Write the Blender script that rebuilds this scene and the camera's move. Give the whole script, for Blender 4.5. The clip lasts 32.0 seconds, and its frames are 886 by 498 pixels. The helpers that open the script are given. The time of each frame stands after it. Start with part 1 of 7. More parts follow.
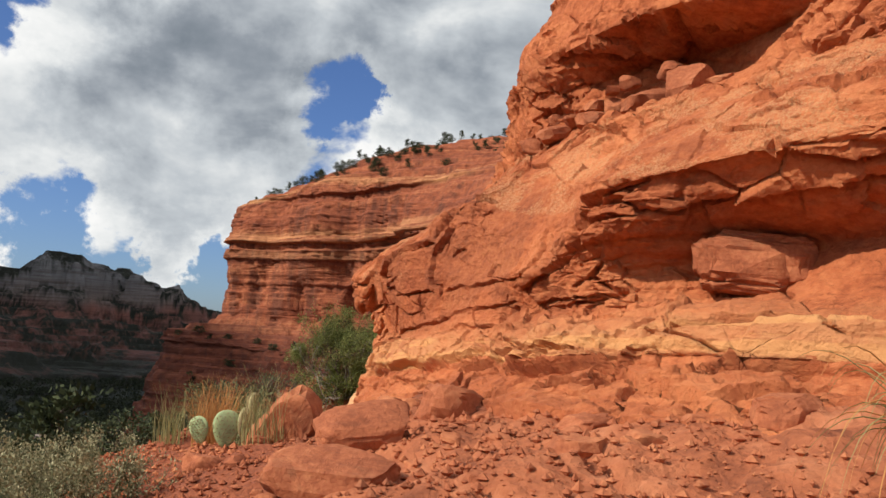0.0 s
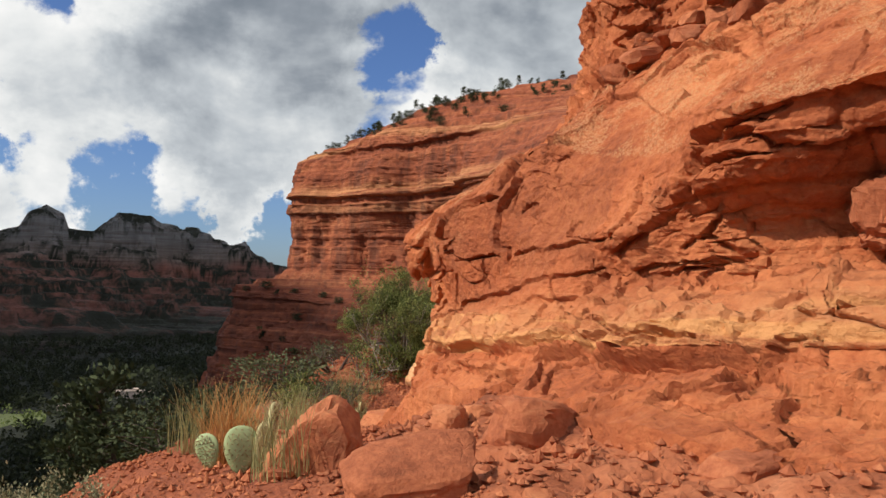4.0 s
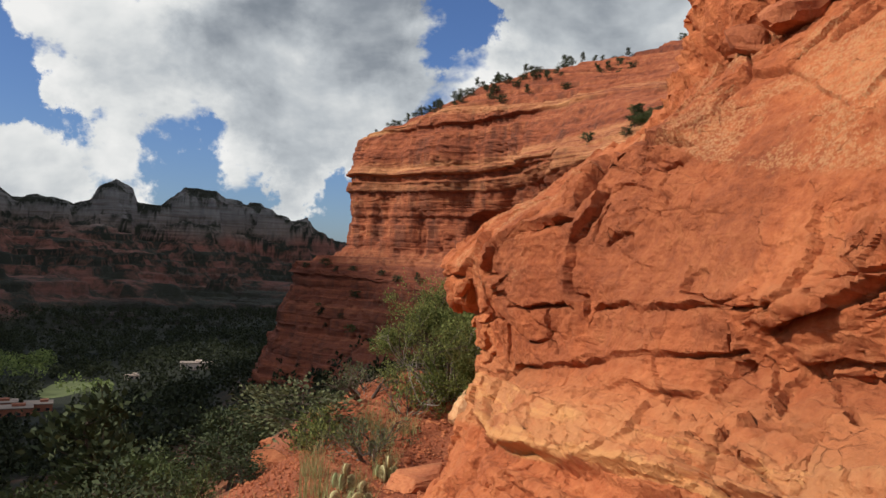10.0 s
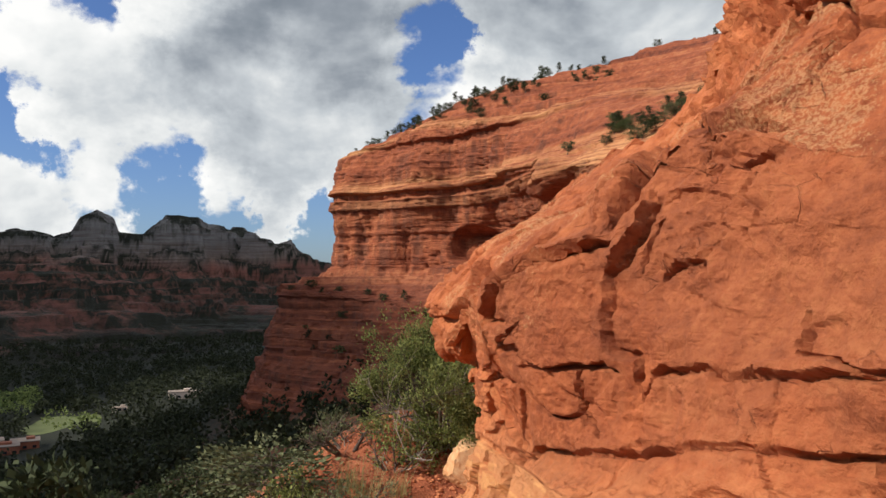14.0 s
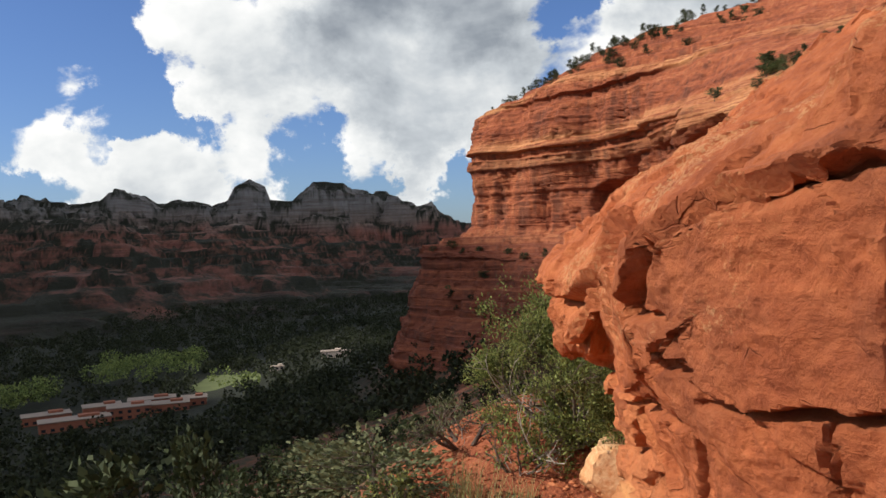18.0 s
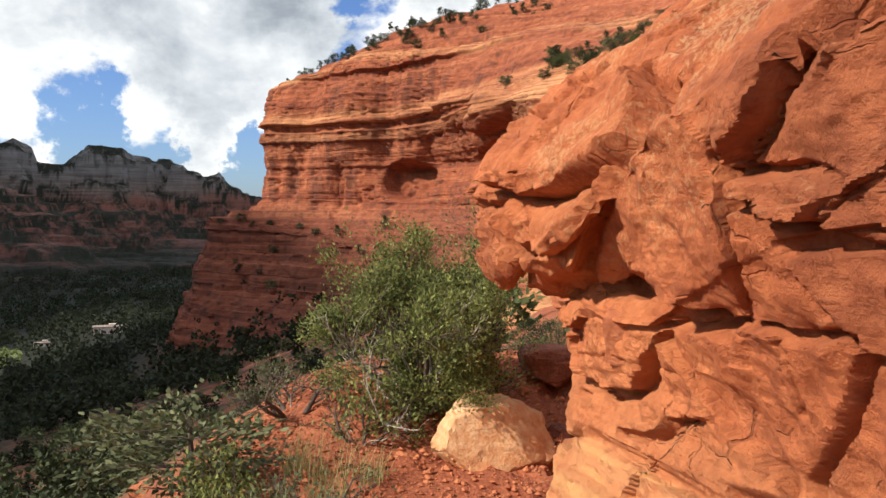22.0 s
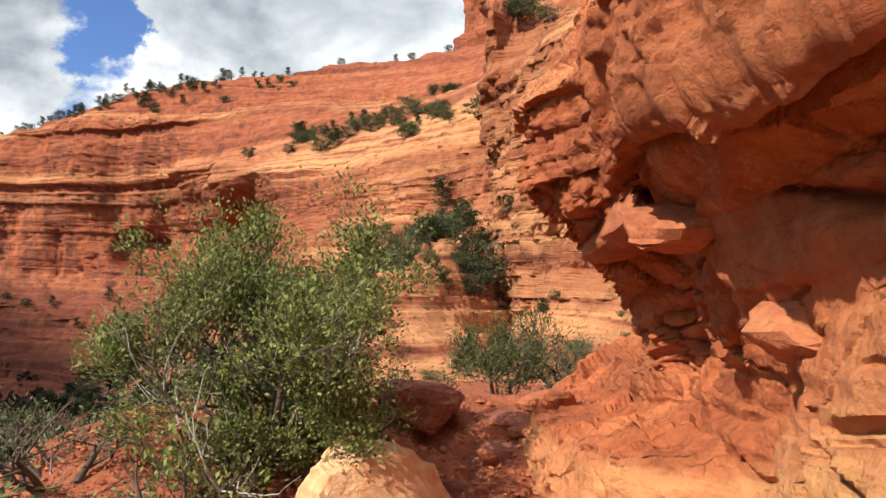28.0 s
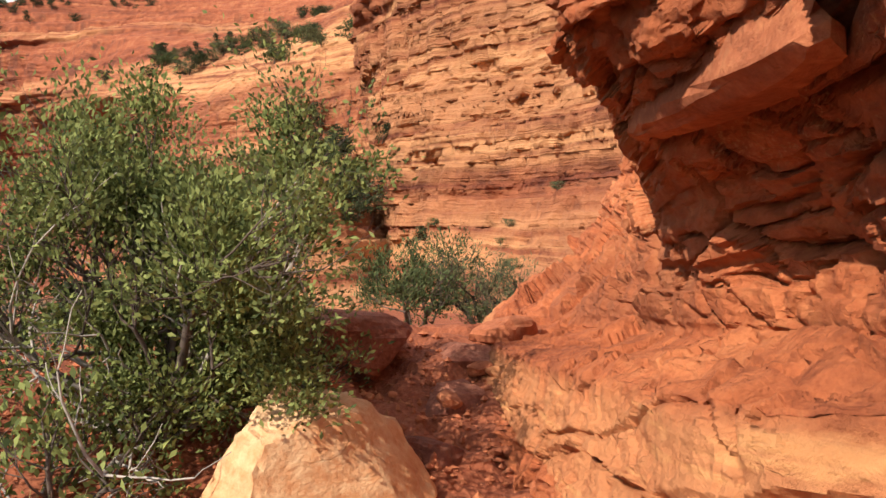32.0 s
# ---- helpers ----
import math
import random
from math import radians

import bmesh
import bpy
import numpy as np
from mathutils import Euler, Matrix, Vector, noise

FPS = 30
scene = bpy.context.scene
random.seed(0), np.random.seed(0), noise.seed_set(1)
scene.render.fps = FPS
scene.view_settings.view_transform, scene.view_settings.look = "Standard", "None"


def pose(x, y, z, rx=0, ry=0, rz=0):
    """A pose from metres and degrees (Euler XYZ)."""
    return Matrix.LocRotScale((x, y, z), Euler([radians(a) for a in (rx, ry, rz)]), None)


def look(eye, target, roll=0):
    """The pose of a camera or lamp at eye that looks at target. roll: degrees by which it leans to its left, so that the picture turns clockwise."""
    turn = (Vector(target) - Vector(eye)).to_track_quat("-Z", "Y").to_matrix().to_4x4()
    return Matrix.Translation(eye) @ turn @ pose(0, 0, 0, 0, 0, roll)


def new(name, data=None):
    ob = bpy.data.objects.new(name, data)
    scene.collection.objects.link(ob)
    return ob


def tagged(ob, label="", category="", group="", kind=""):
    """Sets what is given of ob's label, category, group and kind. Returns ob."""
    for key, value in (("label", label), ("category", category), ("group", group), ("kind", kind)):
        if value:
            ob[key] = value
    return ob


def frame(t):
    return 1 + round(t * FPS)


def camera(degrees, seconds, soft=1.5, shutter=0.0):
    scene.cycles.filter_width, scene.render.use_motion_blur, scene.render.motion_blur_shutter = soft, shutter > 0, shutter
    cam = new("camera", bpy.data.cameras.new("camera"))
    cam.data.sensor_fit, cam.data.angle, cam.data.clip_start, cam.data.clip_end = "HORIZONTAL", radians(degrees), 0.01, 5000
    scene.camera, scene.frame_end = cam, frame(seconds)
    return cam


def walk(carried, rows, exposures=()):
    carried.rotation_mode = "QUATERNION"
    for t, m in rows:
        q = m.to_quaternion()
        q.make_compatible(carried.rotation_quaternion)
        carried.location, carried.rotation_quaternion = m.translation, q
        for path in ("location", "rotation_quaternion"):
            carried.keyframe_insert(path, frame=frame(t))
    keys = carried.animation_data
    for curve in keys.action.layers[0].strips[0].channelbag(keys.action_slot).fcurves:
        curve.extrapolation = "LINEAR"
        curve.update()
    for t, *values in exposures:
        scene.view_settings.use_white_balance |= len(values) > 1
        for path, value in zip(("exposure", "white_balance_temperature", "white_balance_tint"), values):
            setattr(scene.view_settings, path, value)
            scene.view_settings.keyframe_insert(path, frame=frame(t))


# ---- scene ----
cam = camera(55.69, 32.0)
# seconds, eye, target, roll
PATH = [
    (0, (0.000, 0.000, 1.550), (0.806, 9.908, 2.640), 2.63),
    (0.5, (0.027, 0.280, 1.554), (0.016, 10.208, 2.756), 2.62),
    (1, (0.043, 0.512, 1.617), (-0.525, 10.451, 2.568), 1.58),
    (1.5, (0.100, 0.739, 1.582), (-0.098, 10.696, 2.485), 1.03),
    (2, (0.199, 1.008, 1.726), (0.513, 10.970, 2.539), 0.67),
    (2.5, (0.205, 1.122, 1.770), (0.155, 11.100, 2.430), 1.06),
    (4.5, (0.052, 1.901, 1.842), (0.178, 11.890, 2.297), 0.89),
    (5, (0.051, 2.105, 1.957), (0.012, 12.094, 2.432), 1.27),
    (5.5, (-0.007, 2.280, 1.979), (0.021, 12.272, 2.398), 1.41),
    (6, (-0.091, 2.604, 2.048), (0.166, 12.574, 2.776), 1.26),
    (6.5, (-0.119, 2.750, 2.101), (-0.077, 12.729, 2.749), 1.49),
    (7, (-0.055, 2.905, 2.068), (-0.666, 12.877, 2.495), 1.31),
    (7.5, (0.112, 3.186, 2.141), (-0.368, 13.162, 2.649), 2.73),
    (8, (0.150, 3.328, 2.243), (0.743, 13.303, 2.640), 3.64),
    (8.5, (0.044, 3.563, 2.296), (0.702, 13.541, 2.378), 2.21),
    (9, (0.004, 3.731, 2.292), (0.240, 13.722, 1.952), 1.51),
    (9.5, (0.088, 3.989, 2.308), (-0.301, 13.981, 2.340), 1.05),
    (10, (0.175, 4.196, 2.370), (-0.425, 14.176, 2.554), 1.94),
    (10.5, (0.156, 4.377, 2.355), (-0.391, 14.360, 2.167), 0.84),
    (11, (0.076, 4.609, 2.448), (-0.054, 14.606, 2.617), 0.81),
    (11.5, (0.070, 4.771, 2.466), (0.043, 14.763, 2.857), 0.83),
    (12, (0.092, 5.052, 2.448), (-0.314, 15.042, 2.279), 1.07),
    (12.5, (0.115, 5.338, 2.521), (-0.531, 15.306, 2.058), 0.88),
    (13, (0.083, 5.512, 2.547), (-0.355, 15.502, 2.431), -0.05),
    (13.5, (0.076, 5.659, 2.524), (-0.307, 15.651, 2.696), -0.51),
    (15.5, (0.129, 6.600, 2.617), (-0.426, 16.562, 3.283), -1.28),
    (16, (0.121, 6.780, 2.580), (-0.498, 16.756, 2.893), -0.89),
    (16.5, (0.198, 7.107, 2.553), (-0.866, 17.048, 2.792), 0.25),
    (17, (0.210, 7.359, 2.579), (-1.582, 17.197, 2.497), 0.31),
    (17.5, (0.162, 7.634, 2.555), (-1.919, 17.416, 2.537), -2.49),
    (18, (0.108, 7.878, 2.551), (-1.987, 17.656, 2.477), -2.28),
    (18.5, (-0.011, 8.131, 2.482), (-2.848, 17.720, 2.421), -2.49),
    (19, (-0.101, 8.292, 2.474), (-2.040, 18.102, 2.443), -2.99),
    (19.5, (-0.232, 8.387, 2.432), (-0.908, 18.364, 2.343), -1.75),
    (20, (-0.271, 8.500, 2.385), (-1.242, 18.450, 2.166), -1.45),
    (20.5, (-0.303, 8.625, 2.330), (-1.544, 18.545, 2.107), -2.28),
    (21, (-0.419, 8.723, 2.284), (-1.272, 18.683, 2.019), -2.68),
    (21.5, (-0.540, 8.810, 2.264), (-0.345, 18.793, 1.703), -0.93),
    (22, (-0.553, 8.859, 2.217), (-0.182, 18.844, 1.819), -0.12),
    (22.5, (-0.669, 8.954, 2.146), (-1.339, 18.931, 2.038), -1.66),
    (23, (-0.799, 9.045, 2.100), (-1.301, 19.032, 2.050), -2.12),
    (23.5, (-0.836, 9.278, 1.981), (-1.387, 19.255, 2.380), -0.59),
    (24, (-0.828, 9.494, 1.936), (-1.849, 19.412, 2.706), -1.64),
    (24.5, (-0.872, 9.615, 1.839), (-1.623, 19.556, 2.618), -3.42),
    (25, (-1.145, 9.808, 1.723), (-1.512, 19.752, 2.713), -4.94),
    (25.5, (-1.331, 9.989, 1.690), (-0.235, 19.914, 2.224), -2.74),
    (26, (-1.370, 10.162, 1.635), (0.870, 19.906, 1.819), -0.70),
    (26.5, (-1.362, 10.428, 1.601), (1.317, 20.060, 1.819), 0.79),
    (28.5, (-1.261, 11.280, 1.478), (2.246, 20.625, 2.085), 1.06),
    (29, (-1.253, 11.529, 1.416), (2.414, 20.816, 1.966), 0.23),
    (29.5, (-1.257, 11.854, 1.416), (3.055, 20.875, 1.633), 0.28),
    (30, (-1.245, 12.098, 1.340), (3.206, 21.053, 1.374), 2.23),
    (30.5, (-1.178, 12.370, 1.353), (3.209, 21.356, 1.498), 1.53),
    (31, (-1.177, 12.501, 1.363), (3.221, 21.481, 1.474), 1.21),
    (31.5, (-1.190, 12.543, 1.363), (3.330, 21.463, 1.374), 0.38),
    (32, (-1.201, 12.588, 1.383), (3.593, 21.361, 1.146), 0.72),
]
walk(cam, [(t, look(eye, target, roll)) for t, eye, target, roll in PATH], [(0, -0.05), (6, -0.1), (8, -0.05), (9, 0.05), (10, -0.2), (12, -0.12), (13, 0.0), (17, 0.0), (19, 0.08), (21, -0.05), (22, 0.38), (23, -0.2), (24.2, -0.15), (26, 0.2), (30, 0.58), (32, 0.48)])
# white balance and exposure stay as they are

# ---- world, sun ----
SUN_DIR = Vector((-0.74, -0.28, 0.61)).normalized()


def node(tree, kind, props=None, **inputs):
    """A node with its properties and inputs set; an input is a socket to link or a value."""
    n = tree.nodes.new(kind)
    for key, value in (props or {}).items():
        setattr(n, key, value)
    for key, value in inputs.items():
        slot = n.inputs[int(key[1:])] if key[0] == "i" and key[1:].isdigit() else n.inputs[key.replace("_", " ")]
        if isinstance(value, bpy.types.NodeSocket):
            tree.links.new(value, slot)
        else:
            slot.default_value = value
    return n


def maths(tree, op, a, b=0.0, c=0.0, clamp=False):
    n = node(tree, "ShaderNodeMath", {"operation": op, "use_clamp": clamp}, i0=a, i1=b)
    if op in ("MULTIPLY_ADD", "SMOOTH_MIN", "SMOOTH_MAX"):
        n.inputs[2].default_value = c
    return n.outputs[0]


def ramp(tree, fac, stops, mode="LINEAR"):
    n = node(tree, "ShaderNodeValToRGB", None, i0=fac)
    n.color_ramp.interpolation = mode
    while len(n.color_ramp.elements) < len(stops):
        n.color_ramp.elements.new(0.5)
    for e, (at, col) in zip(n.color_ramp.elements, stops):
        e.position = at
        e.color = (*col, 1) if len(col) == 3 else col
    return n.outputs[0]


def mixc(tree, fac, a, b, blend="MIX"):
    n = node(tree, "ShaderNodeMix", {"data_type": "RGBA", "blend_type": blend}, i0=fac)
    for slot, v in ((6, a), (7, b)):
        if isinstance(v, bpy.types.NodeSocket):
            tree.links.new(v, n.inputs[slot])
        else:
            n.inputs[slot].default_value = (*v, 1)
    return n.outputs[2]


def tex_noise(tree, vec, scale, detail=4.0, rough=0.55, dist=0.0):
    return node(tree, "ShaderNodeTexNoise", None, Vector=vec, Scale=scale, Detail=detail, Roughness=rough, Distortion=dist).outputs[0]


world = bpy.data.worlds.new("sky")
scene.world = world
world.use_nodes = True
wt = world.node_tree
wt.nodes.clear()
elev = math.asin(SUN_DIR.z)
turn = math.atan2(SUN_DIR.x, SUN_DIR.y)
sky = node(wt, "ShaderNodeTexSky", {"sky_type": "NISHITA", "sun_disc": False, "sun_elevation": elev, "sun_rotation": turn, "air_density": 1.0, "dust_density": 0.6, "ozone_density": 1.6})
way = node(wt, "ShaderNodeTexCoord").outputs["Generated"]
sep = node(wt, "ShaderNodeSeparateXYZ", None, Vector=way)
# large banks and holes of the cloud deck: direction, reach (cosine of its angle), weight
BANKS = [
    ((-0.065, 0.957, 0.282), 0.9993, -0.17), ((-0.323, 0.938, 0.124), 0.9984, -0.22), ((-0.411, 0.873, 0.262), 0.9990, -0.20), ((-0.30, 0.945, 0.095), 0.9990, -0.18),
    ((-0.181, 0.982, 0.046), 0.9992, -0.18), ((-0.568, 0.786, 0.245), 0.9965, -0.22), ((-0.66, 0.70, 0.16), 0.9945, -0.14), ((-0.513, 0.846, 0.147), 0.9985, -0.20), ((-0.59, 0.79, 0.12), 0.9988, -0.14),
    ((0.05, 0.948, 0.318), 0.9980, 0.12), ((-0.245, 0.963, 0.11), 0.9984, 0.22), ((-0.256, 0.942, 0.216), 0.9945, 0.15), ((-0.17, 0.93, 0.32), 0.9965, 0.12),
    ((-0.592, 0.792, 0.158), 0.9990, 0.16), ((-0.494, 0.865, 0.084), 0.9990, 0.13), ((-0.382, 0.903, 0.196), 0.9960, 0.15), ((0.165, 0.944, 0.285), 0.9920, 0.15), ((0.35, 0.90, 0.28), 0.985, 0.15), ((-0.15, 0.87, 0.47), 0.98, 0.10),
    ((-0.579, 0.802, 0.147), 0.9988, 0.16),
    ((-0.447, 0.860, 0.244), 0.9985, 0.16),
    ((-0.499, 0.862, 0.091), 0.9992, 0.14),
]
GREY = [((-0.20, 0.945, 0.225), 0.9950, 0.20), ((-0.10, 0.92, 0.375), 0.9915, 0.26), ((-0.33, 0.90, 0.30), 0.9950, 0.10), ((0.10, 0.965, 0.255), 0.9980, 0.14), ((0.22, 0.935, 0.30), 0.9945, 0.16), ((-0.36, 0.91, 0.18), 0.9980, 0.08)]


def blots(rows, vec):
    total = None
    for c, reach, weight in rows:
        dot = node(wt, "ShaderNodeVectorMath", {"operation": "DOT_PRODUCT"}, i0=vec, i1=Vector(c).normalized()).outputs["Value"]
        near = node(wt, "ShaderNodeMapRange", {"interpolation_type": "SMOOTHERSTEP"}, i0=dot, i1=1 - (1 - reach) * 3.4, i2=1.0, i3=0.0, i4=weight).outputs[0]
        total = near if total is None else maths(wt, "ADD", total, near)
    return total


def puffs(vec, detail=10.0):
    squash = node(wt, "ShaderNodeVectorMath", {"operation": "MULTIPLY"}, i0=vec, i1=(1.0, 1.0, 1.75)).outputs[0]
    return tex_noise(wt, squash, 5.2, detail, 0.55, 0.25)


warp = node(wt, "ShaderNodeTexNoise", None, Vector=way, Scale=7.0, Detail=8.0, Roughness=0.66)
bent = node(wt, "ShaderNodeVectorMath", {"operation": "MULTIPLY_ADD"}, i0=warp.outputs[1], i1=(0.20, 0.20, 0.20), i2=way).outputs[0]
bent = node(wt, "ShaderNodeVectorMath", {"operation": "SUBTRACT"}, i0=bent, i1=(0.10, 0.10, 0.10)).outputs[0]
bent = node(wt, "ShaderNodeVectorMath", {"operation": "NORMALIZE"}, i0=bent).outputs[0]
puff = puffs(way)
above = node(wt, "ShaderNodeVectorMath", {"operation": "ADD"}, i0=way, i1=(-0.020, -0.004, 0.030)).outputs[0]
close = node(wt, "ShaderNodeVectorMath", {"operation": "ADD"}, i0=way, i1=(-0.007, -0.002, 0.010)).outputs[0]
curl, curl2 = tex_noise(wt, way, 19.0, 4.5, 0.52, 0.3), tex_noise(wt, close, 19.0, 4.5, 0.52, 0.3)
dens = maths(wt, "ADD", maths(wt, "ADD", puff, blots(BANKS, bent)), maths(wt, "ADD", 0.030, maths(wt, "MULTIPLY", maths(wt, "SUBTRACT", curl, 0.5), 0.16)))
cover = node(wt, "ShaderNodeMapRange", {"interpolation_type": "SMOOTHSTEP"}, i0=dens, i1=0.465, i2=0.555).outputs[0]
# light falls on the tops; thick parts are grey below
relief = maths(wt, "ADD", maths(wt, "MULTIPLY", maths(wt, "SUBTRACT", puffs(way, 5.0), puffs(above, 5.0)), 1.5), maths(wt, "MULTIPLY", maths(wt, "SUBTRACT", curl, curl2), 0.20))
thick = node(wt, "ShaderNodeMapRange", None, i0=dens, i1=0.56, i2=0.90, i3=0.0, i4=0.22).outputs[0]
shade = maths(wt, "SUBTRACT", maths(wt, "ADD", maths(wt, "SUBTRACT", 0.90, thick), relief), blots(GREY, bent), clamp=True)
cloud = ramp(wt, shade, [(0.0, (0.17, 0.205, 0.245)), (0.3, (0.30, 0.335, 0.38)), (0.58, (0.56, 0.60, 0.635)), (0.82, (0.84, 0.86, 0.86)), (1.0, (1.0, 1.0, 0.985))])
air = node(wt, "ShaderNodeMix", {"data_type": "RGBA", "blend_type": "MULTIPLY"}, i0=1.0)
wt.links.new(sky.outputs[0], air.inputs[6])
air.inputs[7].default_value = (0.060, 0.076, 0.112, 1)
full = mixc(wt, cover, air.outputs[2], cloud)
bg = node(wt, "ShaderNodeBackground", None, Color=full, Strength=1.0)
out = node(wt, "ShaderNodeOutputWorld")
wt.links.new(bg.outputs[0], out.inputs[0])

lamp = bpy.data.lights.new("sun", "SUN")
lamp.energy, lamp.angle, lamp.color = 4.9, radians(0.55), (1.0, 0.93, 0.82)
sun = new("sun", lamp)
sun.matrix_world = look(SUN_DIR * 50, (0, 0, 0))

# ---- materials ----
def material(name, rough=0.9):
    m = bpy.data.materials.new(name)
    m.use_nodes = True
    t = m.node_tree
    b = t.nodes["Principled BSDF"]
    b.inputs["Roughness"].default_value = rough
    b.inputs["Specular IOR Level"].default_value = 0.25
    return m, t, b


def place(t, scale=(1, 1, 1)):
    geo = node(t, "ShaderNodeNewGeometry").outputs["Position"]
    return node(t, "ShaderNodeVectorMath", {"operation": "MULTIPLY"}, i0=geo, i1=scale).outputs[0]


def relief_in(t, b, height, strength, distance):
    n = node(t, "ShaderNodeBump", None, Height=height, Strength=strength, Distance=distance)
    t.links.new(n.outputs[0], b.inputs["Normal"])


def fissures(t, p, scale, width, share, seed):
    """Thin broken cracks between blocks: 0 in the crack, 1 beside it."""
    bend = node(t, "ShaderNodeVectorMath", {"operation": "MULTIPLY_ADD"}, i0=node(t, "ShaderNodeTexNoise", None, Vector=p, Scale=scale * 1.7, Detail=5.0, Roughness=0.6).outputs[1], i1=(0.22 / scale, 0.22 / scale, 0.22 / scale), i2=p).outputs[0]
    bend = node(t, "ShaderNodeVectorMath", {"operation": "MULTIPLY_ADD"}, i0=bend, i1=(1.0, 1.0, 1.5), i2=(seed, seed * 1.7, seed * 0.6)).outputs[0]
    edge = node(t, "ShaderNodeTexVoronoi", {"feature": "DISTANCE_TO_EDGE"}, Vector=bend, Scale=scale).outputs["Distance"]
    gap = node(t, "ShaderNodeMapRange", {"interpolation_type": "SMOOTHSTEP"}, i0=edge, i1=width * 0.25, i2=width, i3=1.0, i4=0.0).outputs[0]
    open_here = node(t, "ShaderNodeMapRange", {"interpolation_type": "SMOOTHSTEP"}, i0=tex_noise(t, bend, scale * 0.8, 3, 0.5), i1=0.62 - share * 0.3, i2=0.70 - share * 0.3).outputs[0]
    return maths(t, "MULTIPLY", gap, open_here)


def sandstone(name, low, mid, high, pale=None, scale=1.0, bump=0.03, lichen=0.0, varnish=0.25):
    """Layered red sandstone: grain, thin beds, stains and, by the attribute 'pale', a bleached bed."""
    m, t, b = material(name, 0.92)
    p = place(t)
    beds = place(t, (0.35, 0.35, 5.0))
    big = tex_noise(t, p, 0.55 * scale, 5, 0.6)
    fine = tex_noise(t, p, 11.0 * scale, 9, 0.72)
    bed = tex_noise(t, beds, 2.2 * scale, 6, 0.6, 0.2)
    tone = maths(t, "ADD", maths(t, "MULTIPLY", big, 0.5), maths(t, "ADD", maths(t, "MULTIPLY", fine, 0.46), maths(t, "MULTIPLY", bed, 0.14)))
    col = ramp(t, tone, [(0.43, low), (0.54, mid), (0.65, high)])
    # varnish stains; the attribute also brings painted shade for the outcrop's head
    stain_shade = node(t, "ShaderNodeMapRange", {"interpolation_type": "SMOOTHSTEP"}, i0=maths(t, "ADD", maths(t, "MULTIPLY", tex_noise(t, place(t, (1.0, 1.0, 0.6)), 0.9 * scale, 8, 0.66, 0.5), 0.8), maths(t, "ADD", maths(t, "MULTIPLY", fine, 0.2), maths(t, "MULTIPLY", node(t, "ShaderNodeAttribute", {"attribute_name": "stain_shade"}).outputs["Fac"], 0.10))), i1=0.525, i2=0.61, i3=0.0, i4=varnish).outputs[0]
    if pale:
        stain_shade = maths(t, "MULTIPLY", stain_shade, maths(t, "ADD", 0.55, node(t, "ShaderNodeAttribute", {"attribute_name": "stain_shade"}).outputs["Fac"]), clamp=True)
    col = mixc(t, stain_shade, col, (0.15, 0.062, 0.036))
    if pale:
        at = node(t, "ShaderNodeAttribute", {"attribute_name": "pale"}).outputs["Fac"]
        patch = tex_noise(t, place(t, (1, 1, 1.6)), 2.2, 8, 0.68, 0.3)
        wide = node(t, "ShaderNodeAttribute", {"attribute_name": "warm"}).outputs["Fac"]
        warm = maths(t, "MULTIPLY", wide, node(t, "ShaderNodeMapRange", {"interpolation_type": "SMOOTHSTEP"}, i0=patch, i1=0.34, i2=0.56, i3=0.3, i4=0.9).outputs[0], clamp=True)
        col = mixc(t, warm, col, (0.58, 0.25, 0.105))
        streak = tex_noise(t, place(t, (0.30, 0.30, 7.0)), 2.6, 8, 0.68, 0.15)
        grain = maths(t, "ADD", maths(t, "MULTIPLY", streak, 0.6), maths(t, "ADD", maths(t, "MULTIPLY", patch, 0.2), maths(t, "MULTIPLY", fine, 0.2)))
        frayed = maths(t, "ADD", maths(t, "MULTIPLY", at, 0.24), grain)
        k = maths(t, "MULTIPLY", node(t, "ShaderNodeMapRange", {"interpolation_type": "SMOOTHSTEP"}, i0=frayed, i1=0.57, i2=0.71, i3=0.0, i4=0.80).outputs[0], wide, clamp=True)
        col = mixc(t, k, col, mixc(t, patch, (0.62, 0.26, 0.095), pale))
    if lichen:
        at = node(t, "ShaderNodeAttribute", {"attribute_name": "crust"}).outputs["Fac"]
        where = node(t, "ShaderNodeMapRange", {"interpolation_type": "SMOOTHSTEP"}, i0=tex_noise(t, p, 1.6, 5, 0.62), i1=0.38, i2=0.54).outputs[0]
        speck = maths(t, "ADD", maths(t, "MULTIPLY", tex_noise(t, p, 48.0, 9, 0.74, 0.4), 0.75), maths(t, "MULTIPLY", maths(t, "MULTIPLY", where, at), 0.15))
        k = maths(t, "MULTIPLY", node(t, "ShaderNodeMapRange", {"interpolation_type": "SMOOTHSTEP"}, i0=speck, i1=0.495, i2=0.56, i3=0.0, i4=lichen).outputs[0], maths(t, "MULTIPLY", at, 1.2), clamp=True)
        col = mixc(t, k, col, mixc(t, tex_noise(t, p, 5.0, 3), (0.54, 0.23, 0.085), (0.60, 0.38, 0.20)))
    t.links.new(col, b.inputs["Base Color"])
    pit = node(t, "ShaderNodeTexVoronoi", None, Vector=p, Scale=30.0 * scale)
    cracks = maths(t, "ADD", maths(t, "MULTIPLY", fissures(t, p, 1.6 * scale, 0.010, 0.10, 3.0), 0.25), maths(t, "MULTIPLY", fissures(t, p, 4.4 * scale, 0.020, 0.10, 8.0), 0.30))
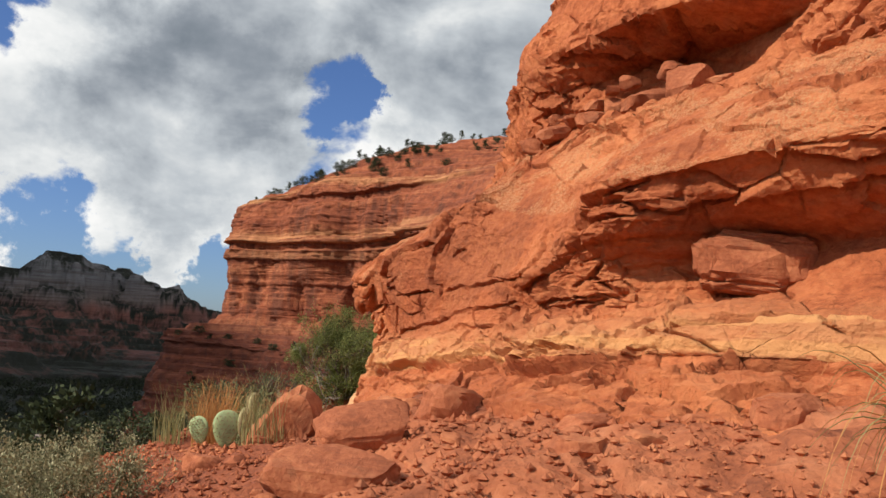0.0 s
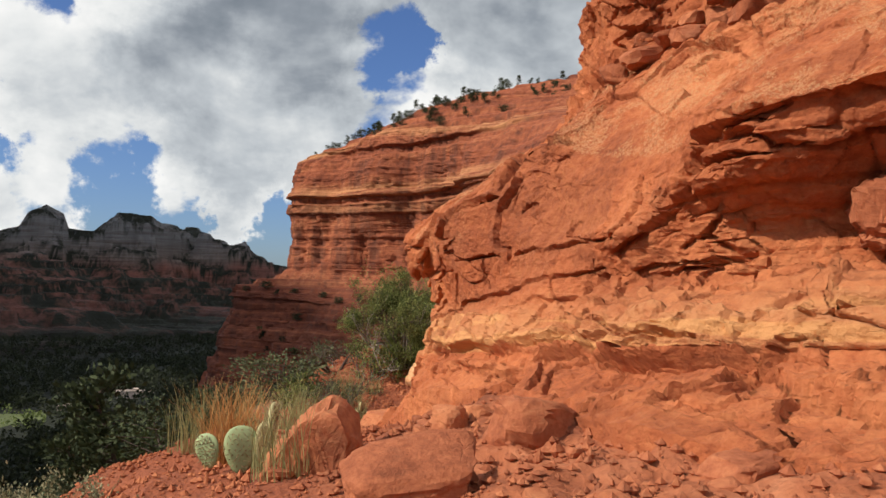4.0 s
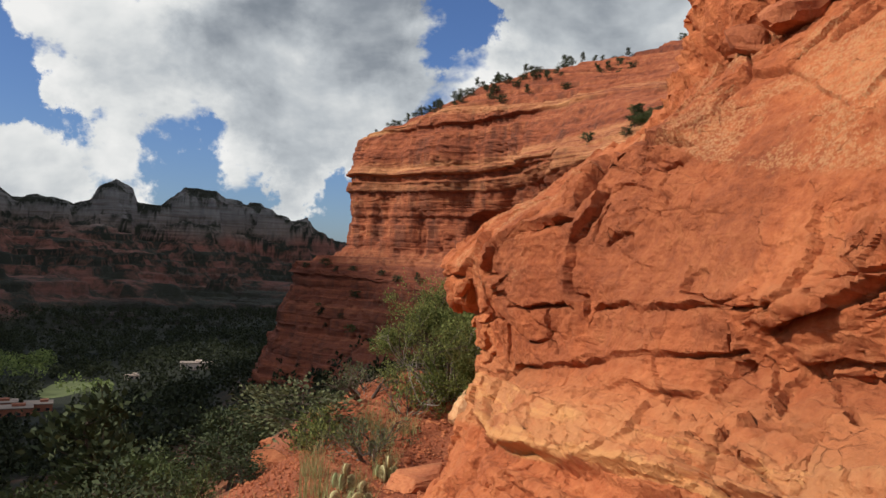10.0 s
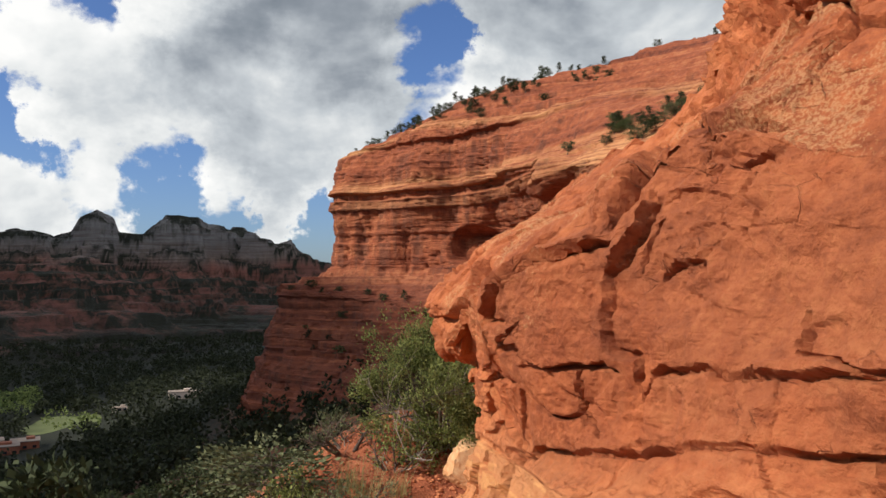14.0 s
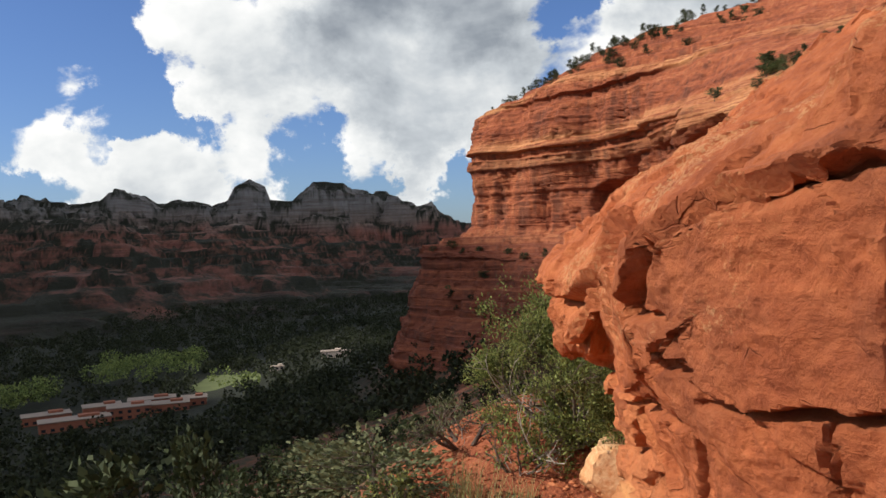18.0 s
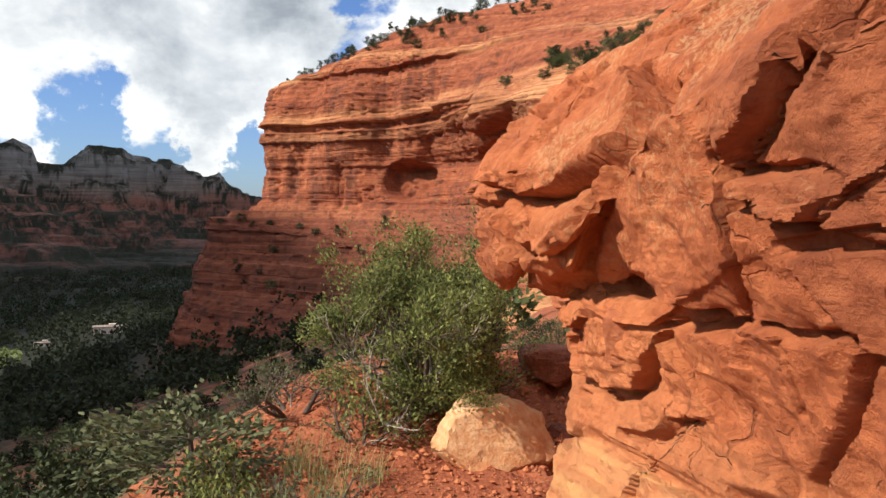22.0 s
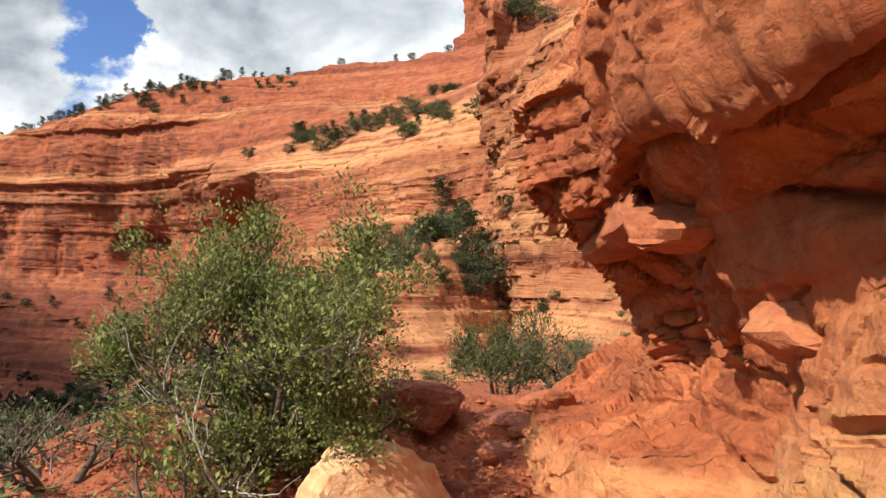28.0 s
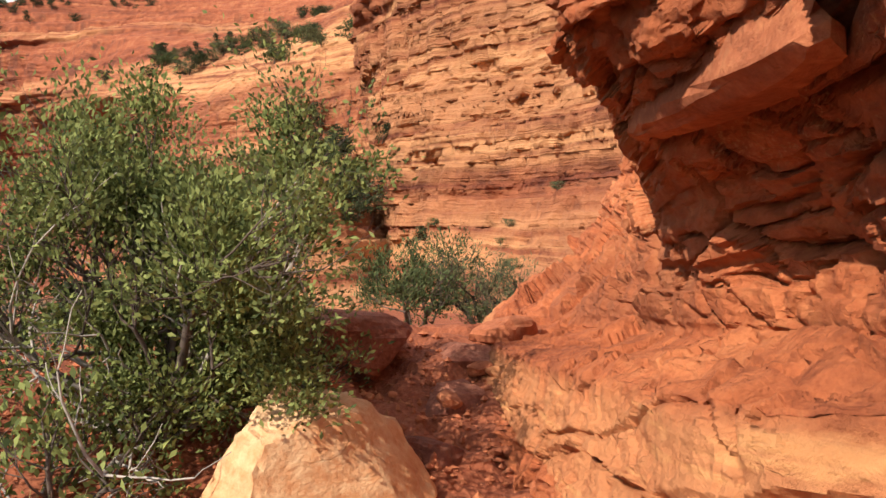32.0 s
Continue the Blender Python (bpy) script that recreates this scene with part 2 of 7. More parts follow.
    h = maths(t, "ADD", maths(t, "MULTIPLY", tex_noise(t, p, 6.0 * scale, 10, 0.68, 0.2), 1.05), maths(t, "ADD", maths(t, "MULTIPLY", bed, 0.35), maths(t, "MULTIPLY", pit.outputs["Distance"], 0.10)))
    relief_in(t, b, maths(t, "SUBTRACT", h, cracks), 1.0, bump)
    return m


RED = sandstone("red_sandstone", (0.27, 0.070, 0.028), (0.46, 0.132, 0.050), (0.60, 0.205, 0.080), pale=(0.74, 0.39, 0.155), bump=0.065, lichen=0.5, varnish=0.26)
STONE = sandstone("loose_sandstone", (0.24, 0.070, 0.031), (0.39, 0.122, 0.054), (0.53, 0.20, 0.088), scale=1.8, bump=0.022, varnish=0.4)
BROWN = sandstone("dark_sandstone", (0.12, 0.040, 0.026), (0.23, 0.075, 0.042), (0.40, 0.16, 0.095), scale=2.2, bump=0.02, varnish=0.6)
BLEACHED = sandstone("bleached_sandstone", (0.48, 0.165, 0.068), (0.60, 0.29, 0.13), (0.70, 0.44, 0.24), scale=1.3, bump=0.022, varnish=0.10)


def canyon_material():
    """Bedded red cliff: level beds of many thicknesses, dark varnish streaks, a pale caprock."""
    m, t, b = material("canyon_sandstone", 0.95)
    p = place(t)
    near = tex_noise(t, p, 0.35, 8, 0.65)
    wob = node(t, "ShaderNodeVectorMath", {"operation": "MULTIPLY_ADD"}, i0=node(t, "ShaderNodeTexNoise", None, Vector=p, Scale=0.03, Detail=4.0).outputs[1], i1=(0, 0, 5.0), i2=p).outputs[0]
    thickbed = tex_noise(t, node(t, "ShaderNodeVectorMath", {"operation": "MULTIPLY"}, i0=wob, i1=(0.004, 0.004, 0.16)).outputs[0], 1.0, 3, 0.5)
    midbed = tex_noise(t, node(t, "ShaderNodeVectorMath", {"operation": "MULTIPLY"}, i0=wob, i1=(0.012, 0.012, 0.75)).outputs[0], 1.0, 5, 0.6)
    thinbed = tex_noise(t, node(t, "ShaderNodeVectorMath", {"operation": "MULTIPLY"}, i0=wob, i1=(0.08, 0.08, 3.2)).outputs[0], 1.0, 6, 0.65)
    big = tex_noise(t, p, 0.035, 6, 0.6)
    tone = maths(t, "ADD", maths(t, "ADD", maths(t, "MULTIPLY", thickbed, 0.30), maths(t, "MULTIPLY", midbed, 0.22)), maths(t, "ADD", maths(t, "MULTIPLY", thinbed, 0.16), maths(t, "MULTIPLY", near, 0.36)))
    col = ramp(t, tone, [(0.40, (0.12, 0.034, 0.019)), (0.475, (0.235, 0.066, 0.032)), (0.55, (0.33, 0.098, 0.044)), (0.63, (0.44, 0.165, 0.076))])
    # darker tone on the wall's lower terraces, broken up by the beds
    low_dark = maths(t, "MULTIPLY", node(t, "ShaderNodeAttribute", {"attribute_name": "low_dark"}).outputs["Fac"], node(t, "ShaderNodeMapRange", None, i0=midbed, i1=0.40, i2=0.62, i3=0.75, i4=0.35).outputs[0])
    col = mixc(t, low_dark, col, (0.15, 0.048, 0.030))
    streak = tex_noise(t, place(t, (0.22, 0.22, 0.012)), 1.0, 7, 0.65)
    steep = node(t, "ShaderNodeMapRange", None, i0=maths(t, "ABSOLUTE", node(t, "ShaderNodeSeparateXYZ", None, Vector=node(t, "ShaderNodeNewGeometry").outputs["Normal"]).outputs[2]), i1=0.75, i2=0.35).outputs[0]
    k = maths(t, "MULTIPLY", steep, node(t, "ShaderNodeMapRange", {"interpolation_type": "SMOOTHSTEP"}, i0=maths(t, "ADD", maths(t, "MULTIPLY", streak, 0.7), maths(t, "MULTIPLY", big, 0.3)), i1=0.46, i2=0.60, i3=0.0, i4=0.68).outputs[0], clamp=True)
    k = maths(t, "MULTIPLY", k, node(t, "ShaderNodeAttribute", {"attribute_name": "varnish"}).outputs["Fac"])
    col = mixc(t, k, col, (0.115, 0.045, 0.030))
    pale = node(t, "ShaderNodeAttribute", {"attribute_name": "pale"}).outputs["Fac"]
    k = maths(t, "MULTIPLY", pale, node(t, "ShaderNodeMapRange", {"interpolation_type": "SMOOTHSTEP"}, i0=maths(t, "ADD", maths(t, "MULTIPLY", midbed, 0.8), maths(t, "MULTIPLY", near, 0.2)), i1=0.36, i2=0.58).outputs[0], clamp=True)
    col = mixc(t, k, col, mixc(t, thinbed, (0.54, 0.215, 0.09), (0.68, 0.38, 0.175)))
    t.links.new(col, b.inputs["Base Color"])
    h = maths(t, "ADD", maths(t, "MULTIPLY", midbed, 0.7), maths(t, "ADD", maths(t, "MULTIPLY", thinbed, 0.4), maths(t, "ADD", maths(t, "MULTIPLY", near, 0.7), maths(t, "MULTIPLY", streak, 0.9))))
    relief_in(t, b, h, 1.0, 1.2)
    return m


FARRED = canyon_material()


def soil_material():
    m, t, b = material("red_soil", 0.95)
    p = place(t)
    grit = tex_noise(t, p, 30.0, 8, 0.7)
    clod = node(t, "ShaderNodeTexVoronoi", None, Vector=p, Scale=22.0)
    big = tex_noise(t, p, 0.8, 5, 0.6)
    col = ramp(t, maths(t, "ADD", maths(t, "MULTIPLY", grit, 0.6), maths(t, "MULTIPLY", big, 0.4)), [(0.35, (0.15, 0.042, 0.022)), (0.52, (0.30, 0.088, 0.040)), (0.7, (0.44, 0.15, 0.075))])
    # scrub and litter away from the ledge
    wild = node(t, "ShaderNodeAttribute", {"attribute_name": "wild"}).outputs["Fac"]
    scrub = tex_noise(t, p, 0.16, 9, 0.7)
    green = ramp(t, scrub, [(0.36, (0.040, 0.046, 0.022)), (0.45, (0.085, 0.062, 0.033)), (0.52, (0.24, 0.085, 0.044)), (0.68, (0.38, 0.14, 0.07))])
    bare = node(t, "ShaderNodeAttribute", {"attribute_name": "bare"}).outputs["Fac"]
    slab = tex_noise(t, p, 2.2, 9, 0.66, 0.3)
    col = mixc(t, bare, col, ramp(t, slab, [(0.34, (0.22, 0.068, 0.033)), (0.5, (0.41, 0.13, 0.057)), (0.68, (0.55, 0.21, 0.10))]))
    col = mixc(t, wild, col, green)
    # canyon floor goes near-black with depth: the valley's shade is put into the colour
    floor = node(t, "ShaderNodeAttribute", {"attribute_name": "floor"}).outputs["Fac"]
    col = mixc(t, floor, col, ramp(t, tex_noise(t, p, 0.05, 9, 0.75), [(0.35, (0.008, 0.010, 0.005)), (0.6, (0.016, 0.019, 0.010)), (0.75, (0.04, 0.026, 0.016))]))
    t.links.new(col, b.inputs["Base Color"])
    relief_in(t, b, maths(t, "ADD", grit, maths(t, "MULTIPLY", clod.outputs["Distance"], 0.8)), 0.9, 0.02)
    return m


def mountain_material():
    m, t, b = material("far_canyon_wall", 0.95)
    p = place(t)
    z = node(t, "ShaderNodeSeparateXYZ", None, Vector=p).outputs[2]
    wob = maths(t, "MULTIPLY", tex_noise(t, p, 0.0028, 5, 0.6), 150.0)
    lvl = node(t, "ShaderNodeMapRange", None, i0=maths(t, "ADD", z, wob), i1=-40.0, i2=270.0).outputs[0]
    # red and grey rock above; the near-black foot has its woods' shade painted in
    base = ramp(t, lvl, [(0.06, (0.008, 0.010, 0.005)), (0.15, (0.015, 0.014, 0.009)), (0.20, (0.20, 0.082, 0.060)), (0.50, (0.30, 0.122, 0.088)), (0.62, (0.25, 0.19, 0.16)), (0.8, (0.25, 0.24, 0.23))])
    beds = tex_noise(t, place(t, (0.002, 0.002, 0.05)), 3.0, 7, 0.7, 0.4)
    base = mixc(t, node(t, "ShaderNodeMapRange", None, i0=beds, i1=0.45, i2=0.65, i3=0.0, i4=0.6).outputs[0], base, (0.10, 0.058, 0.046))
    steep = node(t, "ShaderNodeSeparateXYZ", None, Vector=node(t, "ShaderNodeNewGeometry").outputs["Normal"]).outputs[2]
    cover = maths(t, "MULTIPLY", node(t, "ShaderNodeMapRange", None, i0=steep, i1=0.35, i2=0.7).outputs[0], node(t, "ShaderNodeMapRange", None, i0=tex_noise(t, p, 0.012, 8, 0.72), i1=0.40, i2=0.52).outputs[0], clamp=True)
    base = mixc(t, cover, base, (0.026, 0.028, 0.018))
    t.links.new(base, b.inputs["Base Color"])
    ribs = tex_noise(t, place(t, (1, 1, 0.22)), 0.03, 10, 0.74)
    relief_in(t, b, maths(t, "ADD", ribs, maths(t, "MULTIPLY", beds, 0.8)), 1.0, 14.0)
    return m


def plain(name, col, rough=0.85, vary=0.25, scale=8.0, bump=0.004):
    m, t, b = material(name, rough)
    n = tex_noise(t, place(t), scale, 6, 0.6)
    dark = tuple(c * (1 - vary) for c in col)
    light = tuple(min(1, c * (1 + vary)) for c in col)
    rnd = node(t, "ShaderNodeObjectInfo").outputs["Random"]
    t.links.new(ramp(t, maths(t, "ADD", maths(t, "MULTIPLY", n, 0.8), maths(t, "MULTIPLY", rnd, 0.2)), [(0.3, dark), (0.7, light)]), b.inputs["Base Color"])
    relief_in(t, b, n, 0.5, bump)
    return m


def leaf_material(name, dark, light, thin=0.35):
    m, t, b = material(name, 0.75)
    g = node(t, "ShaderNodeNewGeometry")
    k = maths(t, "ADD", maths(t, "MULTIPLY", g.outputs["Random Per Island"], 0.7), maths(t, "MULTIPLY", tex_noise(t, g.outputs["Position"], 2.5, 3), 0.4))
    col = ramp(t, k, [(0.15, dark), (0.85, light)])
    t.links.new(col, b.inputs["Base Color"])
    glow = node(t, "ShaderNodeBsdfTranslucent", None, Color=col)
    mix = node(t, "ShaderNodeMixShader", None, i0=thin)
    t.links.new(b.outputs[0], mix.inputs[1])
    t.links.new(glow.outputs[0], mix.inputs[2])
    t.links.new(mix.outputs[0], t.nodes["Material Output"].inputs[0])
    return m


SOIL = soil_material()
MOUNTAIN = mountain_material()
LEAF = leaf_material("shrub_leaves", (0.034, 0.050, 0.014), (0.30, 0.33, 0.10))
SLOPE_PINE = leaf_material("slope_pine_foliage", (0.018, 0.028, 0.011), (0.06, 0.074, 0.028), 0.12)
JUNIPER = leaf_material("juniper_foliage", (0.034, 0.052, 0.018), (0.12, 0.145, 0.052), 0.2)
SAGE = leaf_material("grey_green_foliage", (0.055, 0.066, 0.03), (0.17, 0.18, 0.085), 0.2)
# darker copy of the slope pine: cloud and crown shade painted into the leaves
SHADED_PINE = leaf_material("shaded_pine_foliage", (0.010, 0.015, 0.006), (0.030, 0.037, 0.014), 0.1)
COTTON = leaf_material("valley_tree_leaves", (0.06, 0.09, 0.024), (0.23, 0.28, 0.085), 0.25)
GRASS = leaf_material("grass_blades", (0.16, 0.17, 0.06), (0.42, 0.38, 0.17), 0.3)
STRAW = leaf_material("dry_grass", (0.38, 0.16, 0.05), (0.62, 0.34, 0.12), 0.3)
WEED = leaf_material("pale_weed", (0.08, 0.088, 0.04), (0.42, 0.385, 0.22), 0.2)
BARK = plain("grey_bark", (0.10, 0.072, 0.056), 0.9, 0.45, 20.0, 0.01)
DEADWOOD = plain("bleached_wood", (0.34, 0.29, 0.245), 0.85, 0.25, 14.0, 0.005)
CACTUS = plain("cactus_skin", (0.30, 0.36, 0.18), 0.6, 0.2, 9.0, 0.003)
CACTUS_OLD = plain("yellowed_cactus_skin", (0.52, 0.47, 0.24), 0.65, 0.25, 9.0, 0.003)
SPINE = plain("cactus_spines", (0.30, 0.22, 0.11), 0.6, 0.1)
ADOBE = plain("adobe_plaster", (0.27, 0.105, 0.065), 0.95, 0.12, 0.4, 0.01)
ROOFING = plain("pale_flat_roof", (0.25, 0.20, 0.165), 0.9, 0.12, 0.3, 0.01)
PALEWALL = plain("pale_plaster", (0.62, 0.50, 0.42), 0.9, 0.1, 0.4, 0.01)
WINDOWS = plain("dark_window_glass", (0.02, 0.025, 0.03), 0.15, 0.1)
LAWN = plain("lawn", (0.10, 0.12, 0.045), 0.95, 0.25, 0.06, 0.02)

# ---- shape tools ----
def _hash(ix, iy, iz, seed):
    n = (ix.astype(np.int64) * 374761393 + iy.astype(np.int64) * 668265263 + iz.astype(np.int64) * 1440662683 + seed * 974634541) & 0xFFFFFFFF
    n = ((n ^ (n >> 13)) * 1274126177) & 0xFFFFFFFF
    n = ((n ^ (n >> 15)) * 2246822519) & 0xFFFFFFFF
    return ((n ^ (n >> 16)) & 0xFFFFFF) / 16777216.0


def vnoise(p, seed=0):
    """Smooth noise from -1 to 1 at the rows of p."""
    i = np.floor(p).astype(np.int64)
    f = p - i
    f = f * f * (3 - 2 * f)
    total = 0.0
    for dx in (0, 1):
        for dy in (0, 1):
            for dz in (0, 1):
                w = (f[:, 0] if dx else 1 - f[:, 0]) * (f[:, 1] if dy else 1 - f[:, 1]) * (f[:, 2] if dz else 1 - f[:, 2])
                total = total + w * _hash(i[:, 0] + dx, i[:, 1] + dy, i[:, 2] + dz, seed)
    return total * 2 - 1


def fbm(p, octaves=4, seed=0, gain=0.5):
    out, amp = 0.0, 1.0
    for k in range(octaves):
        out = out + amp * vnoise(p * 2.03**k + 17.3 * k, seed + k)
        amp *= gain
    return out


def facets(p, seed=0):
    """Flat-faced broken blocks: gap to the neighbouring block, a random number for the block, and its tilted face."""
    i = np.floor(p).astype(np.int64)
    f1, f2, who, lean = np.full(len(p), 9.0), np.full(len(p), 9.0), np.zeros(len(p)), np.zeros(len(p))
    for dx in (-1, 0, 1):
        for dy in (-1, 0, 1):
            for dz in (-1, 0, 1):
                j = i + (dx, dy, dz)
                h = [_hash(j[:, 0], j[:, 1], j[:, 2], seed + k) for k in (1, 2, 3, 4)]
                o = p - j - np.stack(h[:3], -1)
                d = np.sqrt((o**2).sum(-1))
                first = d < f1
                f2 = np.where(first, f1, np.minimum(f2, d))
                who = np.where(first, h[3], who)
                face = o[:, 0] * (h[1] - 0.5) + o[:, 1] * (h[2] - 0.5) + o[:, 2] * (h[0] * 1.3 - 0.4)
                lean = np.where(first, face, lean)
                f1 = np.minimum(f1, d)
    return f2 - f1, who, lean


def steps_of(u, seed=0, sharp=0.8):
    """Level beds of random set-back, from -1 to 1, with sharp edges."""
    i = np.floor(u)
    t = u - i
    z = np.zeros(len(u), np.int64)
    a, b = _hash(i.astype(np.int64), z, z, seed), _hash(i.astype(np.int64) + 1, z, z, seed)
    k = sstep(sharp, 1.0, t)
    return (a * (1 - k) + b * k) * 2 - 1


def sstep(a, b, x):
    t = np.clip((x - a) / (b - a), 0, 1)
    return t * t * (3 - 2 * t)


def curve_at(keys, values, x):
    """A smooth curve through the values at the keys, for each column."""
    keys, values = np.asarray(keys, float), np.asarray(values, float)
    slopes = np.gradient(values, keys, axis=0)
    i = np.clip(np.searchsorted(keys, x) - 1, 0, len(keys) - 2)
    h = keys[i + 1] - keys[i]
    t = np.clip((x - keys[i]) / h, 0, 1)
    shape = (-1,) + (1,) * (values.ndim - 1)
    t, h = t.reshape(shape), h.reshape(shape)
    return (2 * t**3 - 3 * t**2 + 1) * values[i] + (t**3 - 2 * t**2 + t) * h * slopes[i] + (3 * t**2 - 2 * t**3) * values[i + 1] + (t**3 - t**2) * h * slopes[i + 1]


def mesh_from(name, verts, faces, mat, attrs=None, smooth=True):
    """A mesh from arrays of places and of corners (all faces with the same number of corners)."""
    me = bpy.data.meshes.new(name)
    faces = np.asarray(faces, np.int32)
    me.vertices.add(len(verts))
    me.vertices.foreach_set("co", np.asarray(verts, np.float32).ravel())
    me.loops.add(faces.size)
    me.loops.foreach_set("vertex_index", faces.ravel())
    me.polygons.add(len(faces))
    me.polygons.foreach_set("loop_start", np.arange(0, faces.size, faces.shape[1], dtype=np.int32))
    me.update(calc_edges=True)
    me.polygons.foreach_set("use_smooth", np.full(len(faces), smooth))
    for key, values in (attrs or {}).items():
        a = me.attributes.new(key, "FLOAT", "POINT")
        a.data.foreach_set("value", np.asarray(values, np.float32).ravel())
    me.materials.append(mat)
    me.validate()
    return me


def grid_faces(nu, nv):
    a = (np.arange(nu - 1)[:, None] * nv + np.arange(nv - 1)).ravel()
    return np.stack([a, a + 1, a + nv + 1, a + nv], -1)


def grid_normals(p):
    du, dv = np.gradient(p, axis=0), np.gradient(p, axis=1)
    n = np.cross(du, dv)
    return n / np.maximum(np.linalg.norm(n, axis=-1, keepdims=True), 1e-9)


def part(name, data, parent, label="", at=None):
    ob = new(name, data)
    ob.parent = parent
    if at is not None:
        ob.matrix_basis = at
    if label:
        ob["label"] = label
    return ob


# ---- the ground: one sheet, with the ledge that the path follows ----
LEDGE_Y = (-40, -10, 0, 2, 4, 5.5, 7.4, 8.7, 9.8, 11, 12.6, 14.5, 16, 16.8, 17.6, 18.6, 20, 22, 25, 30, 40, 60, 90, 150, 250, 300, 400, 500, 650, 5000)
LEDGE_Z = (-4, -1.5, 0.02, 0.52, 0.94, 1.0, 1.02, 0.72, 0.22, -0.02, -0.14, -0.12, 0.05, 0.33, 0.54, 0.56, 0.3, -0.1, -0.5, -1.2, -2.6, -4, -6, -9, -17, -29, -44, -70, -84, -88)
RIM_X = (-1.5, -1.3, -1.35, -1.4, -1.5, -1.6, -1.7, -1.9, -2.0, -2.1, -2.1, -1.9, -1.5, -1.3, -1.2, -1.2, -1.2, -0.8, 0.5, 2.5, 6, 9, 12, 14, 0, -20, -90, -160, -260, -300)
DROP_Q = (0, 0.8, 3, 10, 30, 55, 100, 190, 320, 600, 9000)
DROP_Z = (0, 0.28, 1.7, 6.0, 16, 27, 39, 58, 80, 88, 88)


def ground_z(x, y):
    x, y = np.asarray(x, float), np.asarray(y, float)
    q = np.maximum(np.interp(y, LEDGE_Y, RIM_X) - x, 0)
    q2 = np.maximum(-12 - y, 0)
    z = np.interp(y, LEDGE_Y, LEDGE_Z) - np.interp(q, DROP_Q, DROP_Z) - np.interp(q2, DROP_Q, DROP_Z)
    z = z + 0.13 * np.clip(x - 0.6, 0, 3) * sstep(8.5, 6.5, y)
    z = z - 0.25 * np.clip(0.5 - x, 0, 2.0) * sstep(9.5, 8, y) * sstep(0.5, 3, y)
    deep = -87.0
    z = np.where(z < deep + 15, deep + 15 * np.exp(np.minimum((z - deep - 15) / 15, 0)), z)
    p = np.stack([x, y, 0 * x], -1).reshape(-1, 3)
    near = sstep(60, 20, np.hypot(x, y - 8))
    bump = 0.045 * fbm(p * 1.3, 4, 5).reshape(x.shape) + 0.02 * fbm(p * 7.0, 3, 9).reshape(x.shape)
    if x.size > 5000:
        flat = np.nonzero(((x > -1.2) & (x < 5) & (y > 2) & (y < 20)).ravel())[0]
        chip = np.zeros(x.size)
        warp = p[flat] + 0.10 * np.stack([vnoise(p[flat] * 3.0, 15), vnoise(p[flat] * 3.0, 16), 0 * flat], -1)
        gap, who, lean = facets(warp * (2.6, 2.2, 1.0) + (0, 0, 0.5), 17)
        gap2, who2, lean2 = facets(warp * (7.5, 6.0, 1.0) + (0, 0, 0.5), 18)
        chip[flat] = 0.085 * (who - 0.5) + 0.07 * lean + 0.03 * (who2 - 0.5) + 0.03 * lean2 - 0.02 * sstep(0.06, 0, gap)
        bump = bump + chip.reshape(x.shape) * sstep(-0.3, 0.4, x)
    wide = sstep(3, 40, q) * fbm(p * 0.045, 5, 21).reshape(x.shape)
    return z + bump * (0.4 + 0.6 * near) + 2.4 * wide * sstep(-86, -70, z)


def spaced(lo, hi, fine, step, far, growth=1.09):
    """Numbers at even steps from lo to hi, and growing steps beyond, out to far on both sides."""
    mid = list(np.arange(lo, hi + step / 2, step))
    out, s = [], step
    x = mid[-1]
    while x < far:
        s *= growth
        x += s
        out.append(x)
    back, s, x = [], step, mid[0]
    while x > -far:
        s *= growth
        x -= s
        back.append(x)
    return np.array(back[::-1] + mid + out)


gx, gy = spaced(-3.4, 4.6, 0, 0.045, 4600, 1.085), spaced(1.0, 19.5, 0, 0.045, 4600, 1.085)
GX, GY = np.meshgrid(gx, gy, indexing="ij")
GZ = ground_z(GX, GY)
wild = sstep(0.3, 2.5, np.interp(GY, LEDGE_Y, RIM_X) - GX + 0.5 * fbm(np.stack([GX, GY, 0 * GX], -1).reshape(-1, 3) * 0.8, 3, 2).reshape(GX.shape))
bare = sstep(-0.55, 0.0, GX + 0.35 * vnoise(np.stack([GX, GY, 0 * GX], -1).reshape(-1, 3) * 1.3, 33).reshape(GX.shape)) * sstep(9.8, 8.8, GY)
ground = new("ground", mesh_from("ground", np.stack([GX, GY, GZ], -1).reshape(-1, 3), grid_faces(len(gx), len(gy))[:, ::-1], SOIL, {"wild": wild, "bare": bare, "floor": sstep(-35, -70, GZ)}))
tagged(ground, "red gravelly soil ledge falling to a scrubby canyon floor", "ground", kind="structure")

# ---- the near outcrop: sections (inward, up) at stations along its foot ----
INTO, ALONG = np.array((0.954, 0.300)), np.array((-0.300, 0.954))
SECTIONS = {}
SECTIONS[1.0] = ((4.2, 0.9), (6.1, 1.35), (6.2, 1.55), (6.3, 1.75), (6.6, 1.9), (6.8, 2.1), (6.8, 2.5), (6.6, 2.9), (6.5, 3.2), (6.9, 3.6), (7.6, 4.3), (7.8, 4.7), (7.8, 5.1), (7.4, 5.4), (7.6, 6.0), (8.4, 7.6), (11, 8.8))
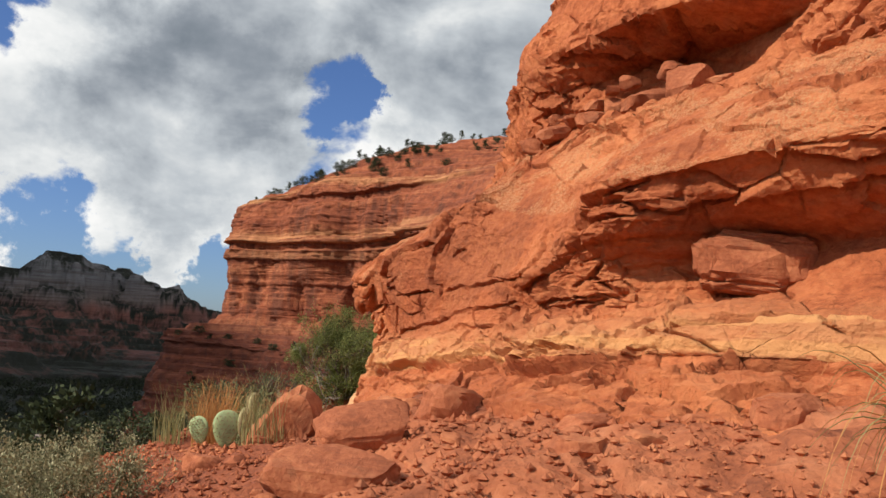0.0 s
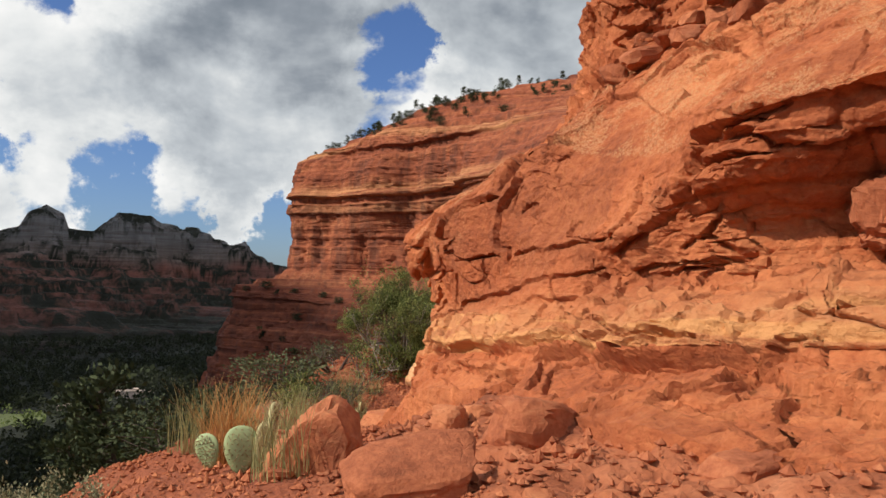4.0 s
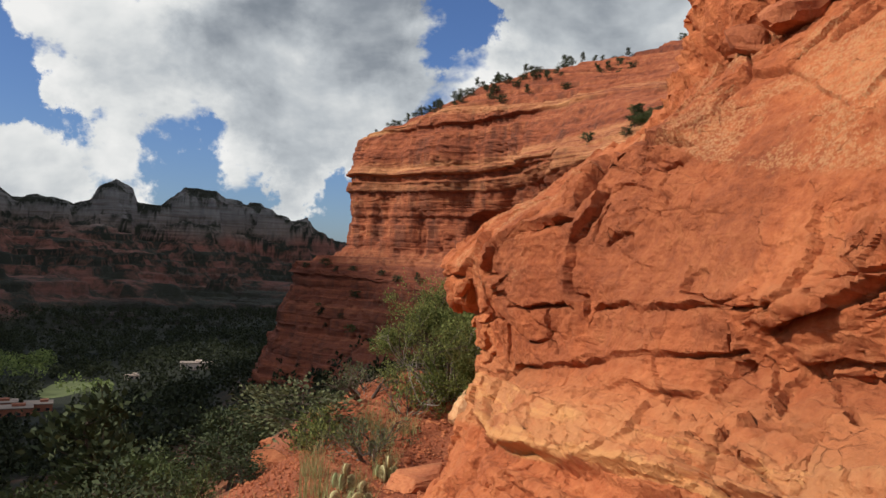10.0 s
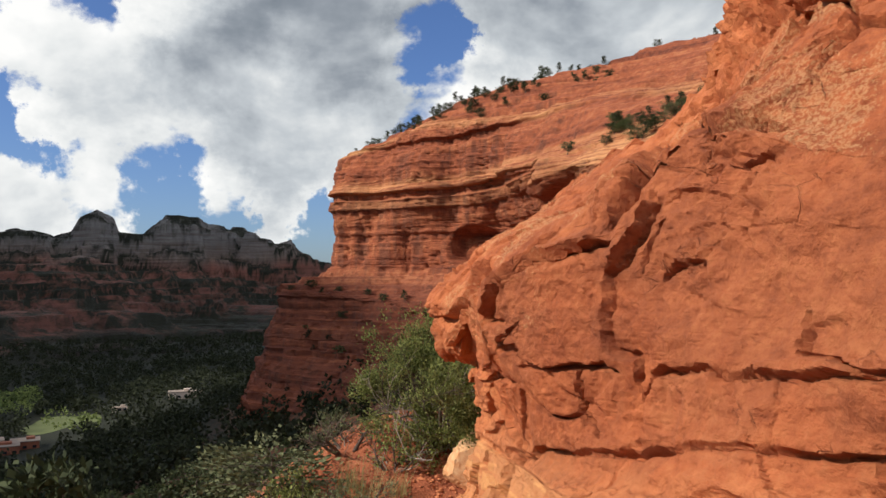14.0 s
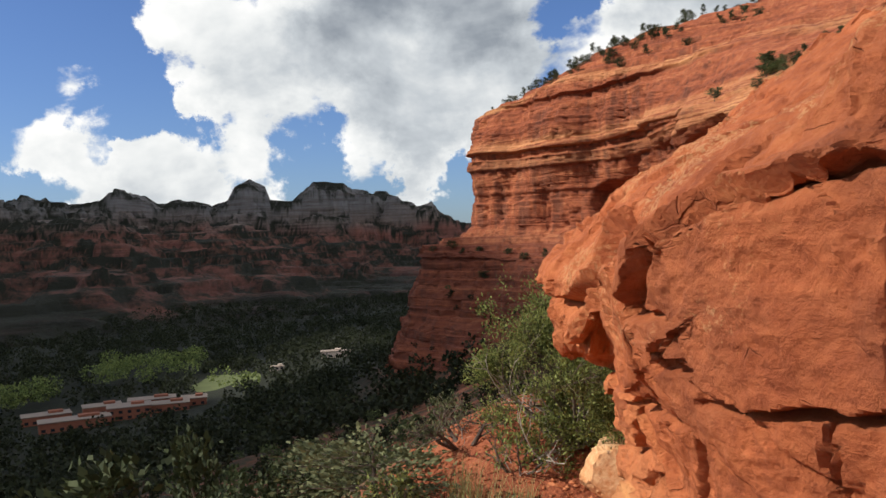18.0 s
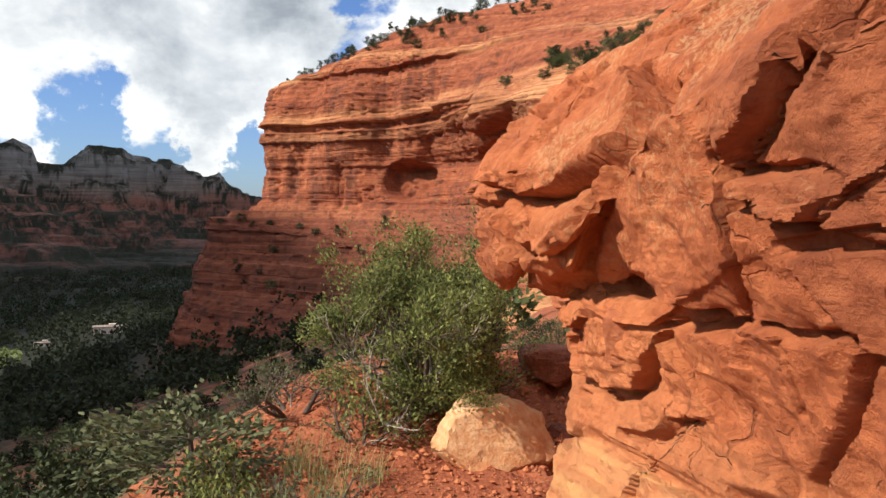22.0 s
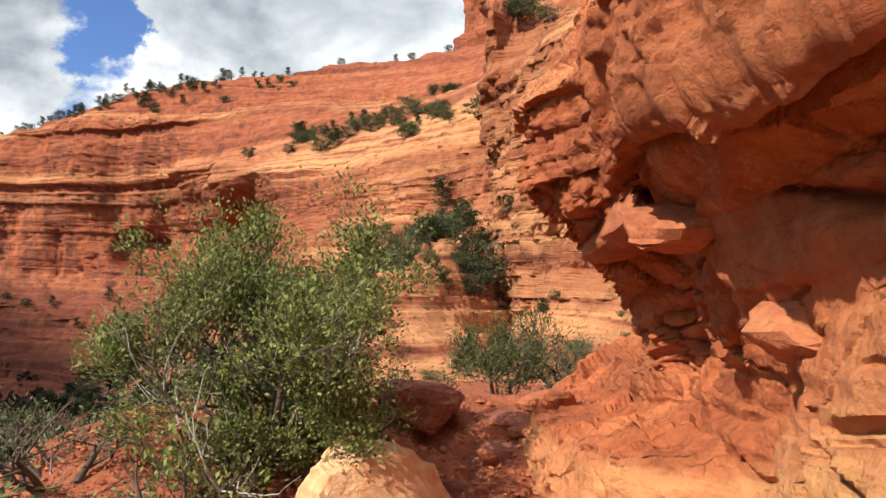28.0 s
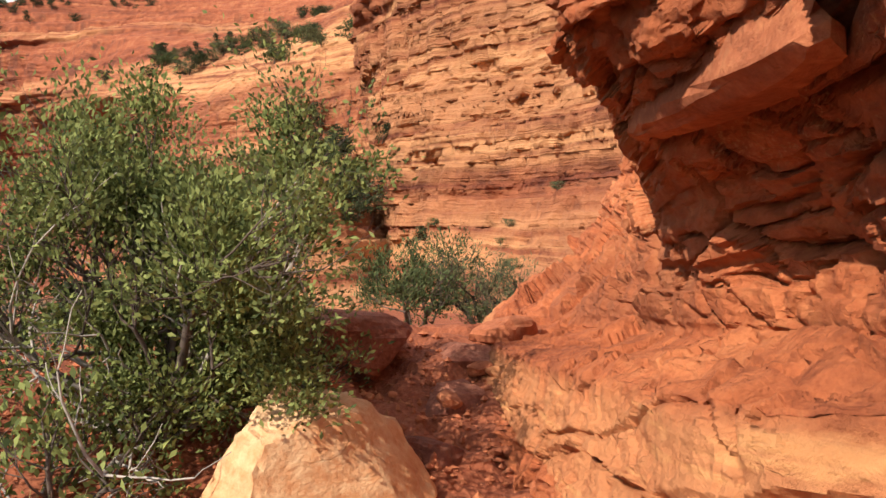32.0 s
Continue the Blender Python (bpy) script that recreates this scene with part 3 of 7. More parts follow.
SECTIONS[3.4] = ((2.9, 0.95), (4.75, 1.36), (5.0, 1.52), (5.1, 1.77), (5.5, 1.92), (5.8, 2.1), (6.0, 2.5), (5.6, 2.95), (5.4, 3.25), (5.8, 3.6), (6.9, 4.4), (7.0, 4.8), (7.1, 5.2), (7.0, 5.5), (7.2, 6.0), (7.8, 7.6), (10.5, 8.8))
SECTIONS[4.9] = ((2.3, 0.96), (3.72, 1.36), (3.98, 1.50), (4.08, 1.76), (4.5, 1.92), (5.1, 2.08), (5.5, 2.5), (4.75, 2.92), (4.5, 3.10), (4.8, 3.45), (6.2, 4.35), (6.3, 4.7), (6.4, 5.1), (6.3, 5.4), (6.5, 6.0), (7.1, 7.4), (10, 8.7))
SECTIONS[5.6] = ((2.3, 0.96), (3.42, 1.30), (3.62, 1.46), (3.74, 1.72), (4.35, 1.88), (4.95, 2.02), (5.3, 2.45), (4.45, 2.78), (4.22, 3.02), (4.45, 3.3), (5.9, 4.3), (6.0, 4.65), (6.1, 5.0), (6.05, 5.3), (6.2, 5.9), (6.9, 7.3), (9.8, 8.7))
SECTIONS[6.2] = ((2.4, 0.96), (3.32, 1.22), (3.48, 1.42), (3.58, 1.67), (4.15, 1.82), (4.42, 1.95), (4.6, 2.28), (4.02, 2.62), (4.02, 2.95), (4.25, 3.22), (5.65, 4.25), (6.05, 4.52), (6.25, 4.95), (5.66, 5.22), (5.95, 5.8), (6.6, 7.2), (9.5, 8.6))
SECTIONS[7.2] = ((2.55, 0.98), (3.2, 1.18), (3.42, 1.40), (3.54, 1.63), (3.88, 1.77), (4.08, 1.92), (3.86, 2.25), (4.06, 2.58), (4.25, 2.88), (4.42, 3.15), (5.35, 4.18), (6.15, 4.45), (6.35, 5.0), (5.36, 5.24), (5.6, 5.7), (6.3, 7.2), (9.2, 8.6))
SECTIONS[8.2] = ((2.6, 0.9), (3.08, 1.12), (3.26, 1.36), (3.42, 1.60), (3.66, 1.69), (3.74, 1.9), (3.88, 2.3), (3.97, 2.74), (4.12, 3.02), (4.4, 3.3), (5.0, 4.05), (5.75, 4.36), (5.92, 4.92), (5.06, 5.16), (5.3, 5.6), (6.0, 7.1), (9.0, 8.5))
SECTIONS[9.0] = ((2.5, 0.66), (2.98, 1.0), (3.08, 1.30), (3.30, 1.58), (3.5, 1.66), (3.6, 1.9), (3.6, 2.3), (3.74, 2.82), (3.9, 3.2), (4.25, 3.46), (4.95, 4.0), (4.95, 4.25), (4.95, 4.65), (4.82, 4.92), (5.0, 5.5), (5.8, 7.0), (8.8, 8.4))
SECTIONS[9.7] = ((2.45, 0.32), (3.08, 0.95), (3.22, 1.30), (3.36, 1.55), (3.42, 1.63), (3.40, 1.9), (3.34, 2.28), (3.34, 2.58), (3.66, 2.88), (4.2, 3.22), (4.85, 3.78), (4.95, 4.1), (5.0, 4.5), (4.95, 4.9), (5.1, 5.5), (5.9, 7.0), (8.8, 8.4))
SECTIONS[10.4] = ((2.6, 0.02), (3.2, 0.8), (3.34, 1.22), (3.44, 1.48), (3.5, 1.60), (3.46, 1.9), (3.36, 2.16), (3.28, 2.40), (3.52, 2.68), (3.85, 2.88), (4.9, 3.68), (5.15, 4.1), (5.2, 4.5), (5.2, 4.9), (5.4, 5.5), (6.2, 7.0), (9.0, 8.4))
SECTIONS[11.0] = ((2.75, -0.1), (3.3, 0.65), (3.46, 1.12), (3.52, 1.40), (3.56, 1.60), (3.50, 1.88), (3.62, 2.02), (3.38, 2.12), (3.38, 2.42), (3.62, 2.75), (4.75, 3.42), (5.5, 4.0), (5.7, 4.5), (5.8, 4.9), (6.1, 5.5), (7.0, 7.0), (9.6, 8.3))
SECTIONS[11.8] = ((3.0, -0.16), (3.55, 0.48), (3.78, 0.95), (3.88, 1.28), (3.96, 1.58), (3.94, 1.76), (3.96, 1.93), (3.52, 2.04), (3.55, 2.40), (3.9, 2.82), (4.9, 3.38), (6.0, 4.0), (6.3, 4.5), (6.5, 4.9), (6.9, 5.5), (7.8, 7.0), (10, 8.2))
SECTIONS[12.6] = ((3.8, -0.18), (4.45, 0.32), (4.62, 0.68), (4.74, 1.03), (4.80, 1.14), (4.62, 1.42), (4.42, 1.78), (3.98, 2.04), (3.86, 2.32), (4.1, 2.80), (5.0, 3.35), (6.2, 4.0), (6.6, 4.5), (6.9, 4.9), (7.4, 5.5), (8.4, 7.0), (10.5, 8.2))
SECTIONS[13.4] = ((4.45, -0.14), (4.64, 0.32), (4.74, 0.62), (4.86, 0.92), (5.52, 1.06), (5.56, 1.28), (5.40, 1.62), (4.90, 1.92), (4.72, 2.12), (4.75, 2.6), (5.4, 3.25), (6.5, 4.0), (7.0, 4.5), (7.3, 4.9), (7.8, 5.5), (8.8, 7.0), (11, 8.2))
SECTIONS[14.1] = ((5.1, -0.05), (5.22, 0.30), (5.30, 0.55), (5.40, 0.80), (6.08, 0.92), (6.16, 1.16), (5.92, 1.58), (5.35, 1.90), (5.02, 2.10), (4.95, 2.5), (5.5, 3.2), (6.8, 4.0), (7.3, 4.5), (7.7, 4.9), (8.2, 5.5), (9.2, 7.0), (11.5, 8.2))
SECTIONS[15.1] = ((5.98, 0.0), (6.10, 0.26), (6.18, 0.46), (6.28, 0.64), (6.98, 0.76), (7.12, 1.02), (7.40, 1.36), (7.3, 1.75), (6.9, 2.2), (6.7, 2.7), (7.0, 3.4), (7.8, 4.1), (8.3, 4.6), (8.7, 5.0), (9.2, 5.6), (10.2, 7.0), (12, 8.2))
SECTIONS[16.0] = ((6.65, 0.15), (6.75, 0.36), (6.82, 0.48), (6.92, 0.60), (7.6, 0.72), (8.0, 1.0), (8.5, 1.4), (8.8, 1.85), (9.0, 2.4), (9.2, 2.9), (9.6, 3.6), (10.2, 4.3), (10.7, 4.8), (11.1, 5.2), (11.6, 5.8), (12.4, 7.0), (13.5, 8.0))
SECTIONS[18.0] = ((8.6, 0.3), (9.0, 0.4), (9.2, 0.5), (9.4, 0.6), (9.8, 0.8), (10.4, 1.1), (11, 1.5), (11.5, 2.0), (12, 2.5), (12.4, 3.0), (12.9, 3.7), (13.4, 4.4), (13.9, 4.9), (14.3, 5.3), (14.8, 5.9), (15.4, 7.0), (16, 8.0))
ROWS_AT = np.array((0, 0.8, 1.3, 1.8, 2.4, 2.9, 3.6, 4.3, 4.9, 5.5, 6.8, 7.5, 8.1, 8.6, 9.2, 10.6, 12.6))


def build_outcrop():
    ws = np.concatenate([np.arange(-7.0, 1.0, 0.12), np.arange(1.0, 4.6, 0.026), np.arange(4.6, 8.2, 0.016), np.arange(8.2, 12.4, 0.0115), np.arange(12.4, 16.6, 0.015), np.arange(16.6, 18.01, 0.05)])
    vs = np.concatenate([np.arange(0, 6.8, 0.0145), np.arange(6.8, 10.6, 0.03), np.arange(10.6, 17.01, 0.12)])
    keys = np.array(sorted(SECTIONS))
    prof = np.array([SECTIONS[k] for k in keys])
    # the rock closes behind its crown and sinks into the ground before its first section
    prof = np.concatenate([prof, prof[:, -1:] + (5, 0.1), prof[:, -1:] + (10, -3.0), prof[:, -1:] + (13, -14.0)], 1)
    rows_at = np.concatenate([ROWS_AT, (14.0, 15.5, 17.0)])
    prof = np.concatenate([[prof[0] * (1, 0.3) + (9, -0.8)], [prof[0] * (1, 0.75) + (3.5, -0.1)], prof])
    keys = np.concatenate([(-7.0, -3.0), keys])
    feats = curve_at(keys, prof, ws)
    nu, nv = len(ws), len(vs)
    hz = np.empty((nu, nv, 2))
    i = np.clip(np.searchsorted(rows_at, vs, side="right") - 1, 0, len(rows_at) - 2)
    t = (vs - rows_at[i]) / (rows_at[i + 1] - rows_at[i])
    t = 0.55 * t + 0.45 * t * t * (3 - 2 * t)
    hz = feats[:, i] * (1 - t)[None, :, None] + feats[:, i + 1] * t[None, :, None]
    P = np.empty((nu, nv, 3))
    P[..., 0] = ws[:, None] * ALONG[0] + hz[..., 0] * INTO[0]
    P[..., 1] = ws[:, None] * ALONG[1] + hz[..., 0] * INTO[1]
    P[..., 2] = hz[..., 1]
    V = np.broadcast_to(vs, (nu, nv)).ravel()
    W = np.broadcast_to(ws[:, None], (nu, nv)).ravel()
    N = -grid_normals(P)
    q = P.reshape(-1, 3)
    n = N.reshape(-1, 3)
    side = (n[:, :2] @ -INTO)
    n = np.where(side[:, None] < -0.6, -n, n)
    tilt = q.copy()
    tilt[:, 2] += 0.06 * tilt[:, 1] + 0.05 * fbm(q * 0.7, 2, 31)
    # swells, flat-faced blocks of three sizes, level beds
    out = 0.06 * fbm(q * 0.9, 3, 3) * (1 - 0.6 * sstep(12.0, 12.5, W) * sstep(2.9, 2.4, V))
    rough = 0.45 + 0.55 * sstep(-0.2, 0.2, fbm(q * 0.55, 2, 77))
    slab = sstep(2.9, 3.3, V) * sstep(6.2, 5.4, V) * sstep(6.6, 7.4, W) * sstep(11.5, 10.8, W)
    smooth_face = slab
    calm = sstep(11.0, 11.6, W) * sstep(2.9, 2.4, V)
    rough = rough * (1 - 0.35 * calm) * (1 - 0.55 * smooth_face) * (1 + 1.3 * sstep(6.4, 7.0, V) + 0.1 * sstep(1.1, 0.9, V))
    bend = tilt + 0.10 * np.stack([vnoise(q * 2.6, 8 + k) for k in range(3)], -1)
    gap, who, lean = facets(bend * (1.15, 1.15, 1.9), 11)
    out += rough * (0.075 * (who - 0.5) + 0.08 * lean - 0.075 * sstep(0.040, 0.008, gap) * sstep(-0.15, 0.25, vnoise(q * 0.8, 26)))
    gap, who, lean = facets(bend * (3.0, 3.0, 5.2), 23)
    broken = sstep(-0.25, 0.2, vnoise(q * 1.1, 29))
    out += rough * broken * (0.050 * (who - 0.5) + 0.064 * lean - 0.045 * sstep(0.06, 0.012, gap) * sstep(-0.1, 0.3, vnoise(q * 1.7, 27)))
    gap, who, lean = facets(bend * (8.5, 8.5, 14.0) + 0.15 * vnoise(q * 9.0, 19)[:, None], 37)
    out += (0.35 + 0.65 * broken) * (1 - 0.6 * calm) * (1 - 0.55 * smooth_face) * (0.018 * (who - 0.5) + 0.026 * lean)
    gap, who, lean = facets(bend * (1.9, 1.9, 2.3), 39)
    out += sstep(14.0, 14.8, W) * sstep(1.9, 2.3, V) * (0.15 * (who - 0.5) + 0.17 * lean - 0.06 * sstep(0.06, 0.01, gap))
    lie = tilt[:, 2] + 0.03 * vnoise(q * 0.8, 44)
    layered = (1 - 0.85 * smooth_face) * (1 - 0.65 * calm) * sstep(-0.35, 0.15, vnoise(q * (0.6, 0.6, 0.9), 45))
    out += layered * (0.034 * steps_of(lie * 7.0, 41, 0.88) + 0.018 * steps_of(lie * 19.0, 43, 0.80))
    out += 0.015 * fbm(q * 7.0, 4, 51, 0.66)
    # the bleached bed stands proud in broken lengths, with a notch below it
    lengths = steps_of(W * 1.7 + 0.4 * vnoise(q * 1.5, 46), 47, 0.92)
    out += sstep(1.16, 1.24, V) * sstep(1.95, 1.85, V) * (0.035 + 0.035 * lengths) * sstep(11.6, 11.2, W)
    out -= 0.15 * sstep(0.92, 1.0, V) * sstep(1.2, 1.14, V) * np.clip(0.35 + 0.9 * lengths, 0, 1.2) * sstep(11.6, 11.2, W)
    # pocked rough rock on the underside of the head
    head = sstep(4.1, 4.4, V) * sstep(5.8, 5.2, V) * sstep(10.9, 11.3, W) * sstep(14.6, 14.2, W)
    out += head * 0.034 * fbm(q * 8.0, 4, 61, 0.6)
    q = q + n * out[:, None]
    out = np.zeros(len(q))
    # broken edges: one side stands proud of the other, with an open joint between
    net = q.reshape(nu, nv, 3)
    run_w, run_v = np.gradient(P, ws, axis=0).reshape(-1, 3), np.gradient(P, vs, axis=1).reshape(-1, 3)
    for raised, fall, width, depth, line in LIPS:
        line = np.array(line, float)
        steps = np.maximum(1, (np.linalg.norm(np.diff(line, axis=0), axis=1) / 0.07).astype(int))
        fine = np.concatenate([np.linspace(u, v, k, endpoint=False) for u, v, k in zip(line[:-1], line[1:], steps)] + [line[-1:]])
        laid = net[np.clip(np.searchsorted(ws, fine[:, 0]), 0, nu - 1), np.clip(np.searchsorted(vs, fine[:, 1]), 0, nv - 1)]
        reach = fall + 0.06
        pick = np.nonzero(((q > laid.min(0) - reach) & (q < laid.max(0) + reach)).all(-1))[0]
        jw, jv = (0.028 * (vnoise(q[pick] * 6.0, 90 + k) + 0.55 * vnoise(q[pick] * 17.0, 92 + k)) for k in (0, 1))
        s = q[pick] + run_w[pick] * jw[:, None] + run_v[pick] * jv[:, None]
        best, side, along = np.full(len(pick), 9.0), np.ones(len(pick)), np.zeros(len(pick))
        for k, (u, v) in enumerate(zip(laid[:-1], laid[1:])):
            t = np.clip(((s - u) @ (v - u)) / max((v - u) @ (v - u), 1e-9), 0, 1)
            far = np.linalg.norm(s - u - t[:, None] * (v - u), axis=1)
            d = fine[k + 1] - fine[k]
            cross = d[0] * (V[pick] + jv - fine[k, 1]) - d[1] * (W[pick] + jw - fine[k, 0])
            near = far < best
            best, side, along = np.where(near, far, best), np.where(near, np.where(cross < 0, 1.0, -1.0), side), np.where(near, (k + t) / (len(laid) - 1), along)
        ends = sstep(0, 0.10, along) * sstep(1, 0.90, along)
        proud = 0.5 + 0.5 * np.tanh(side * best / 0.011)
        out[pick] += ends * raised * (proud * sstep(fall, 0.0, best) - 0.65 * (1 - proud) * sstep(0.5 * fall, 0.0, best))
        out[pick] -= depth * sstep(width, width * 0.35, best) * (0.35 + 0.65 * sstep(-0.5, 0.1, vnoise(q[pick] * 3.0, 97)))
    out = np.where(out < 0, 0.12, 0.10) * np.tanh(out / np.where(out < 0, 0.12, 0.10))
    q = q + n * out[:, None]
    lowest = ground_z(q[:, 0], q[:, 1]) - 0.25
    q[:, 2] = np.where(V < 0.25, np.minimum(q[:, 2], lowest), q[:, 2])
    # the bleached bed: cream streaks in a warm band
    run = np.stack([W * 0.55, V * 8.0 + 0.5 * vnoise(q * 1.2, 72), 0 * V], -1)
    streak = fbm(run, 4, 71, 0.6) + 0.35 * fbm(q * (3.0, 3.0, 6.0), 3, 73)
    end = sstep(11.8, 12.8, W)
    low, high = 1.16 - 0.36 * end + 0.14 * sstep(9.0, 7.6, W), 1.92 - 0.22 * end
    band = sstep(low - 0.03, low + 0.03, V) * sstep(high + 0.13, high - 0.12, V)
    pale = band * sstep(-0.45, 0.6, streak + 0.38 - 0.55 * end - 1.2 * np.abs(V - 0.5 * (low + high) + 0.1))
    warm = np.clip(band * (1 - 0.25 * end) + 0.35 * (1 - end) * sstep(1.8, 2.0, V) * sstep(2.7, 2.3, V), 0, 1)
    crust = sstep(4.6, 5.0, V) * sstep(7.2, 6.6, V) + 0.8 * sstep(9.2, 9.7, W) * sstep(3.2, 3.7, V) * sstep(6.2, 5.7, V)
    crust = crust * (1 - head)
    # varnish on slab and walls; the head term paints in its underside's shade
    stain_shade = 0.12 * slab + 0.6 * sstep(13.6, 14.2, W) * sstep(2.3, 2.6, V) * sstep(4.0, 3.6, V) + 0.45 * head + 0.25 * sstep(2.3, 2.6, V) * sstep(4.6, 4.2, V)
    me = mesh_from("outcrop", q, grid_faces(nu, nv), RED, {"pale": np.clip(pale, 0, 1), "warm": warm, "crust": np.clip(crust, 0, 1), "stain_shade": stain_shade})
    me.set_sharp_from_angle(angle=radians(38))
    return tagged(new("rock_outcrop", me), "lit red sandstone outcrop with a pale bleached bed and overhanging head", "rock face", kind="structure")


# broken edges of the outcrop: height of the step, its reach, half width and depth of the joint, and its run
# (along, up); the side to the left of the run, seen from the path, stands proud
LIPS = []


def lip(raised, fall, width, depth, *run):
    LIPS.append((raised, fall, width, depth, run))


# the great gash and the lichened slab beside it
lip(0.12, 0.36, 0.045, 0.1, (9.25, 4.45), (9.26, 4.55), (9.3, 4.9), (9.58, 5.4), (9.95, 5.95))
lip(0.04, 0.2, 0.03, 0.08, (9.95, 5.95), (8.97, 5.1), (8.8, 5.08), (8.57, 5.05))
lip(0.03, 0.2, 0.03, 0.07, (8.97, 5.06), (8.81, 5.08), (8.66, 5.09))
lip(0.07, 0.22, 0.03, 0.07, (9.15, 3.96), (9.12, 4.07), (9.06, 4.22), (9.09, 4.52))
lip(-0.03, 0.25, 0.026, 0.07, (9.17, 3.97), (9.14, 3.81), (9.13, 3.64), (9.13, 3.39), (8.98, 3.35), (8.95, 3.22))
# broken lower edge of the slab
lip(0.06, 0.15, 0.022, 0.07, (10.06, 3.84), (9.97, 4.04), (9.9, 4.28), (9.8, 4.46), (9.63, 4.42), (9.45, 4.27), (9.35, 4.25), (9.19, 4.17))
lip(0.03, 0.15, 0.022, 0.06, (9.81, 4.23), (9.86, 4.52), (9.8, 4.63), (9.71, 4.71))
lip(0, 0.1, 0.018, 0.06, (9.72, 3.23), (9.53, 3.23), (9.34, 3.22), (9.15, 3.29))
lip(0.02, 0.2, 0.02, 0.06, (8.34, 3.35), (8.57, 3.32), (8.77, 3.28), (8.86, 3.25))
lip(0.02, 0.2, 0.02, 0.05, (8.84, 3.25), (8.92, 3.06), (8.92, 2.8))
lip(0, 0.1, 0.016, 0.05, (9.3, 3.12), (9.32, 2.91), (9.27, 2.77))
lip(0.015, 0.15, 0.016, 0.05, (8.91, 3.94), (8.87, 3.97), (8.76, 3.99), (8.69, 4))
lip(0, 0.1, 0.016, 0.045, (8.53, 4.74), (8.64, 4.65), (8.74, 4.57), (8.82, 4.5), (8.99, 4.42))
lip(0, 0.1, 0.016, 0.045, (9.02, 3.97), (9, 4.09), (8.95, 4.22))
lip(0, 0.1, 0.018, 0.05, (8.44, 3.22), (8.42, 3.28), (8.57, 3.32))
lip(0, 0.1, 0.018, 0.06, (8.5, 4.81), (8.59, 4.67), (8.8, 4.57))
lip(-0.03, 0.3, 0.014, 0.03, (8.2, 3.78), (8.16, 3.49), (7.95, 3.47), (7.79, 3.44), (7.52, 3.61))
# level joints under the face
lip(0.03, 0.3, 0.018, 0.06, (8.82, 3.29), (8.69, 3.31), (8.22, 3.33), (8, 3.38), (7.77, 3.44))
lip(0.02, 0.25, 0.018, 0.06, (8.96, 3.22), (8.92, 3), (8.92, 2.74))
lip(0.015, 0.2, 0.018, 0.055, (8.22, 3.33), (8.2, 3.18), (8.21, 2.94))
lip(0.02, 0.2, 0.018, 0.06, (7.75, 3.42), (7.73, 3.25), (7.73, 2.91))
lip(0.02, 0.25, 0.02, 0.07, (10.3, 2.09), (9.6, 2.49), (9.03, 2.6), (8.64, 2.76), (8.21, 2.94), (7.97, 2.96), (7.61, 3.07))
lip(0.02, 0.2, 0.03, 0.07, (7.62, 2.91), (7.7, 2.84), (7.75, 2.57))
lip(0.015, 0.2, 0.018, 0.05, (8.77, 2.13), (8.63, 2.16), (8.4, 2.51), (8.11, 2.45), (7.75, 2.57))
lip(0, 0.1, 0.016, 0.05, (9.3, 3.26), (9.35, 3.02), (9.18, 2.71))
lip(0.02, 0.2, 0.018, 0.05, (10.01, 3.52), (9.55, 3.22), (9.3, 3.26), (9.09, 3.25))
# top joint of the bleached bed
lip(0.05, 0.28, 0.02, 0.05, (6.17, 2.13), (6.44, 2.12), (7.03, 2.25), (7.46, 2.09), (8, 2.2), (8.61, 1.67))
# underside of the bleached bed
lip(-0.05, 0.22, 0.035, 0.1, (7.21, 1.44), (7.34, 1.35), (7.79, 1.32), (8.29, 1.17), (8.66, 1.25), (9.34, 1.15), (9.78, 0.94))
lip(0, 0.1, 0.03, 0.1, (7.43, 2.13), (7.37, 1.9), (7.21, 1.44))
lip(-0.035, 0.2, 0.03, 0.07, (5.79, 1.42), (6, 1.46), (6.33, 1.48), (6.72, 1.48), (7.17, 1.42))
lip(0, 0.1, 0.016, 0.05, (10.04, 1.55), (9.59, 1.32), (9.51, 1.12))
lip(0, 0.1, 0.016, 0.04, (6.53, 1.89), (6.38, 1.67), (6.31, 1.49))
lip(0, 0.1, 0.016, 0.04, (5.99, 1.78), (5.97, 1.65), (5.93, 1.51))
# rubbly course right of the face
lip(0.03, 0.2, 0.022, 0.07, (7.28, 2.36), (7.37, 2.71), (7.34, 2.94), (7.12, 3.07), (6.81, 3.12), (6.54, 3.15))
lip(0, 0.1, 0.02, 0.07, (7.34, 2.94), (7.16, 2.81), (6.8, 2.18))
lip(0.02, 0.15, 0.02, 0.07, (7.16, 2.83), (7.01, 2.94), (6.85, 2.87), (6.62, 2.35))
lip(0.02, 0.15, 0.02, 0.06, (6.56, 2.42), (6.72, 2.9), (6.67, 2.97), (6.6, 3))
lip(0, 0.1, 0.018, 0.06, (7.73, 3.16), (7.73, 2.84), (7.79, 2.58))
lip(0, 0.1, 0.016, 0.05, (7.52, 3.03), (7.44, 2.7), (7.3, 2.26))
# edge of the spalled patch
lip(0.02, 0.15, 0.018, 0.05, (8.04, 3.47), (7.73, 3.42), (7.43, 3.45), (7.23, 3.7))
lip(-0.035, 0.25, 0.012, 0.03, (7.41, 4.61), (7.32, 4.21), (7.23, 3.7))
lip(0.03, 0.2, 0.025, 0.07, (6.78, 3.99), (6.89, 3.93), (7.08, 3.87), (7.14, 3.74))
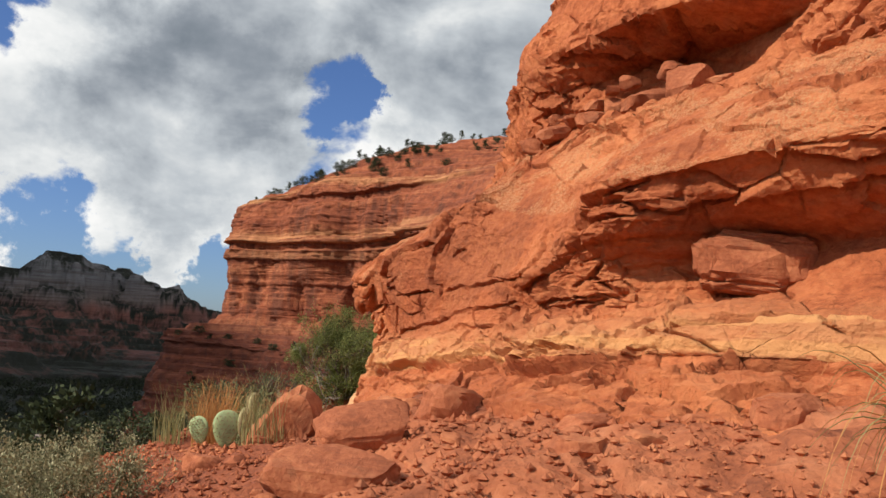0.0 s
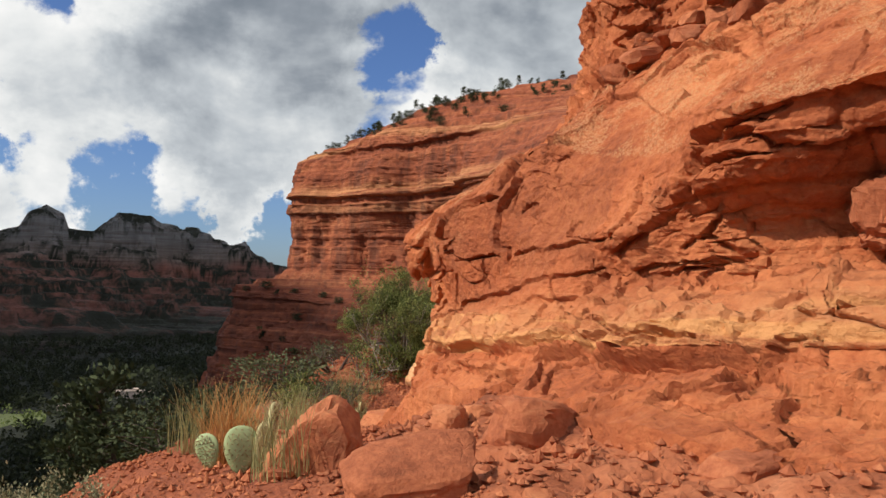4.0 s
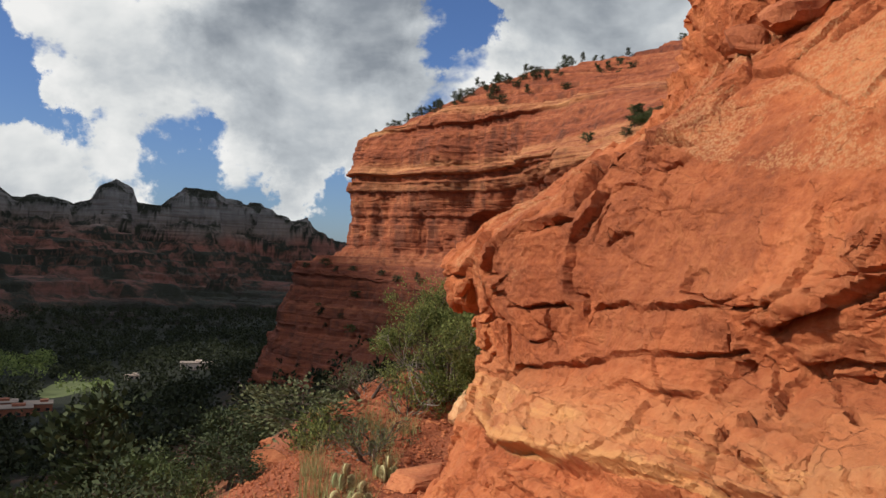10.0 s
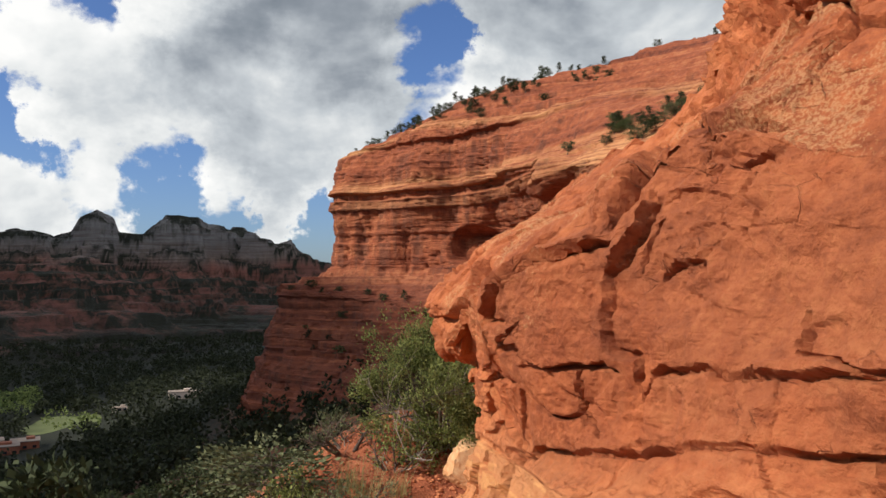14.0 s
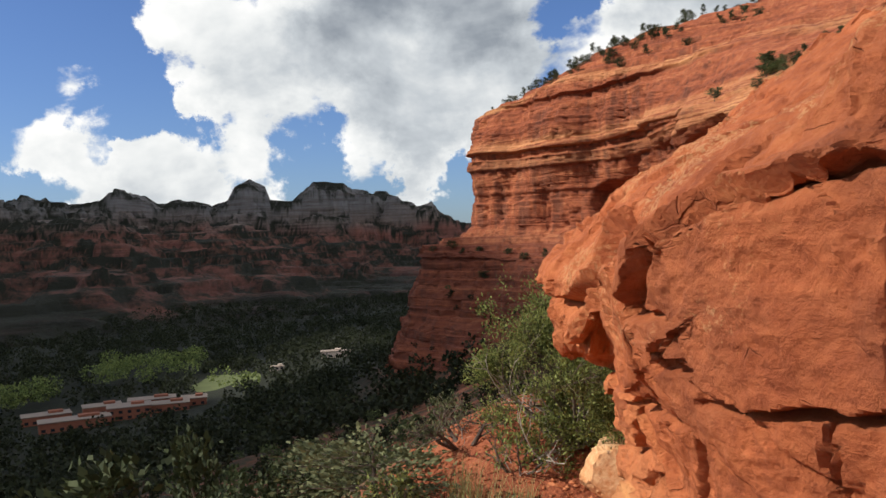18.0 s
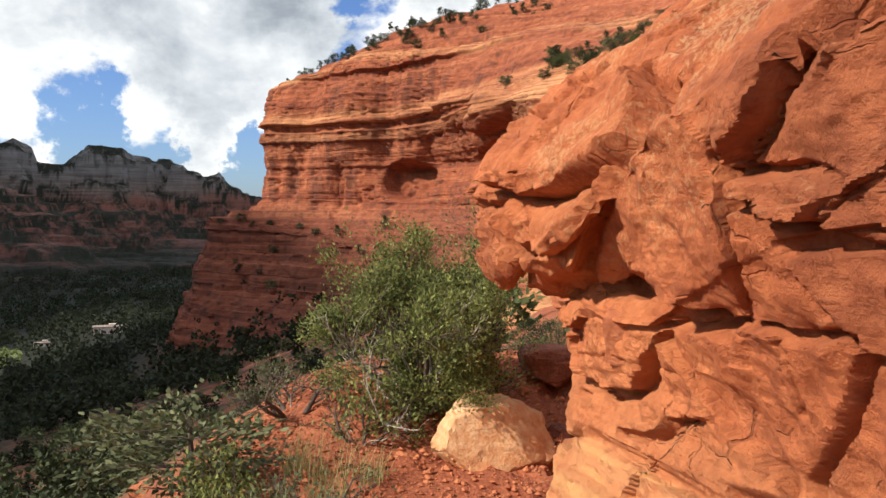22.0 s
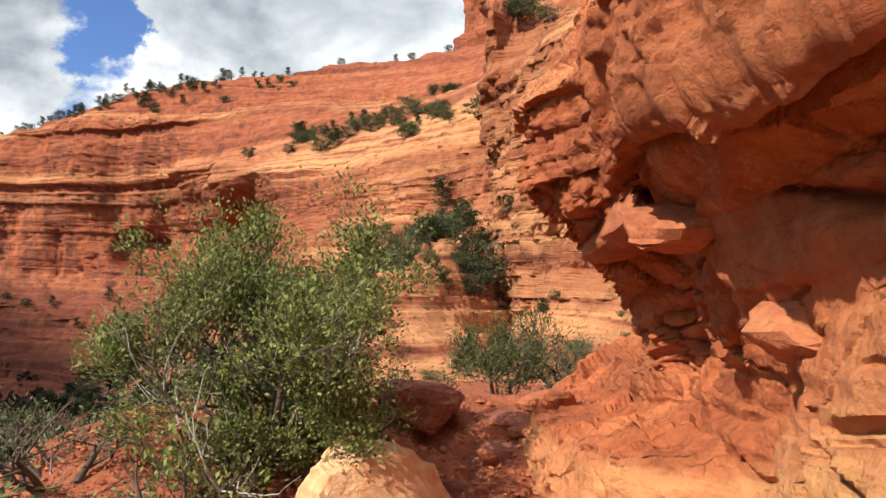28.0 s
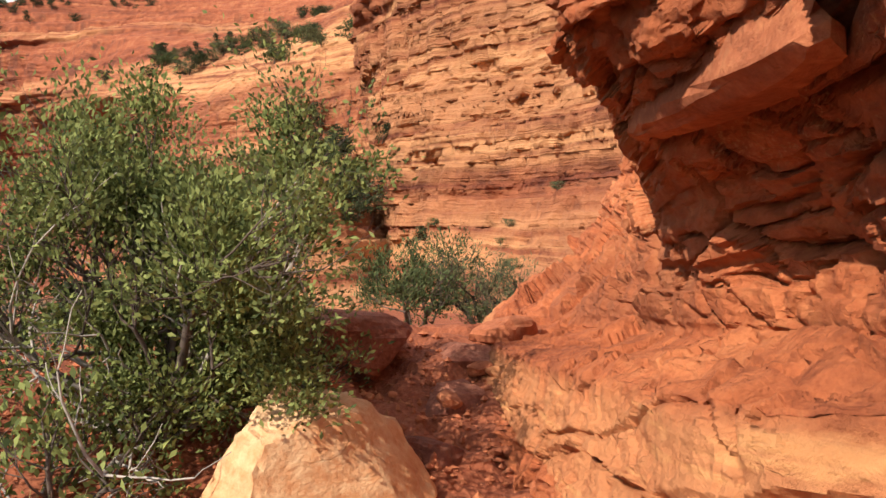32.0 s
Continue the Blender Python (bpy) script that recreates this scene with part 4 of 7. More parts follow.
lip(0.04, 0.2, 0.03, 0.09, (7.48, 3.22), (7.05, 3.51), (6.9, 3.84), (6.78, 3.97))
lip(0.03, 0.2, 0.02, 0.06, (6.99, 5.5), (7.17, 5.52), (7.48, 5.5), (7.8, 5.41))
lip(0.02, 0.2, 0.02, 0.05, (8.72, 5.05), (8.88, 4.94))
# bulging lip over the hollow
lip(0.05, 0.25, 0.04, 0.1, (6.65, 3.96), (6.65, 4.16), (6.58, 4.52), (6.38, 4.65))
lip(0.03, 0.2, 0.03, 0.08, (6.8, 3.28), (6.67, 3.42), (6.62, 3.58), (6.53, 3.73))
# blocks under the bed
lip(0.03, 0.2, 0.025, 0.08, (6.71, 0.38), (6.96, 0.59), (7.5, 1.19))
lip(0.02, 0.2, 0.03, 0.1, (8.31, 0.7), (7.93, 0.64), (7.84, 0.75), (7.68, 0.81))
lip(0, 0.1, 0.02, 0.06, (8.22, 0.35), (8.71, 0.64), (8.75, 0.99), (8.61, 1.09))
lip(0, 0.1, 0.02, 0.06, (6.65, 1.04), (6.99, 1.28), (6.98, 1.31))
lip(0.02, 0.2, 0.025, 0.06, (6.65, 1.03), (6.6, 1.19), (6.33, 1.38), (6.08, 1.39))
lip(0.05, 0.25, 0.035, 0.1, (6.65, 4.77), (6.2, 4.77), (5.95, 4.8), (5.77, 4.81))
lip(0.06, 0.25, 0.03, 0.1, (6.47, 4.44), (6.29, 4.48), (6.08, 4.42), (5.86, 4.25))
lip(0.05, 0.25, 0.03, 0.09, (6.67, 4.07), (6.67, 4.47), (6.29, 4.48))
lip(0.04, 0.2, 0.03, 0.08, (6.92, 2.97), (6.63, 3.07), (6.36, 3.22))
lip(0.03, 0.2, 0.03, 0.08, (6.63, 3.45), (6.45, 3.25), (6.36, 3.22))
lip(0.02, 0.2, 0.025, 0.07, (5.36, 0.71), (5.43, 1.13), (5.3, 1.09))
lip(0.03, 0.2, 0.03, 0.08, (8.69, 0.96), (8.18, 0.75), (7.82, 0.75))
lip(0.02, 0.2, 0.02, 0.06, (6.44, 0.41), (6.81, 0.57), (6.92, 0.78), (6.71, 1.17), (6.13, 1.23))
# brow over the long hollow
lip(0.08, 0.3, 0.05, 0.13, (6.6, 4.73), (6.04, 4.64), (5.79, 4.22), (5.3, 4.19), (4.83, 4.1), (4.35, 4.07))
lip(0.06, 0.25, 0.05, 0.13, (4.82, 5.05), (4.67, 4.6), (4.45, 4.39), (4.25, 4.32))
# brows of the upper alcoves
lip(0.08, 0.3, 0.06, 0.2, (8.88, 8.72), (8.28, 8.45), (7.91, 8.06), (7.61, 8.21), (7.14, 8.57))
lip(0.06, 0.3, 0.06, 0.2, (7.34, 8.36), (7.03, 8.27), (6.71, 8.24))
lip(0.05, 0.2, 0.05, 0.12, (10.32, 7.85), (10.4, 8.33))
lip(0.05, 0.2, 0.05, 0.12, (9.05, 7.76), (8.66, 7.64), (8.23, 7.58))
lip(0.04, 0.2, 0.04, 0.1, (8.15, 6.32), (7.84, 6.63), (7.34, 6.32))
lip(0.05, 0.2, 0.05, 0.12, (6.09, 7.79), (5.9, 7.28), (5.66, 7.04), (5.57, 7.25))
lip(0.04, 0.2, 0.04, 0.1, (5.64, 6.13), (5.28, 6.09), (4.74, 5.87), (4.45, 5.83))
lip(0.05, 0.25, 0.04, 0.1, (7.82, 7.13), (7.41, 7.01))
lip(0, 0.1, 0.04, 0.12, (8.77, 7.85), (8.67, 7.34))
lip(0.04, 0.2, 0.04, 0.1, (5.61, 6.89), (5.37, 6.95), (5.27, 7.37))
lip(0.05, 0.2, 0.03, 0.08, (5.57, 0.26), (5.52, 0.29))
lip(0.04, 0.2, 0.03, 0.08, (6.83, 1.17), (5.91, 1.17), (5.3, 0.93), (5.3, 1.15))
lip(0.04, 0.2, 0.03, 0.08, (4.73, 0.45), (4.98, 0.68), (4.64, 0.59), (4.55, 1.2))
lip(0.03, 0.2, 0.025, 0.06, (4.35, 0.45), (4, 0.38), (3.75, 0.38), (3.8, 0.55))
# the beak and the bulge behind it
lip(0.06, 0.25, 0.04, 0.14, (11.09, 3.95), (10.9, 4.05), (10.75, 4.18), (10.55, 4.36), (10.46, 4.42), (10.5, 4.6), (10.66, 4.99), (10.79, 5.26))
lip(0.07, 0.24, 0.03, 0.1, (11.6, 4.76), (11.36, 4.72), (11.11, 4.65), (10.97, 4.62), (10.64, 4.46), (10.48, 4.34))
lip(0.05, 0.22, 0.04, 0.11, (11.09, 3.9), (11.0, 3.6), (10.8, 3.35), (10.5, 3.25), (10.29, 3.03))
lip(0, 0.1, 0.022, 0.065, (10.12, 3.99), (10.11, 3.87), (10.11, 3.64), (10.11, 3.42), (10.18, 3.13))
lip(0.024, 0.2, 0.022, 0.058, (10.11, 3.68), (10.02, 3.6), (9.96, 3.48), (9.88, 3.42), (9.81, 3.57), (9.9, 3.77), (10.11, 3.84))
lip(0.036, 0.2, 0.038, 0.078, (11.45, 4.41), (11.16, 4.32), (10.97, 4.22), (10.82, 4.18))
lip(0.03, 0.2, 0.03, 0.078, (11.45, 2.32), (10.89, 2.48), (10.67, 2.74), (10.61, 2.8))
lip(0, 0.1, 0.016, 0.039, (10.65, 2.6), (10.65, 2.49), (10.76, 2.22), (10.78, 2))
lip(0, 0.1, 0.016, 0.039, (10.06, 2.99), (10.04, 2.87), (10.06, 2.7))
lip(0.012, 0.2, 0.019, 0.046, (10.98, 2.12), (10.78, 2.18), (10.64, 2.41), (10.41, 2.55))
lip(0.018, 0.2, 0.016, 0.039, (9.83, 3.09), (9.98, 3.05), (10.12, 3.09), (10.63, 2.9))
# the hanging head and the blocks below it
lip(0.03, 0.25, 0.045, 0.117, (14.02, 4.76), (13.97, 4.45), (13.78, 4.21), (13.2, 4.18), (11.93, 4.07), (11.53, 4.19), (11.42, 4.21))
lip(0.03, 0.2, 0.038, 0.104, (11.44, 4.15), (11.42, 4.28), (11.43, 4.45), (11.5, 4.63))
lip(0.03, 0.2, 0.03, 0.078, (12.04, 4.05), (11.93, 4), (11.64, 3.97), (11.43, 3.94), (11.29, 3.22))
lip(0.036, 0.2, 0.038, 0.091, (13.47, 3.93), (12.93, 3.77))
lip(0.036, 0.2, 0.038, 0.091, (11.87, 3.02), (11.36, 2.76), (11.27, 2.71))
lip(0.03, 0.2, 0.03, 0.078, (12.28, 3.93), (12.17, 3.81), (11.91, 3.16), (11.78, 2.84))
lip(0.036, 0.2, 0.03, 0.078, (14.1, 4.13), (14.35, 3.89), (13.74, 3.96), (13.2, 4.07))
lip(0.03, 0.2, 0.022, 0.052, (12.4, 4.87), (12.01, 4.74), (11.8, 4.63), (11.67, 4.63), (11.5, 4.63))
lip(0.018, 0.2, 0.017, 0.046, (11.71, 2.6), (11.67, 2.28), (11.64, 2.07))
lip(0.018, 0.2, 0.017, 0.052, (11.48, 2.36), (11.44, 2.2), (11.5, 1.91))
lip(0.018, 0.2, 0.017, 0.052, (11.29, 2.22), (11.36, 2.23), (11.44, 2.2))
lip(0, 0.1, 0.016, 0.033, (13.54, 3.02), (12.77, 3.03), (12.01, 2.68))
lip(0, 0.1, 0.016, 0.033, (11.88, 2.07), (11.56, 2.04), (11.51, 2.04))
# rim of the banded bench
lip(0.024, 0.2, 0.016, 0.039, (11.5, 1.74), (11.98, 1.73))
lip(-0.018, 0.2, 0.016, 0.039, (11.24, 1.39), (11.53, 1.39), (13.04, 1.33), (13.97, 1.02), (14.34, 0.7))
lip(0.024, 0.2, 0.019, 0.052, (11.93, 1.84), (11.51, 1.83), (11.33, 1.93))
# the wedge hung under the roof and the wall below
lip(0.042, 0.2, 0.038, 0.104, (14.38, 4.34), (13.95, 4), (13.79, 4.06), (13.62, 4.07), (13.47, 4.03), (13.2, 3.97))
lip(0.03, 0.2, 0.03, 0.078, (13.2, 3.97), (13.12, 4.09), (13.17, 4.16), (13.23, 4.39))
lip(0.036, 0.2, 0.038, 0.091, (14.38, 4.32), (14.08, 4.57), (14.21, 4.89))
lip(0.03, 0.2, 0.03, 0.065, (14.14, 3.87), (13.92, 3.83), (13.86, 3.35), (13.65, 3.29), (13.47, 3.36))
lip(0.024, 0.25, 0.019, 0.052, (15.23, 2.29), (15.39, 3.13), (16.3, 3.81))
lip(0.024, 0.25, 0.019, 0.052, (14.38, 3.86), (14.14, 3.87))
lip(0.018, 0.2, 0.016, 0.039, (15.1, 3.44), (14.24, 3.25), (13.82, 2.71), (13.66, 2.42))
lip(0.018, 0.2, 0.019, 0.052, (14.13, 3.26), (13.78, 3.15), (13.58, 3.03), (13.41, 2.89))
lip(0, 0.1, 0.016, 0.039, (14.69, 2.83), (14.22, 2.7), (14, 2.58))
lip(0.018, 0.2, 0.016, 0.039, (13.09, 2.26), (13.28, 2.38), (13.47, 2.35), (13.82, 2.45))
lip(0.03, 0.15, 0.016, 0.033, (13.04, 1.97), (13.26, 2), (13.68, 2.1), (14.54, 1.93), (15.45, 1.78), (16.1, 1.16))
lip(0, 0.1, 0.016, 0.039, (14.38, 1.25), (14.48, 1.57), (14.27, 1.83))
lip(-0.024, 0.15, 0.022, 0.052, (12.99, 1.48), (13.23, 1.44), (13.73, 1.23), (14.05, 1.19), (14.38, 1.19), (15.18, 0.62), (15.85, 0.19))

outcrop = build_outcrop()

# ---- canyon wall across the gully ----
WALL = []


def station(*row):
    WALL.append(row)


def spur(turned, *row):
    """A station of the buttress that faces the ledge: how far it is turned from north, and its distances and heights."""
    a = radians(turned)
    WALL.append(tuple((-1.2 + d * math.sin(a), 12.6 + d * math.cos(a), z) for d, z in row))


station((-86, 510, -40), (-62, 516, 0), (-34, 520, 10), (-29, 520, 30), (-28, 521, 45), (-24, 523, 62), (0, 530, 76), (20, 540, 88), (40, 560, 90))
station((-106, 398, -38), (-93, 409, 3), (-70, 420, 10), (-65, 421, 30), (-63, 422, 45), (-60, 425, 62), (-36, 436, 76), (-8, 450, 88), (10, 480, 90))
station((-104, 376, -36), (-91, 388, 2), (-73, 399, 10), (-68, 400, 30), (-66, 402, 45), (-63, 406, 62), (-40, 418, 75), (-10, 430, 86), (0, 470, 90))
station((-66, 338, -37), (-50, 356, -4), (-38, 374, 8), (-36, 376, 30), (-37, 376, 48), (-29, 380, 70), (-16, 395, 81), (0, 408, 91), (0, 450, 94))
station((-24, 298, -32), (-9, 322, -8), (4, 343, 8), (10, 350, 24), (1, 344, 44), (-2, 354, 69), (5, 375, 84), (18, 395, 95), (20, 440, 97))
station((-2, 252, -22), (13, 274, -4), (24, 296, 7), (30, 300, 22), (20, 280, 39), (24, 322, 66), (35, 350, 82), (50, 390, 99), (60, 440, 101))
station((7, 200, -15), (23, 214, 2), (33, 226, 17), (36, 228, 25), (36, 232, 34), (52, 300, 68), (70, 340, 86), (94, 399, 114), (110, 440, 116))
station((12, 150, -11), (32, 170, 6), (44, 186, 18), (46, 187, 26), (50, 205, 36), (75, 262, 63), (95, 310, 86), (125, 391, 119), (140, 430, 121))
station((14, 105, -8), (34, 132, 5), (52, 160, 17), (54, 161, 27), (60, 172, 38), (80, 215, 58), (110, 290, 86), (150, 377, 124), (170, 410, 126))
station((14, 75, -6), (30, 97, 3.5), (50, 126, 12), (57, 135, 24), (62, 145, 36), (67, 151, 47), (100, 220, 76), (160, 320, 120), (190, 350, 124))
spur(24, (64, -5), (92, -1.5), (116, 7), (123, 16), (131, 26), (137, 34), (150, 52), (215, 88), (255, 92))
spur(28, (55, -5), (80, -1.5), (90, 5), (93, 15), (97, 26), (102, 35), (136, 54), (205, 88), (245, 92))
spur(32, (46, -4.5), (72, -1.0), (84, 6), (87, 16), (90, 27), (95, 37), (130, 55), (200, 88), (240, 92))
spur(42, (34, -3.5), (54, -0.5), (68, 7), (73, 18), (77, 29), (83, 41), (110, 56), (190, 86), (230, 90))
spur(54, (22, -2), (32, 0), (44, 5), (50, 14), (56, 26), (66, 38), (95, 54), (170, 80), (220, 86))
station((6, 17, -1.5), (9, 18, 0.5), (12, 18, 3), (15, 18, 7), (18, 18, 13), (24, 18, 22), (48, 15, 42), (100, 10, 72), (160, 0, 80))
station((10, 4, -1), (12, 4, 1), (14, 4, 3), (17, 3, 7), (20, 2, 13), (26, 0, 22), (48, -5, 42), (100, -20, 70), (160, -40, 78))
station((12, -25, -3), (14, -25, 0), (16, -25, 3), (19, -26, 7), (22, -27, 13), (28, -28, 22), (50, -30, 40), (100, -50, 65), (160, -80, 72))


def build_canyon_wall():
    P0 = np.array(WALL, float)
    out_way = P0[:, 0] - P0[:, 1]
    out_way[:, 2] = 0
    P0[:, 0] += out_way * 0.55
    P0[:, 0, 2] = ground_z(P0[:, 0, 0], P0[:, 0, 1]) - 0.02 * P0[:, 0, 1] - 0.6
    mid = P0[:, 2]
    run = np.concatenate([[0], np.cumsum(np.linalg.norm(np.diff(mid[:, :2], axis=0), axis=1))])
    # finer steps towards the camera
    s, steps = 0.0, []
    while s < run[-1]:
        steps.append(s)
        y = np.interp(s, run, mid[:, 1])
        x = np.interp(s, run, mid[:, 0])
        s += np.clip(np.hypot(x, y - 10) * 0.0040, 0.10, 1.2)
    ss = np.array(steps)
    feats = curve_at(run, P0, ss)
    rows = np.array((0, 1.2, 2.4, 3.3, 4.2, 5.4, 6.4, 7.4, 8.0))
    vs = np.concatenate([np.arange(0, 5.5, 0.0125), np.arange(5.5, 8.001, 0.0235)])
    i = np.clip(np.searchsorted(rows, vs, side="right") - 1, 0, len(rows) - 2)
    t = (vs - rows[i]) / (rows[i + 1] - rows[i])
    t = 0.6 * t + 0.4 * t * t * (3 - 2 * t)
    P = feats[:, i] * (1 - t)[None, :, None] + feats[:, i + 1] * t[None, :, None]
    N = grid_normals(P)
    N[..., 2] *= 0.35
    n = N.reshape(-1, 3)
    q = P.reshape(-1, 3)
    n = np.where((n[:, :1] > 0), -n, n)
    V = np.broadcast_to(vs, P.shape[:2]).ravel()
    far = np.clip(np.hypot(q[:, 0], q[:, 1] - 10) / 300.0, 0.055, 1.2)
    dip = q[:, 2] + 1.5 * fbm(q * 0.012, 2, 5)
    hor = q[:, :2]
    out = far * 3.0 * fbm(np.stack([hor[:, 0], hor[:, 1], q[:, 2] * 0.4], -1) * 0.045, 5, 3)
    steep = sstep(2.2, 2.6, V) * sstep(5.6, 5.3, V)
    # hard and soft beds of the main face, from the cave level to the caprock
    face = np.interp(dip, (-6, 2, 9, 10, 26, 28, 34, 35, 38.8, 39.4, 41.8, 42.4, 44.4, 45.2, 52, 53, 60, 61, 63.4, 64.2, 69, 73), (0, 0.4, 1.2, -0.6, -1.2, 0.6, 0.5, 1.8, 1.6, -1.0, -0.9, 2.4, 2.2, 0.7, 0.4, 1.0, 0.8, -2.4, -2.2, 2.0, 1.8, 0))
    out += 0.85 * face * steep * sstep(150, 260, q[:, 1]) * (0.75 + 0.5 * vnoise(q * (0.02, 0.02, 0.05), 12))
    bed2 = 0.0
    for octave, (rate, high) in enumerate(((0.30, 1.0), (0.75, 0.5), (1.7, 0.28), (3.6, 0.14))):
        fit = sstep(0.05, 0.14, rate * far) * sstep(1.5, 0.8, rate * far)
        lie = dip * rate + 0.5 * vnoise(np.stack([hor[:, 0], hor[:, 1], 0 * dip], -1) * 0.03 * rate, 70 + octave)
        where = 0.45 + 0.75 * sstep(-0.3, 0.4, vnoise(np.stack([hor[:, 0], hor[:, 1], dip * 2.0], -1) * 0.05 * rate, 75 + octave))
        one = high * fit * where * steps_of(lie, 7 + octave, 0.72)
        out += one * np.where(steep > 0.5, 0.42, 1.2)
        bed2 = bed2 + one
        gap, who, lean = facets(np.stack([hor[:, 0], hor[:, 1], q[:, 2] * 1.7], -1) * 0.35 * rate, 90 + octave)
        out += (1.0, 1.0, 0.55, 0.4)[octave] * high * fit * (1.5 * (who - 0.5) + 2.2 * lean - (0.25 + 0.65 * sstep(150, 220, q[:, 1])) * sstep(0.07, 0.0, gap)) * np.where(V < 6.0, 1.0, 0.4) * (1 - 0.68 * steep * sstep(150, 220, q[:, 1]))
    # upright joints and columns
    joint = vnoise(np.stack([hor[:, 0] * 0.10, hor[:, 1] * 0.10, q[:, 2] * 0.02], -1), 13)
    joint2 = vnoise(np.stack([hor[:, 0] * 0.3, hor[:, 1] * 0.3, q[:, 2] * 0.04], -1), 14)
    out += far * steep * (2.2 * joint + 0.8 * joint2 - 1.5 * sstep(0.09, 0.0, np.abs(joint2)) * sstep(-0.25, 0.25, vnoise(q * (0.05, 0.05, 0.08), 15)))
    near_by = 1.0 + 1.6 * sstep(140, 110, q[:, 1])
    joint3 = vnoise(np.stack([hor[:, 0] * 0.8, hor[:, 1] * 0.8, q[:, 2] * 0.10], -1), 16)
    out += near_by * far * steep * (0.45 * joint3 - 0.7 * sstep(0.12, 0.0, np.abs(joint3)) * sstep(-0.1, 0.3, vnoise(q * (0.09, 0.09, 0.2), 18)))
    # the shallow cave and alcoves under the bulging bed
    for c, size, depth in CAVES:
        d = (np.abs((q - c) / size) ** 2.6).sum(-1)
        out -= depth * sstep(1.0, 0.35, d)
    q = q + n * out[:, None]
    # terraces on the slopes below and above the face
    slope = np.maximum(np.maximum(sstep(2.6, 2.2, V), sstep(5.3, 5.7, V)), sstep(190, 150, q[:, 1]))
    for rate, size in ((0.22, 1.0), (0.6, 0.5), (1.6, 0.25)):
        fit = sstep(0.04, 0.10, rate * far) * sstep(1.2, 0.6, rate * far)
        u = q[:, 2] * rate + 0.8 * vnoise(np.stack([0 * V, 0 * V, q[:, 2] * rate * 0.6], -1), 55) + 0.35 * vnoise(q * (0.02, 0.02, 0.0), 56)
        q[:, 2] += slope * fit * 0.85 * (np.floor(u) + sstep(0.5, 1.0, u - np.floor(u)) - u) / rate
    pale = sstep(5.15, 5.3, V) * sstep(5.62, 5.45, V) * (0.6 + 0.5 * vnoise(q * 0.05, 4))
    pale += 1.0 * sstep(3.7, 4.1, V) * sstep(4.9, 4.4, V) * sstep(270, 235, q[:, 1]) * sstep(112, 124, q[:, 1])
    pale += (0.75 * sstep(41.5, 42.3, dip) * sstep(49, 45, dip) + 0.4 * sstep(34, 35, dip) * sstep(40, 38, dip)) * steep * (0.6 + 0.8 * vnoise(q * (0.04, 0.04, 0.02), 6))
    pale += 0.6 * sstep(0.25, 0.6, vnoise(np.stack([hor[:, 0] * 0.03, hor[:, 1] * 0.03, dip * 0.9], -1), 31)) * sstep(230, 150, q[:, 1]) * sstep(3.4, 2.4, V)
    pale += 0.50 * sstep(230, 170, q[:, 1]) * (1.3 - 0.3 * sstep(100, 125, q[:, 1])) * (0.8 + 0.8 * vnoise(q * (0.05, 0.05, 0.2), 32))
    me = mesh_from("canyon_wall", q, grid_faces(len(ss), len(vs)), FARRED, {"pale": np.clip(pale, 0, 1), "varnish": 0.25 + 0.75 * sstep(130, 240, q[:, 1]), "low_dark": sstep(11, 4, dip) * sstep(190, 270, q[:, 1])})
    return tagged(new("canyon_wall", me), "sunlit red layered canyon cliff with ledges, alcoves and a pale caprock band", "cliff", kind="structure")


CAVES = [((-3, 349, 17), (12, 24, 9), 12), ((34, 290, 22), (13, 30, 6), 9), ((31, 290, 36), (12, 34, 7), -9), ((-33, 372, 15), (2.4, 12, 11), 2.6), ((-24, 366, 13), (1.8, 12, 9), 2.2), ((-54, 392, 18), (3.0, 12, 14), 3)]
canyon = build_canyon_wall()

# ---- far ring of canyon walls, to the horizon ----
SKY_AZ = (-180, -120, -60, -20, 0, 8, 10.5, 12.2, 12.7, 13.7, 15.8, 18.1, 18.6, 20.7, 22.2, 23.6, 23.9, 24.9, 25.9, 26.4, 27.4, 29.4, 30.8, 31.5, 33.3, 34.2, 36.0, 36.6, 37.7, 41, 48, 60, 90, 130, 180)
SKY_EL = (3, 4, 4, 2, 1.2, 1.2, 1.37, 2.04, 2.8, 2.54, 3.57, 3.67, 4.0, 4.16, 2.94, 3.07, 3.9, 4.35, 3.85, 3.04, 2.85, 3.3, 3.06, 3.59, 3.79, 3.24, 2.95, 3.32, 3.56, 3.6, 4.2, 3.5, 4, 4, 3)
RED_AZ = (-180, -20, 0, 14.5, 19.8, 23.8, 27.5, 30.6, 34.2, 39, 60, 120, 180)
RED_EL = (1, 1, -1.5, -1.5, -0.8, 0.5, 0.7, 0.5, 2.4, 1.6, 1.5, 1, 1)


